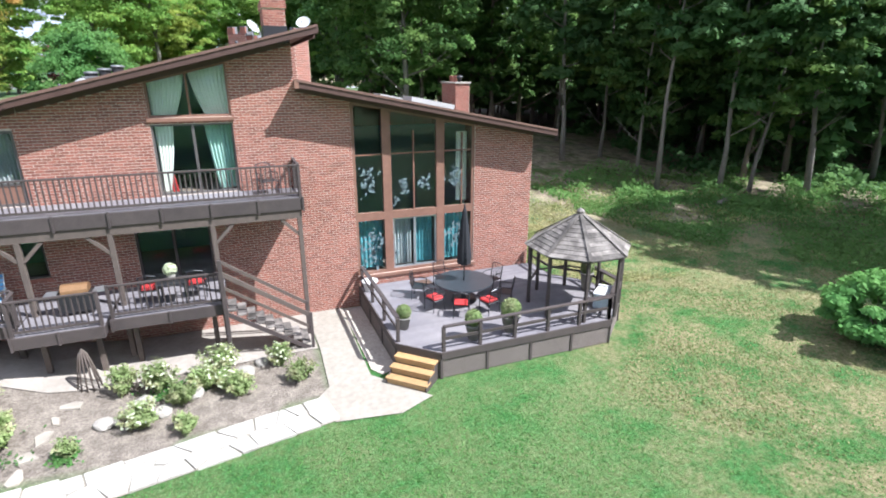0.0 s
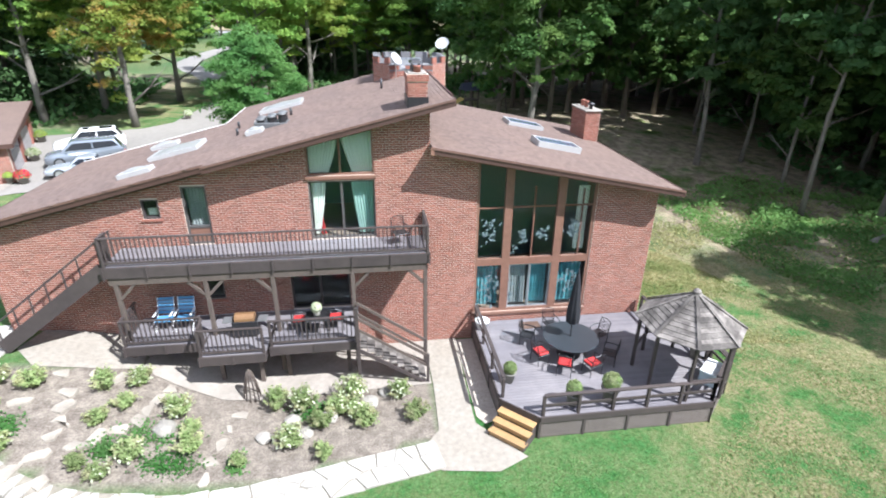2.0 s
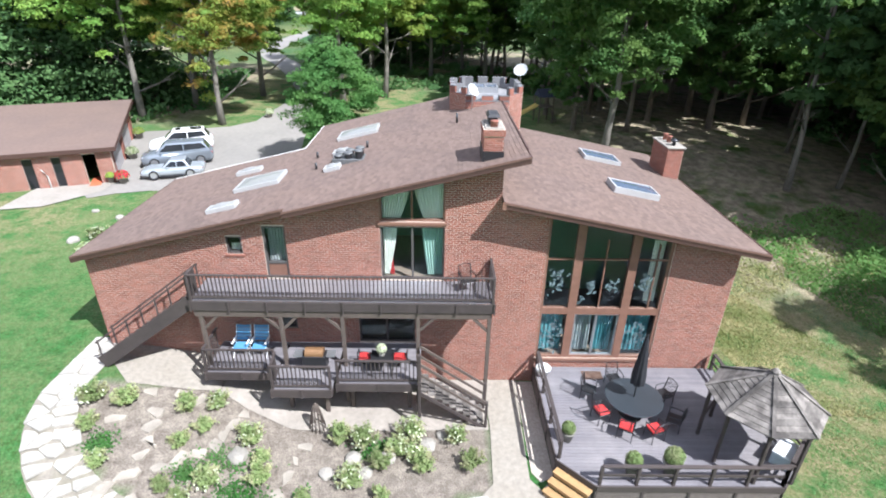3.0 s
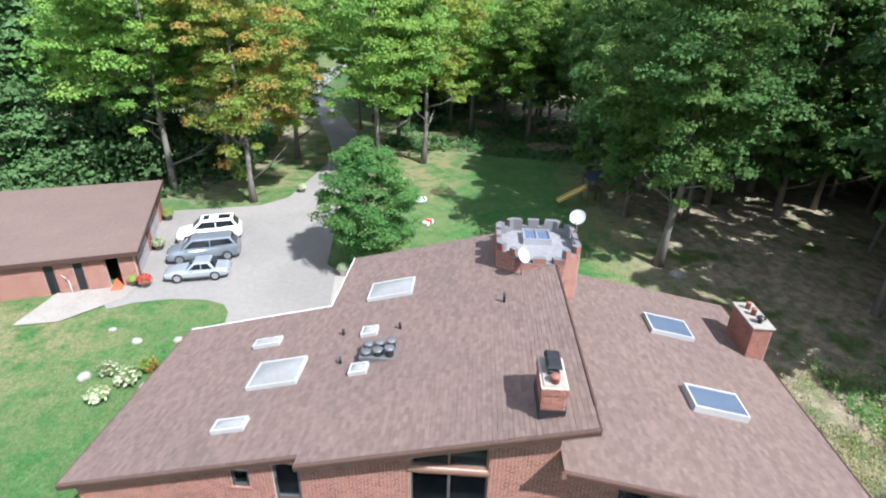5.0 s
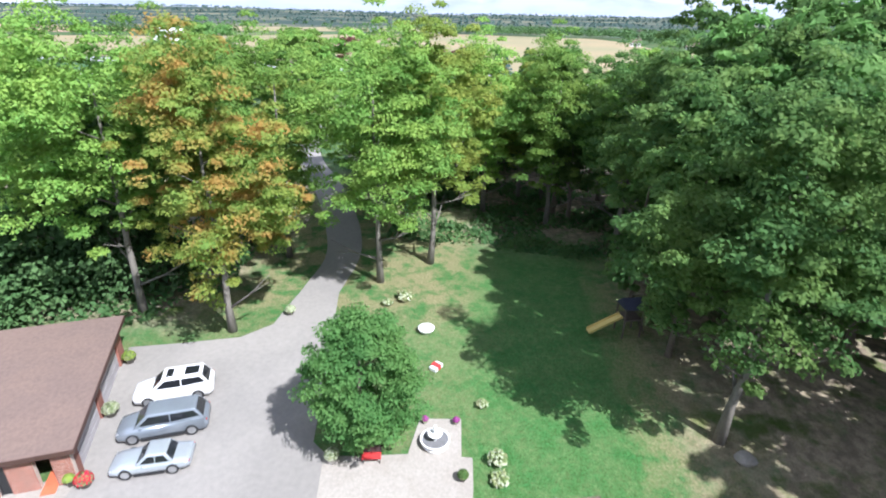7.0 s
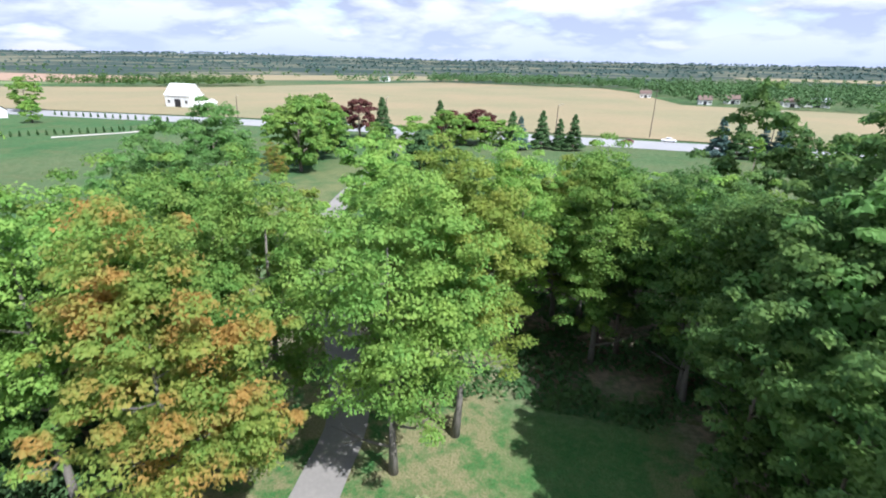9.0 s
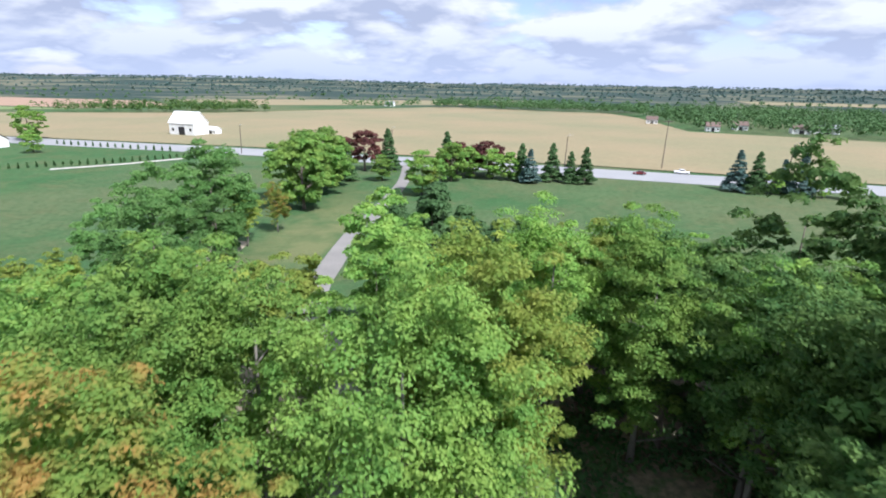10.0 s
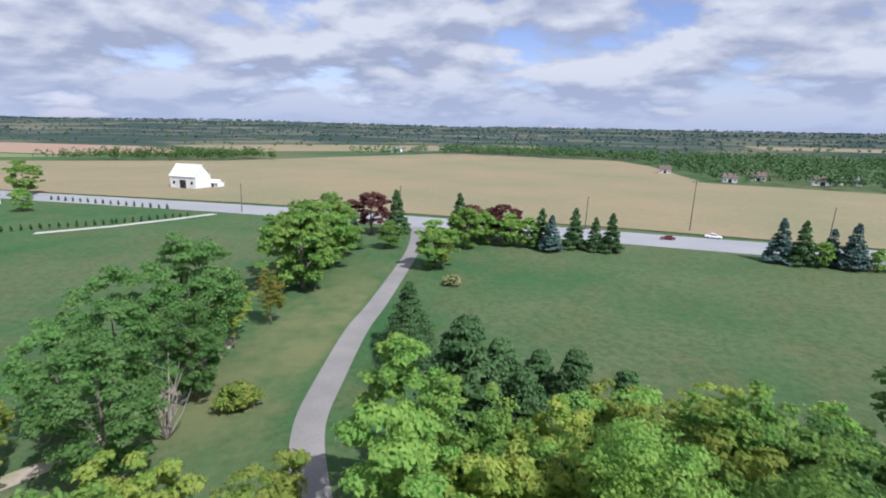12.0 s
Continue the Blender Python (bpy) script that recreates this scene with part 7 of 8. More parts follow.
groof = lambda x, y: 2.6 + 0.081 * (y + 0.35)
part("roof", Geo().prism([(-GL - 0.5, -0.35), (0.38, -0.35), (0.38, GD + 0.6), (-GL - 0.5, GD + 0.6)], lambda x, y: groof(x, y) - 0.2, groof), SHINGLE, garage)
part("fascia", Geo().prism([(-GL - 0.5, -0.4), (0.43, -0.4), (0.43, -0.355), (-GL - 0.5, -0.355)], lambda x, y: groof(x, y) - 0.26, lambda x, y: groof(x, y) + 0.02), FASCIA, garage)
part("fascia", Geo().prism([(0.385, -0.35), (0.43, -0.35), (0.43, GD + 0.6), (0.385, GD + 0.6)], lambda x, y: groof(x, y) - 0.26, lambda x, y: groof(x, y) + 0.02), FASCIA, garage)
patch("concrete_slab", CONCRETE, [(-27.5, 31.2), (-25.2, 31.9), (-23.0, 34.8), (-23.0, 36.4), (-24.4, 36.2), (-27.5, 35.2)], 0.07, "pale concrete slab before the garage door", "paving")

# ---- cars ----
TYRE = material("tyre_rubber", (0.025, 0.025, 0.027), 0.85, vary=0.05)


TAILRED = material("red_lamp_plastic", (0.28, 0.02, 0.02), 0.3, vary=0.03, bump=0)


def car(at, paint, length, width, height, hood, deck, label, group="", roof_glass=False):
    c = thing("car", at, label, "car", group)
    L, W = length / 2, width / 2
    def loft(st, name, mat, par, k=0.86, sm=True):
        g = Geo()
        for x, zb, zt, hw, ht in st:
            for y, z in ((-hw * 0.9, zb), (-hw, zb + (zt - zb) * 0.3), (-hw * 0.98, zb + (zt - zb) * 0.72), (-ht, zt - 0.02), (-ht * 0.6, zt + 0.02), (ht * 0.6, zt + 0.02), (ht, zt - 0.02), (hw * 0.98, zb + (zt - zb) * 0.72), (hw, zb + (zt - zb) * 0.3), (hw * 0.9, zb)):
                g.v.append((x, y, z))
        n = 10
        for i in range(len(st) - 1):
            for j in range(n):
                a, b = i * n + j, i * n + (j + 1) % n
                g.f.append((a, b, b + n, a + n))
        g.f.append(tuple(range(n))[::-1]); g.f.append(tuple((len(st) - 1) * n + j for j in range(n)))
        return part(name, g, mat, par, "", sm)
    belt = height * 0.58
    body = loft([(-L, 0.38, belt * 0.72, W * 0.78, W * 0.7), (-L + 0.12, 0.26, belt * 0.82, W * 0.92, W * 0.8), (-L + 0.6, 0.22, belt * 0.92, W * 0.99, W * 0.86), (-L + hood, 0.22, belt, W, W * 0.9), (L - deck, 0.22, belt * 1.04, W, W * 0.9), (L - 0.3, 0.24, belt * 1.02, W * 0.97, W * 0.84), (L - 0.06, 0.34, belt * 0.96, W * 0.9, W * 0.78), (L, 0.4, belt * 0.85, W * 0.84, W * 0.74)], "body", paint, c)
    f0, f1, r1, r0 = -L + hood - 0.1, -L + hood + height * 0.42, L - deck - height * 0.2, L - deck + 0.14
    ht = height - 0.03
    bm = bmesh.new()
    ring = [bm.verts.new(p) for p in ((f0, -W * 0.9, belt - 0.06), (r0, -W * 0.9, belt - 0.06), (r0, W * 0.9, belt - 0.06), (f0, W * 0.9, belt - 0.06), (f1, -W * 0.7, ht), (r1, -W * 0.7, ht), (r1, W * 0.7, ht), (f1, W * 0.7, ht))]
    for f in ((0, 3, 2, 1), (4, 5, 6, 7), (0, 1, 5, 4), (1, 2, 6, 5), (2, 3, 7, 6), (3, 0, 4, 7)):
        bm.faces.new([ring[i] for i in f])
    bmesh.ops.bevel(bm, geom=bm.edges[:], offset=0.09, segments=3, affect="EDGES", profile=0.6)
    me = bpy.data.meshes.new("cabin"); bm.to_mesh(me); bm.free()
    me.materials.append(paint)
    me.polygons.foreach_set("use_smooth", [True] * len(me.polygons))
    roof = part("cabin", me, None, c)
    def pane(name, corners, out, mat=DARKGLASS):
        """A thin dark pane laid on a flat flank of the cabin."""
        o = Vector(out).normalized() * 0.014
        v = [Vector(p) for p in corners]
        return part(name, Geo().add([p - o for p in v] + [p + o for p in v], [tuple(range(len(v)))[::-1], tuple(range(len(v), 2 * len(v)))] + [(i, (i + 1) % len(v), len(v) + (i + 1) % len(v), len(v) + i) for i in range(len(v))]), mat, roof)
    rise_ = ht - belt + 0.06
    def front(k, y, x0=f0, x1=f1):
        return (x0 + (x1 - x0) * k, y * W * (0.9 - 0.2 * k), belt - 0.06 + rise_ * k)
    for nm, x0, x1, sgn in (("windscreen", f0, f1, -1), ("rear_window", r0, r1, 1)):
        lo, hi, e = 0.2, 0.88, 0.84
        pane(nm, [front(lo, -e, x0, x1), front(lo, e, x0, x1), front(hi, e, x0, x1), front(hi, -e, x0, x1)], (sgn * rise_, 0, abs(x1 - x0)))
    for s_ in (-1, 1):
        def flank(x, k):
            return (x, s_ * W * (0.9 - 0.2 * k), belt - 0.06 + rise_ * k)
        xa, xb, xc, xd = f0 + (f1 - f0) * 0.24 + 0.16, f1 + 0.1, r1 - 0.1, r0 + (r1 - r0) * 0.24 - 0.16
        xm = (xa + xd) / 2 + 0.05
        pane("side_window", [flank(xa, 0.24), flank(xm - 0.03, 0.24), flank(xm - 0.03, 0.84), flank(xb, 0.84)], (0, s_ * rise_, W * 0.2))
        pane("side_window", [flank(xm + 0.03, 0.24), flank(xd, 0.24 if deck > 0.6 else 0.36), flank(xc, 0.84), flank(xm + 0.03, 0.84)], (0, s_ * rise_, W * 0.2))
    if roof_glass:
        for a, b in ((0.08, 0.26), (0.56, 0.94)):
            part("sunroof", Geo().box(f1 + (r1 - f1) * a, f1 + (r1 - f1) * b, -W * 0.45, W * 0.45, ht - 0.01, ht + 0.012, c=0.006), DARKGLASS, roof)
    for s in (-1, 1):
        part("mirror", Geo().box(f0 + 0.42, f0 + 0.55, min(s * W * 0.95, s * W * 1.08), max(s * W * 0.95, s * W * 1.08), belt + 0.02, belt + 0.14, c=0.02), paint, c)
        part("headlight", Geo().box(-L + 0.05, -L + 0.3, min(s * W * 0.52, s * W * 0.84), max(s * W * 0.52, s * W * 0.84), belt * 0.7, belt * 0.8, c=0.02), METAL_L, c)
        part("tail_light", Geo().box(L - 0.1, L - 0.015, min(s * W * 0.68, s * W * 0.84), max(s * W * 0.68, s * W * 0.84), belt * 0.78, belt * 0.92, c=0.02), TAILRED, c)
        part("side_sill", Geo().box(-L + 1.3, L - 1.35, min(s * W * 0.93, s * W * 0.985), max(s * W * 0.93, s * W * 0.985), 0.16, 0.24), TYRE, c)
        for x in (-L + 0.88, L - 0.92):
            wr = 0.33 if height < 1.5 else 0.36
            wh = part("wheel", Geo().tube([(x, s * (W - 0.2), wr), (x, s * (W + 0.012), wr)], wr, 22), TYRE, c)
            part("rim", Geo().tube([(x, s * (W - 0.05), wr), (x, s * (W + 0.025), wr)], wr * 0.66, 14), METAL_L, wh)
    return c


def car_paint(name, col, metal):
    return material(name, col, 0.25, metal=metal, vary=0.02, bump=0)


P_WHITE, P_BLUE, P_SILVER = car_paint("white_car_paint", (0.80, 0.80, 0.80), 0.0), car_paint("blue_grey_car_paint", (0.29, 0.325, 0.37), 0.5), car_paint("silver_car_paint", (0.48, 0.52, 0.56), 0.5)


def stand(x, y, turn):
    return pose(x, y, ground_at(x, y) + 0.05, 0, 0, turn)


CARS = "cars parked on the forecourt"
car(stand(-21.3, 43.6, 20.5), P_WHITE, 4.75, 1.9, 1.75, 1.15, 0.25, "white estate car with a glass roof parked on the forecourt", CARS, True)
car(stand(-20.35, 40.7, 20.5), P_BLUE, 5.0, 1.95, 1.72, 1.05, 0.25, "blue-grey people carrier parked on the forecourt", CARS)
car(stand(-19.55, 38.05, 16), P_SILVER, 4.2, 1.75, 1.3, 1.45, 0.95, "small silver coupe parked on the forecourt", CARS)
car(pose(46.3, 234, ground_at(46, 234) + 0.1, 0, 0, -13), car_paint("dark_red_paint", (0.18, 0.03, 0.03), 0.2), 4.6, 1.85, 1.45, 1.2, 0.8, "dark red car on the road", "cars on the road")
car(pose(62.8, 239, ground_at(63, 239) + 0.1, 0, 0, 167), P_WHITE, 5.4, 1.95, 1.75, 1.3, 1.6, "white pickup on the road", "cars on the road")

# ---- woods ----
fl = thing("fallen_log", (30.1, 25.2, ground_at(30.1, 25.2) + 0.1, 0, 0, 25), "weathered grey fallen log lying among the weeds", "log")
part("stem", Geo().tube([(-1.3, 0, 0.05), (-0.4, 0.06, 0.07), (0.5, 0.02, 0.06), (1.3, -0.08, 0.1)], [0.19, 0.17, 0.15, 0.11], 10), PALEBARK, fl, "", True)
part("branch_stub", Geo().tube([(0.45, 0.05, 0.12), (0.62, 0.3, 0.4)], [0.06, 0.035], 7), PALEBARK, fl)

WOOD_1 = tree_kind(41, 25, 5.6, 3.0, LEAF_F, 95, 3600, 0.66, r0=0.24, limbs=7)
WOOD_2 = tree_kind(42, 26, 5.2, 2.6, LEAF_B, 95, 3200, 0.68, r0=0.22, limbs=7)
WOOD_3 = tree_kind(43, 24, 4.6, 3.5, LEAF_A, 80, 6000, 0.5, r0=0.2, limbs=7)
WOOD_4 = tree_kind(44, 22, 5.0, 3.0, LEAF_Y, 80, 7500, 0.5, r0=0.2)
LOW = tree_kind(45, 13, 5.2, 0.3, LEAF_D, 60, 1200, 1.15, r0=0.15)
SLIM_1 = tree_kind(47, 27, 4.4, 6.0, LEAF_D, 110, 6500, 0.5, r0=0.19, limbs=5, bark=PALEBARK)
SLIM_2 = tree_kind(48, 29, 4.0, 8.5, LEAF_D, 100, 6000, 0.5, r0=0.16, limbs=4, bark=PALEBARK)
SLIM_3 = tree_kind(49, 23, 3.8, 4.0, LEAF_B, 90, 6000, 0.42, r0=0.14, limbs=6, bark=PALEBARK)
MAPLE_S = tree_kind(46, 25, 5.4, 3.0, LEAF_B, 190, 9000, 0.42, r0=0.24, limbs=8)
rng = np.random.default_rng(91)
WOODLAND = [(18, 56), (23, 44), (27, 36), (36, 30), (48, 25), (80, 20), (95, 60), (62, 96), (34, 92), (18, 96), (4, 90), (4, 82), (13, 68), (17, 59)]
spots = []
for _ in range(9000):
    x, y = rng.uniform(-2, 92), rng.uniform(20, 108)
    if inside(WOODLAND, np.array([x]), np.array([y]))[0] and all((x - a) ** 2 + (y - b) ** 2 > (20 if y < 60 and x < 50 else 25 if y < 60 else 34) for a, b in spots):
        spots.append((x, y))
spots = spots[:135]
for i, (x, y) in enumerate(spots):
    deep = y < 60 and x > 18
    if x > 40 or (x > 36 and y > 40) or (y > 62 and x > 30):
        plant_tree(LOW, x + 2.2, y + 1.6, rng.uniform(0.8, 1.2), rng.uniform(0, 360), "low dark leafy tree under the wood's canopy", "tree", "understorey trees")
    kind = (SLIM_1, WOOD_2, SLIM_3, WOOD_2)[int(rng.integers(4))] if deep else (WOOD_1, WOOD_3, WOOD_2, WOOD_4)[int(rng.integers(4))] if x < 0 else (MAPLE_3, MAPLE_B, MAPLE_B)[int(rng.integers(3)) if x > 8 else 0] if x < 24 and y > 70 else (WOOD_1, WOOD_2)[int(rng.integers(2))] if x < 24 else (WOOD_1, WOOD_2)[int(rng.integers(2))]
    if x > 68 or (deep and x < 42 and y < 50 and rng.random() < 0.42):
        continue
    if 17 < x < 31 and 40 < y < 66:
        kind = MAPLE_S
    s = rng.uniform(0.86, 1.1) * (1.14 if x < 31 and 40 < y < 66 else 0.88 if x < 24 and y > 70 else 1.0)
    plant_tree(kind, x, y, s, rng.uniform(0, 360), "tall straight woodland tree with a bare trunk" if deep else "tall leafy woodland tree", "tree", "woodland trees", lean=rng.uniform(-3, 3), tall=s * rng.uniform(0.92, 1.05))
for kind, x, y, s, lab in ((MAPLE_S, 10.8, 56.2, 0.82, "spreading maple shading the play set"), (MAPLE_S, 12.4, 50.6, 0.85, "spreading maple beside the play set"), (MAPLE_2, 6.0, 76.0, 1.02, LAB_M), (MAPLE_D, 13.0, 70.5, 1.0, LAB_M), (MAPLE_4, -5.5, 91, 0.8, "yellow-green maple at the edge of the wood"), (MAPLE_3, -10.8, 88.5, 0.78, "green maple at the edge of the wood"), (MAPLE_4, 0.5, 94, 0.79, "yellow-green maple at the edge of the wood"), (MAPLE_3, -14.5, 90.5, 0.78, "green maple at the edge of the wood"), (MAPLE_B, 13, 89, 0.88, "tall maple at the edge of the wood"), (MAPLE_4, 7, 97, 0.77, "yellow-green maple at the edge of the wood"), (MAPLE_4, 3.3, 86, 0.95, "yellow-green maple at the edge of the wood"), (MAPLE_B, 7.3, 80.3, 1.0, "tall maple at the edge of the wood"),
                           (MAPLE_4, -4.5, 84, 0.88, "yellow-green maple at the edge of the wood"), (MAPLE_4, -10.5, 82, 0.84, "yellow-green maple at the edge of the wood"), (MAPLE_2, -10.5, 72, 0.95, LAB_M), (WOOD_3, -16.8, 79, 0.9, "slender green tree beside the drive"), (WOOD_3, -18.0, 92.5, 0.86, "slender green tree beside the drive"), (WOOD_3, -16.0, 84, 0.8, "slender green tree beside the drive"),
                           (MAPLE_3, -28.0, 66, 0.95, LAB_M), (MAPLE_3, -35.0, 63.5, 0.85, LAB_M), (MAPLE_3, -31.5, 71, 0.9, LAB_M), (MAPLE_4, -25.6, 79.5, 0.82, "yellow-green maple beside the drive"), (MAPLE_4, -33.0, 80, 0.8, "yellow-green maple beside the drive"), (MAPLE_3, -39.5, 72, 0.75, LAB_M), (MAPLE_3, -36, 55, 0.85, "dark green tree behind the garage"),
                           (PINE, -41.5, 48.5, 1.15, "dark green pine behind the garage"), (PINE, -41, 53, 1.35, "dark green pine behind the garage"), (PINE, -34, 58, 1.3, "dark green pine behind the garage"), (MAPLE_3, -47, 66, 0.9, LAB_M), (MAPLE_3, -52, 76, 0.6, LAB_M), (MAPLE_3, -46, 58, 0.95, LAB_M), (MAPLE_3, -56, 66, 0.9, LAB_M),
                           (PINE, -13.6, 98, 1.49, "dark pine at the edge of the pasture"), (PINE, -10.0, 101.5, 1.23, "dark pine at the edge of the pasture"), (PINE, -6.0, 106, 1.01, "dark pine at the edge of the pasture"), (PINE, -2.5, 103.5, 1.1, "dark pine at the edge of the pasture"), (PINE, 2.0, 101.5, 1.04, "dark pine at the edge of the pasture"), (PINE, -8, 97, 1.17, "dark pine at the edge of the pasture"), (PINE, -24.8, 133, 0.9, "loose-branched pine beside the drive"), (PINE, -24.0, 127, 0.75, "loose-branched pine beside the drive"),
                           (GREEN_1, -48, 95, 0.92, "broad green tree in the pasture hedge"), (GREEN_1, -59, 111, 0.95, "broad green tree in the pasture hedge"), (GREEN_1, -54, 120, 1.08, "broad green tree in the pasture hedge"), (GREEN_1, -56.5, 128, 0.92, "broad green tree in the pasture hedge"), (MAPLE_4, -54.7, 132.5, 0.66, "yellow-green tree in the pasture hedge"), (GREEN_1, -60, 103, 0.75, "broad green tree in the pasture hedge"), (TURNING, -52, 141, 0.5, "small tree turning rust at the hedge"), (MAPLE_4, -53.6, 130, 0.55, "yellow-green tree in the pasture hedge"), (GREEN_1, -50, 113, 0.7, "broad green tree in the pasture hedge"), (MAPLE_4, -62, 96, 0.5, "yellow-green tree in the pasture hedge"), (MAPLE_4, -66, 93, 0.48, "yellow-green tree in the pasture hedge"), (MAPLE_4, -58, 90, 0.5, "yellow-green tree in the pasture hedge"),
                           (ROUND, -53.8, 162, 1.49, "dense round tree beside the drive"), (ROUND, -57, 172, 1.56, "dense round tree beside the drive"), (ROUND, -55.7, 181, 1.42, "dense round tree beside the drive"), (ROUND, -56.4, 192, 1.49, "dense round tree beside the drive"), (SPRUCE, -57.3, 206, 1.42, "dark spruce beside the drive"), (SPRUCE, -53.5, 203, 1.14, "dark spruce beside the drive"), (MAROON, -53.5, 224, 1.56, "maroon-leaved tree near the road"), (SPRUCE, -45.5, 228, 1.63, "dark spruce near the road"), (ROUND, -43, 205, 0.71, "small round green tree near the road"),
                           (ROUND, -27.0, 185, 1.06, "round green tree beside the drive"), (MAPLE_4, -24.5, 183, 0.45, "small yellow tree beside the drive"), (ROUND, -20.5, 208, 1.06, "round green tree near the road"), (ROUND, -15, 216, 0.88, "round green tree near the road"), (MAROON, -19.5, 222, 1.21, "maroon-leaved tree near the road"), (MAROON, -8.5, 221, 1.28, "maroon-leaved tree near the road"), (MAROON, -14, 224, 1.14, "maroon-leaved tree near the road"), (ROUND, -7, 215, 0.85, "round green tree near the road"), (SPRUCE, -24, 229, 1.56, "dark spruce near the road"),
                           (ROUND, -1.5, 214, 0.78, "round green tree near the road"), (SPRUCE, 2.5, 214, 1.35, "dark spruce near the road"), (BLUESPRUCE, 5.0, 209.6, 1.35, "blue spruce near the road"), (SPRUCE, 12.6, 214.5, 1.39, "dark spruce near the road"), (SPRUCE, 18.3, 212.3, 1.14, "dark spruce near the road"), (SPRUCE, 23.0, 211.5, 1.31, "dark spruce near the road"), (BLUESPRUCE, 68.8, 207.4, 1.56, "blue spruce near the road"), (SPRUCE, 73.4, 205, 1.39, "dark spruce near the road"), (BLUESPRUCE, 85, 202.3, 1.56, "blue spruce near the road"), (BLUESPRUCE, 81.5, 206, 1.28, "blue spruce near the road"), (ROUND, 78, 203.5, 0.6, "clipped green bush near the road"), (ROUND, 91, 201, 0.5, "clipped green bush near the road"), (ROUND, 97, 199, 0.54, "clipped green bush near the road"),
                           (ROUND, -240, 284, 1.42, "round green tree by the far road"), (ROUND, -200, 242, 0.78, "round green tree by the far road")):
    plant_tree(kind, x, y, s, (x * 37 + y * 11) % 360, lab)
for kind, x, y, s, lean in ((SLIM_2, 27.8, 28.9, 0.95, 1.5), (SLIM_1, 32.3, 27.6, 0.95, -4), (SLIM_3, 34.8, 27.1, 1.0, 5), (SLIM_3, 29.5, 33.0, 1.0, 2), (SLIM_1, 38.5, 25.4, 1.0, 3), (SLIM_2, 41.5, 27.5, 1.0, -2), (SLIM_3, 30.8, 39.5, 1.1, -2)):
    plant_tree(kind, x, y, s, x * 53 % 360, "slender pale-trunked tree at the wood's edge", "tree", "slender trees at the wood's edge", lean=lean)
for x, y, s in ((17.5, 50.5, 0.95), (15.5, 57, 0.9), (36, 5, 0.9), (43.5, 13, 1.0), (37, 13.2, 0.95), (34.5, 10.5, 1.0), (-44, -30, 1.0), (-33, -36, 1.05), (-22, -31, 0.95), (-11, -37, 1.05), (-1, -32, 1.0), (9, -38, 1.05), (18, -32, 0.95), (28, -37, 1.0), (38, -31, 1.0)):
    plant_tree(WOOD_1, x, y, s, x * 7, "tall leafy woodland tree", "tree", "woodland trees")
shrub(-43.6, 112.3, 2.6, 3.3, LEAF_Y, "rounded weeping shrub on the pasture", 2500, 0.35, group="")
shrub(-21, 170.5, 2.2, 2.6, LEAF_W, "low scrubby bush on the pasture", 700, 0.4, group="")
dt = thing("dead_tree", (-48.5, 104.5, ground_at(-48.5, 104.5)), "bare pale dead tree at the hedge", "tree")
rg = np.random.default_rng(17)
g = Geo()
for i in range(16):
    a, l_ = i * 2.4, rg.uniform(5, 10.5)
    d = Vector((math.cos(a) * rg.uniform(0.25, 0.7), math.sin(a) * rg.uniform(0.25, 0.7), 1)).normalized()
    p = d * l_
    g.tube([(0, 0, 0), d * l_ * 0.5 + Vector(rg.normal(size=3)) * 0.3, p], [0.14, 0.08, 0.02], 6)
    for k in range(3):
        q = d * l_ * rg.uniform(0.4, 0.8)
        g.tube([q, q + Vector((rg.normal() * 1.2, rg.normal() * 1.2, rg.uniform(0.8, 2.2)))], [0.05, 0.01], 5)
part("trunk", g, DEADWOOD, dt)


# ---- undergrowth and far woods ----
def scatter(name, poly, count, height, size, mat, label, category, seed, clump=0.0, fine=False):
    rg = np.random.default_rng(seed)
    xs, ys = [p[0] for p in poly], [p[1] for p in poly]
    x, y = rg.uniform(min(xs), max(xs), count * 3), rg.uniform(min(ys), max(ys), count * 3)
    k = inside(poly, x, y)
    if clump:
        f = np.sin(x * clump + 1.3 * np.sin(y * clump * 0.7)) + np.sin(y * clump * 1.3 + 2 * np.sin(x * clump * 0.5)) + rg.normal(size=len(x)) * 0.5
        k &= f > -0.3
    x, y = x[k][:count], y[k][:count]
    h = height * rg.uniform(0, 1, len(x)) ** 1.4 * (0.55 + 0.45 * np.sin(x * 0.9 + 2 * np.sin(y * 0.6)))
    c = np.stack([x, y, rise(x, y) + np.maximum(h, 0.02)], 1)
    me = (leaflets if fine else kites)(name, c, rg.normal(size=(len(x), 3)) * 0.7 + np.array([0, -0.2, 0.7]), size * rg.uniform(0.5, 1.4, len(x)), mat, rg)
    return tagged(part(name, me, None), label, category, kind="stuff")


scatter("weeds", [(19.5, 28.5), (23, 25.5), (28, 23), (35, 18.5), (50, 12), (52, 26), (34, 32), (26, 35), (19, 33)], 24000, 1.3, 0.15, LEAF_F, "lush tangled weeds and brambles along the wood's edge", "undergrowth", 51, 0.8)
scatter("undergrowth", [(34, 33), (38, 28), (46, 21), (60, 18), (75, 60), (38, 60)], 15000, 1.8, 0.4, LEAF_D, "low dark undergrowth on the woodland floor", "undergrowth", 52, 0.45)
scatter("weeds", [(15, 25.5), (19, 24), (26, 22), (36, 17.5), (38, 24), (28, 33), (19, 33)], 7000, 0.4, 0.10, LEAF_W, "pale dry weeds along the wood's edge", "undergrowth", 57, 0.9)
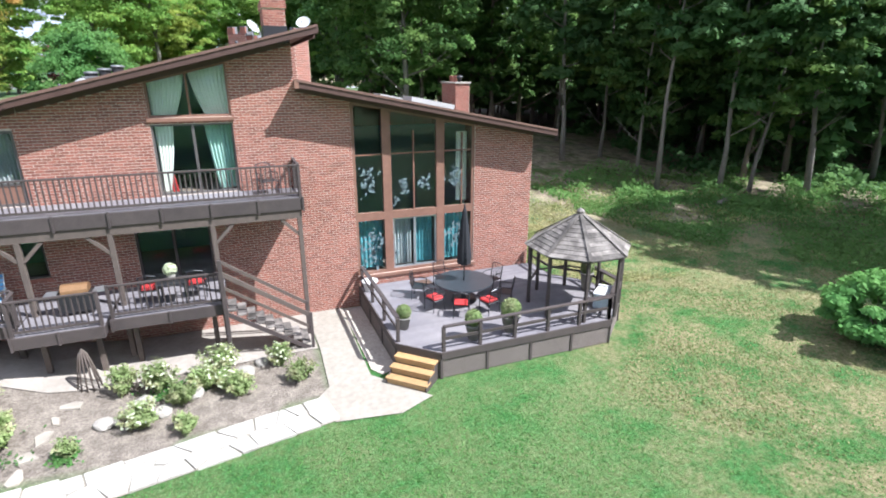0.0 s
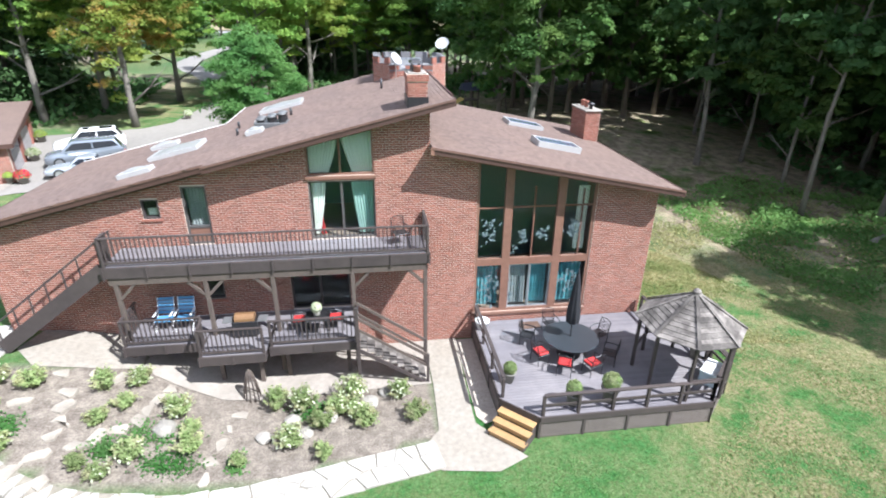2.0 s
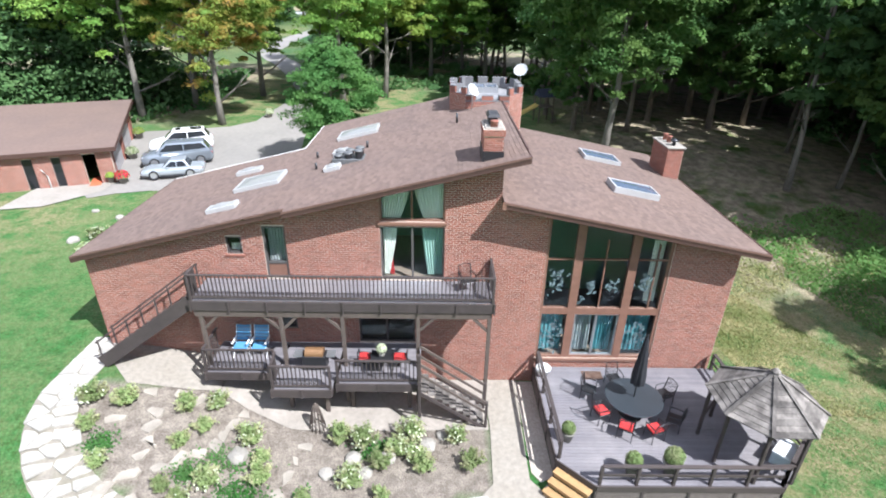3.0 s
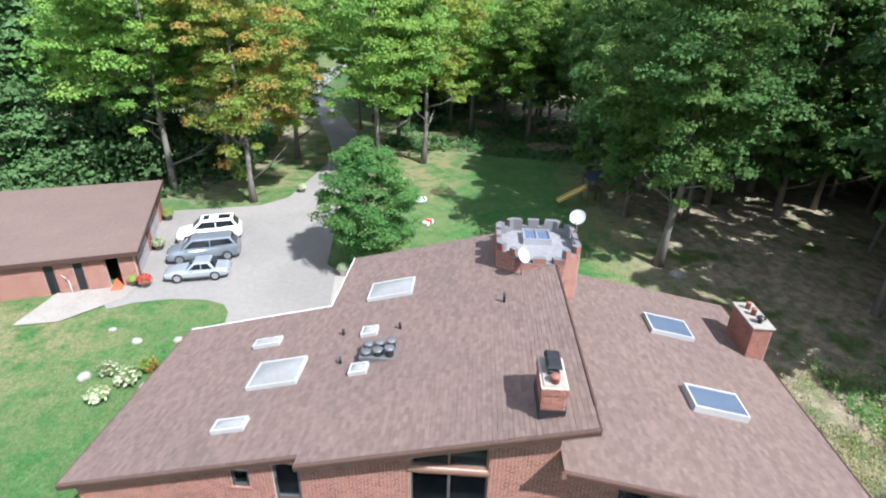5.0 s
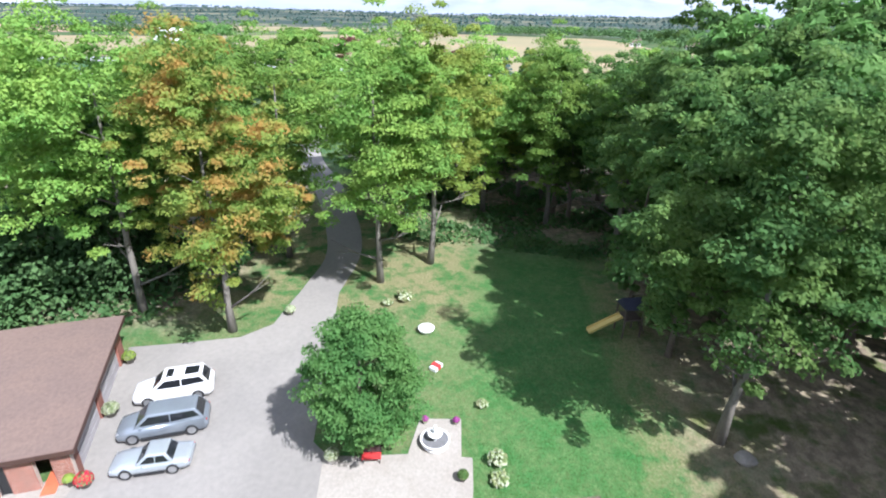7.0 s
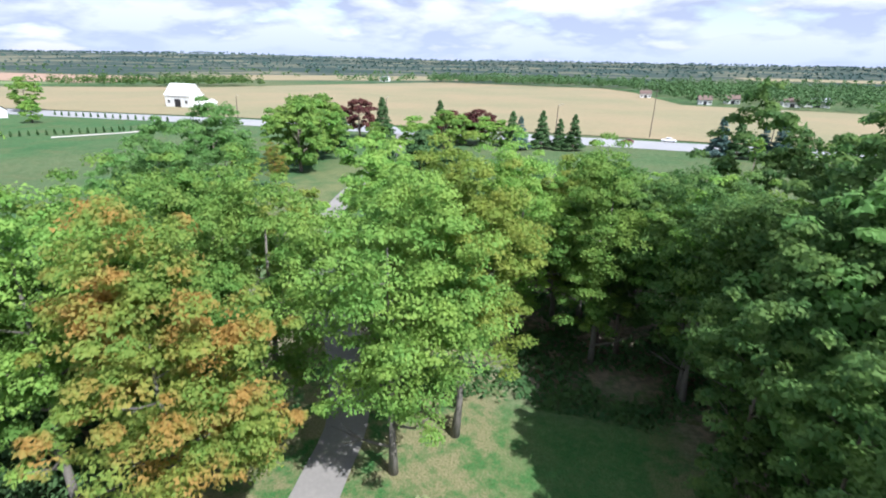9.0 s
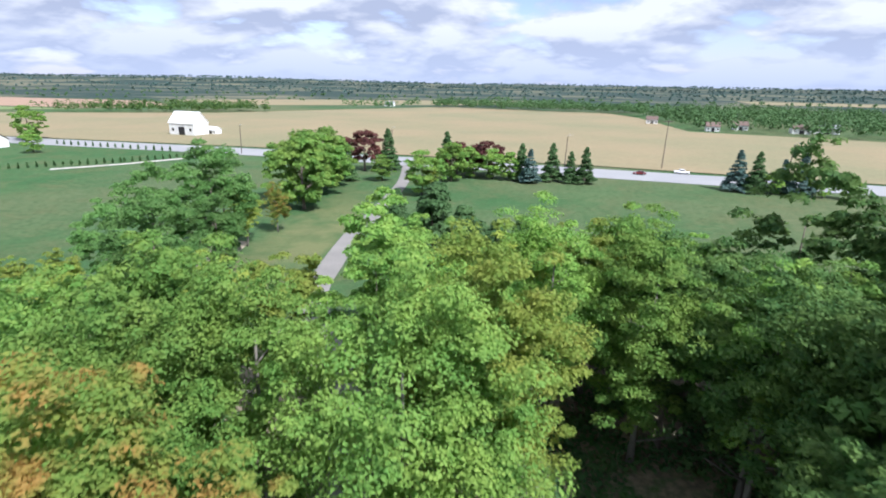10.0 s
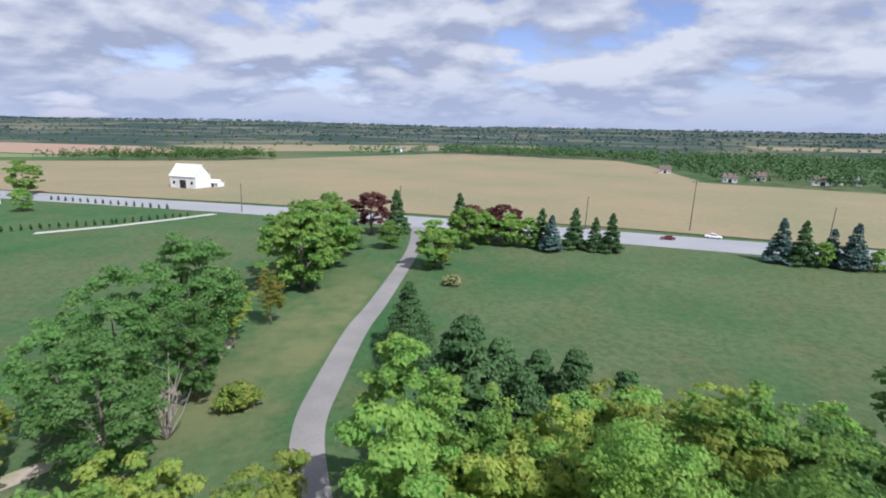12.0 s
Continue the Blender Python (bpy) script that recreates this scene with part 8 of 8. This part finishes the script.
scatter("undergrowth", [(-50, 52), (-29, 50), (-24, 56), (-24, 62), (-28, 84), (-60, 88)], 9000, 1.4, 0.4, LEAF_D, "low dark undergrowth on the woodland floor", "undergrowth", 53, 0.4)
scatter("undergrowth", [(-12, 70), (6, 67), (14, 64), (21, 64), (22, 75), (10, 92), (-10, 92)], 9000, 1.0, 0.4, LEAF_D, "low dark undergrowth on the woodland floor", "undergrowth", 54, 0.5)
scatter("rough_growth", [(21.5, 20.5), (24, 16.5), (25.5, 12.5), (31, 13.5), (40, 18), (33, 25), (26, 30), (22, 31), (19.5, 27)], 26000, 0.5, 0.11, LEAF_F, "knee-high rough green growth beside the lawn", "undergrowth", 60, 0.7)
scatter("dry_grass", [(9, 31), (12.5, 23), (17, 23), (22, 30), (17, 38), (13, 40), (9, 36)], 12000, 0.10, 0.07, LEAF_W, "rough dry grass behind the house", "grass", 56, 0.9)

LAWN = [(-9, 10.3), (-4, 10.6), (1.5, 11.2), (4.6, 11.4), (11, 11.9), (12.7, 13.4), (12.8, 16.8), (11.6, 18.5), (12.5, 24), (18, 25), (25, 20), (27, 8), (20, 4), (4, 4.5), (-9, 6)]
scatter("lawn_grass", LAWN, 30000, 0.045, 0.048, LEAF_L, "short green lawn grass before the deck", "grass", 58, 0.6, True)
scatter("lawn_straw", [(12.2, 26.5), (14.5, 26.5), (16.6, 24), (18.6, 20), (18, 16.2), (13.4, 16.8), (12.8, 21)], 22000, 0.05, 0.07, LEAF_W, "pale dry straw on the worn lawn", "grass", 66, 0.55, True)
scatter("lawn_straw", [(9, 10), (12.7, 13), (12.8, 17), (11.7, 18.5), (12.5, 24), (18, 26), (26, 20), (27, 8), (20, 5), (12, 6)], 24000, 0.04, 0.055, LEAF_W, "dry straw-coloured grass in the lawn", "grass", 59, 0.75, True)


def far_wood(name, poly, trees, height, mat, label, seed, leaf=1.7, per=34):
    rg = np.random.default_rng(seed)
    xs, ys = [p[0] for p in poly], [p[1] for p in poly]
    x, y = rg.uniform(min(xs), max(xs), trees * 4), rg.uniform(min(ys), max(ys), trees * 4)
    k = inside(poly, x, y)
    x, y = x[k][:trees], y[k][:trees]
    n = len(x)
    h = height * rg.uniform(0.6, 1.15, n)
    who = np.repeat(np.arange(n), per)
    d = ball(rg, n * per)
    d[:, 2] = abs(d[:, 2]) * 1.3 - 0.25
    c = np.stack([x[who], y[who], rise(x[who], y[who]) + h[who] * 0.5], 1) + d * np.stack([h[who] * 0.38, h[who] * 0.38, h[who] * 0.45], 1)
    me = kites(name, c, d + rg.normal(size=d.shape) * 0.5 + np.array([0, 0, 0.5]), leaf * rg.uniform(0.6, 1.3, n * per), mat, rg, 0.2, 1.2)
    return tagged(part(name, me, None), label, "woods", kind="stuff")


FW = "distant belt of dark green woods"
far_wood("far_woods", [(-90, 735), (125, 670), (170, 730), (60, 830), (-90, 840)], 420, 11, LEAF_P, FW, 61)
far_wood("far_woods", [(128, 672), (140, 590), (136, 445), (226, 402), (300, 350), (330, 400), (700, 420), (700, 640), (300, 760), (150, 760)], 1700, 12, LEAF_P, FW, 62)
far_wood("far_woods", [(226, 404), (330, 372), (620, 300), (700, 420), (330, 470)], 260, 8, LEAF_B, "scattered trees round distant houses", 63)
far_wood("far_woods", [(-420, 480), (-270, 535), (-230, 560), (-280, 600), (-400, 540)], 170, 11, LEAF_B, FW, 64)
far_wood("far_woods", [(-170, 650), (-95, 735), (-120, 745), (-200, 660)], 26, 12, LEAF_D, "line of distant field trees", 65)
# Belts from 1500 m outwards take bluer leaves, as haze put into colour.
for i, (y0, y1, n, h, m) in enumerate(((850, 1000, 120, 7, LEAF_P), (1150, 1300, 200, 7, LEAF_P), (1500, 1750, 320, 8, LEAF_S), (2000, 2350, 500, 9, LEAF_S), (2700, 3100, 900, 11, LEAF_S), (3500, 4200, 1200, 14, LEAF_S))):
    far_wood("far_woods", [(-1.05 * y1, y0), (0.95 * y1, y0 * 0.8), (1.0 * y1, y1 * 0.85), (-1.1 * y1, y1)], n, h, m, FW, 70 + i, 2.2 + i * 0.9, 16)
patch("ploughed_field", REDFIELD, [(-900, 600), (-430, 560), (-380, 640), (-500, 760), (-900, 800)], 0.35, "distant strip of reddish ploughed field", "field", 200)
patch("green_field", GREENFIELD, [(-900, 520), (-480, 500), (-420, 545), (-900, 590)], 0.3, "distant green crop field", "field", 200)
patch("stubble_field", WHEAT, [(-330, 690), (-120, 800), (60, 900), (60, 1080), (-300, 960), (-520, 820)], 0.3, "distant pale stubble field", "field", 200)
patch("stubble_field", WHEAT, [(500, 1150), (1300, 950), (1400, 1100), (560, 1400)], 0.3, "distant pale stubble field", "field", 200)
patch("gravel_lane", material("pale_lane", (0.48, 0.45, 0.40), 0.9), [(-161, 206), (-146, 221), (-135, 237), (-126, 252), (-123, 250), (-132, 235), (-143.5, 219), (-159, 203)], 0.12, "pale gravel lane beside the young trees", "lane", 8)
SAP = kites("crown", *crown_cloud(np.random.default_rng(3), 0.55, 0.1, 2.1, 20, 90, 0.5, "cone"), LEAF_P, np.random.default_rng(3))
SAPT = Geo().tube([(0, 0, -0.1), (0, 0, 1.9)], [0.05, 0.01], 6).mesh("trunk", BARK)
for a, b, n in (((-178, 200), (-148, 224), 16), ((-147, 225), (-131, 243), 10), ((-215, 272), (-150, 259), 16)):
    for i in range(n):
        k = i / (n - 1)
        x, y = a[0] + (b[0] - a[0]) * k, a[1] + (b[1] - a[1]) * k
        plant_tree((SAPT, SAP), x, y, 1.0 + 0.15 * math.sin(i * 3.1), i * 40, "young conifer in a planted row", "tree", "row of young conifers", "sapling")


def barn(x, y, turn, w_, d_, eave, ridge, wall, roof, label, name="barn"):
    t = thing(name, (x, y, ground_at(x, y) + 0.2, 0, 0, turn), label, "barn" if name == "barn" else "house")
    a, b = w_ / 2, d_ / 2
    part("wall_shell", Geo().add([(-a, -b, -0.3), (a, -b, -0.3), (a, b, -0.3), (-a, b, -0.3), (-a, -b, eave), (a, -b, eave), (a, b, eave), (-a, b, eave), (-a, 0, ridge), (a, 0, ridge)], [(0, 1, 5, 4), (2, 3, 7, 6), (1, 2, 6, 9, 5), (3, 0, 4, 8, 7), (0, 3, 2, 1)]), wall, t)
    for s in (-1, 1):
        g = Geo().add([(-a - 0.4, s * (b + 0.4), eave - 0.2), (a + 0.4, s * (b + 0.4), eave - 0.2), (a + 0.4, 0, ridge + 0.1), (-a - 0.4, 0, ridge + 0.1), (-a - 0.4, s * (b + 0.4), eave + 0.05), (a + 0.4, s * (b + 0.4), eave + 0.05), (a + 0.4, 0, ridge + 0.35), (-a - 0.4, 0, ridge + 0.35)], [(0, 3, 2, 1), (4, 5, 6, 7), (0, 1, 5, 4), (1, 2, 6, 5), (2, 3, 7, 6), (3, 0, 4, 7)])
        part("roof_side", g, roof, t)
    part("door", Geo().box(-w_ * 0.12, w_ * 0.12, -b - 0.12, -b - 0.02, -0.2, eave * 0.7), METAL_D, t)
    for x_ in (-0.35, 0.35):
        wv = part("window", Geo().box(w_ * x_ - 0.7, w_ * x_ + 0.7, -b - 0.1, -b - 0.02, eave * 0.35, eave * 0.6), DARKGLASS, t)
    return t


barn(-183, 331, -14, 18, 11, 6.5, 12.5, PAINT_W, PAINT_W, "large white metal barn on the far field")
barn(-171.5, 337, -14, 7, 5, 2.5, 3.8, PAINT_W, PAINT_W, "low white shed beside the barn", "shed")
for x, y, w_, r_, lab in ((212, 447, 12, SHINGLE, "distant white house among trees"), (232, 452, 16, METAL_L, "distant house with a grey roof among trees"), (153, 452, 9, SHINGLE, "distant white house among trees"), (180, 470, 10, SHINGLE, "distant white house among trees"), (128, 520, 9, SHINGLE, "distant white house among trees"), (-150, 760, 12, METAL_L, "distant white house among trees"), (-232, 255, 10, SHINGLE, "white house by the far road")):
    barn(x, y, -12, w_, 8, 3.4, 6.0, PAINT_W, r_, lab, "farmhouse")


def pole(x, y, h, arm, label):
    t = thing("utility_pole", (x, y, ground_at(x, y)), label, "pole", "poles along the road")
    part("shaft", Geo().tube([(0, 0, -0.3), (0.35, 0, h)], [0.2, 0.12], 8), POSTWOOD, t)
    if arm == "cross":
        part("crossarm", Geo().box(-1.2, 1.9, -0.08, 0.08, h - 1.0, h - 0.8), POSTWOOD, t)
    else:
        part("lamp_arm", Geo().tube([(0.35, 0, h - 0.2), (1.0, -0.6, h + 0.5), (2.2, -1.6, h + 0.6)], 0.06, 6), METAL_L, t)


pole(59, 251, 19, "cross", "tall wooden utility pole beside the road")
for x, y in ((-117, 259), (100, 239), (-51.5, 265), (21, 248)):
    pole(x, y, 12, "lamp", "wooden road pole with a lamp arm")

# ---- bricks of the front wall, and roof shingles ----
def wall_bricks():
    rows, singles = [], []
    z, r = -0.1, 0
    rg = np.random.default_rng(13)
    while z < 9.6:
        spans = [(LEFT, STEP_X, lambda x: roof_u(x) - 0.28, OPEN_L), (STEP_X, RIGHT, lambda x: roof_l(x) - 0.26, OPEN_R)]
        for x0, x1, top, opens in spans:
            p = x0 - (0.119 if r % 2 else 0)
            while p < x1:
                a, b = max(p, x0), min(p + 0.222, x1)
                p += 0.238
                if b - a < 0.03 or min(top(a), top(b)) < z + 0.071:
                    continue
                bits = [(a, b)]
                for ox0, ox1, oz0, oz1 in opens:
                    if z + 0.071 > oz0 and (oz1 is None or z < oz1):
                        bits = [q for s, e in bits for q in ((s, min(e, ox0 - 0.003)), (max(s, ox1 + 0.003), e)) if q[1] - q[0] > 0.03]
                for s, e in bits:
                    d = rg.uniform(-0.002, 0.002)
                    if e - s > 0.2215 and 2.05 < s < 3.7 and 1.0 < z < 3.0 and len(singles) < 180:
                        singles.append((s, z))
                    else:
                        rows.append((s, e, WALL_Y + d, WALL_Y + 0.04, z, z + 0.07))
        z += 0.086
        r += 1
    face = tagged(part("brickwork", Geo().box(STEP_X + 0.02, STEP_X + 0.04, WALL_Y + 0.02, WALL_Y + 0.04, 0.2, 0.3), BRICK, house), "running-bond red brick face")
    brick_boxes(rows, "brick_face", BRICK, face)
    me = Geo().box(0, 0.222, 0, 0.04, 0, 0.07).mesh("brick", BRICK)
    for s, z in singles:
        part("brick", me, None, face, at=Matrix.Translation((s, WALL_Y, z)))


wall_bricks()


def shingles(name, poly, f, run, seed, skip):
    """Courses of shingle tabs along y, lapping down the slope in x."""
    rg = np.random.default_rng(seed)
    xs, ys = [p[0] for p in poly], [p[1] for p in poly]
    x0, x1, y0, y1 = min(xs), max(xs), min(ys), max(ys)
    tx = np.arange(x0, x1 - 0.05, 0.145)
    v = []
    for i, a in enumerate(tx):
        ty = np.arange(y0 - 0.16 * (i % 2) - 0.05 * (i % 3), y1, 0.32)
        m = inside(poly, np.full(len(ty), a + 0.07), np.clip(ty + 0.16, y0 + 0.01, y1 - 0.01))
        ty = ty[m]
        n = len(ty)
        b0, b1 = np.clip(ty + 0.004, y0, y1), np.clip(ty + 0.316, y0, y1)
        th = rg.uniform(0.008, 0.02, n)
        lo, hi = (a, a + 0.16) if run > 0 else (a + 0.145, a - 0.015)
        hi = min(max(hi, x0), x1)
        zl, zh = f(lo) + th, np.full(n, f(hi) + 0.003)
        q = np.stack([np.stack([np.full(n, lo), b0, zl], 1), np.stack([np.full(n, lo), b1, zl], 1), np.stack([np.full(n, hi), b1, zh], 1), np.stack([np.full(n, hi), b0, zh], 1), np.stack([np.full(n, lo), b0, np.full(n, f(lo))], 1), np.stack([np.full(n, lo), b1, np.full(n, f(lo))], 1)], 1)
        v.append(q)
    v = np.concatenate(v)
    k = (np.arange(len(v)) * 6)[:, None, None]
    faces = (k + np.array([(0, 3, 2, 1) if run > 0 else (0, 1, 2, 3), (0, 1, 5, 4)])).reshape(-1, 4)
    me = bpy.data.meshes.new(name)
    me.from_pydata(v.reshape(-1, 3).tolist(), [], faces.tolist())
    me.materials.append(SHINGLE)
    tagged(part(name, me, None, house), "weathered brown roof shingles in courses", kind="stuff")


shingles("roof_shingles", [(-13.5, 18.0), (-5.6, 18.0), (-5.6, 17.66), (2.73, 17.66), (2.73, 31.2), (-6.8, 31.2), (-6.8, 26.5), (-13.5, 26.5)], roof_u, 1, 5, None)
shingles("roof_shingles", [(2.0, 17.66), (11.62, 17.66), (11.62, 30.1), (2.0, 30.1)], roof_l, -1, 6, None)
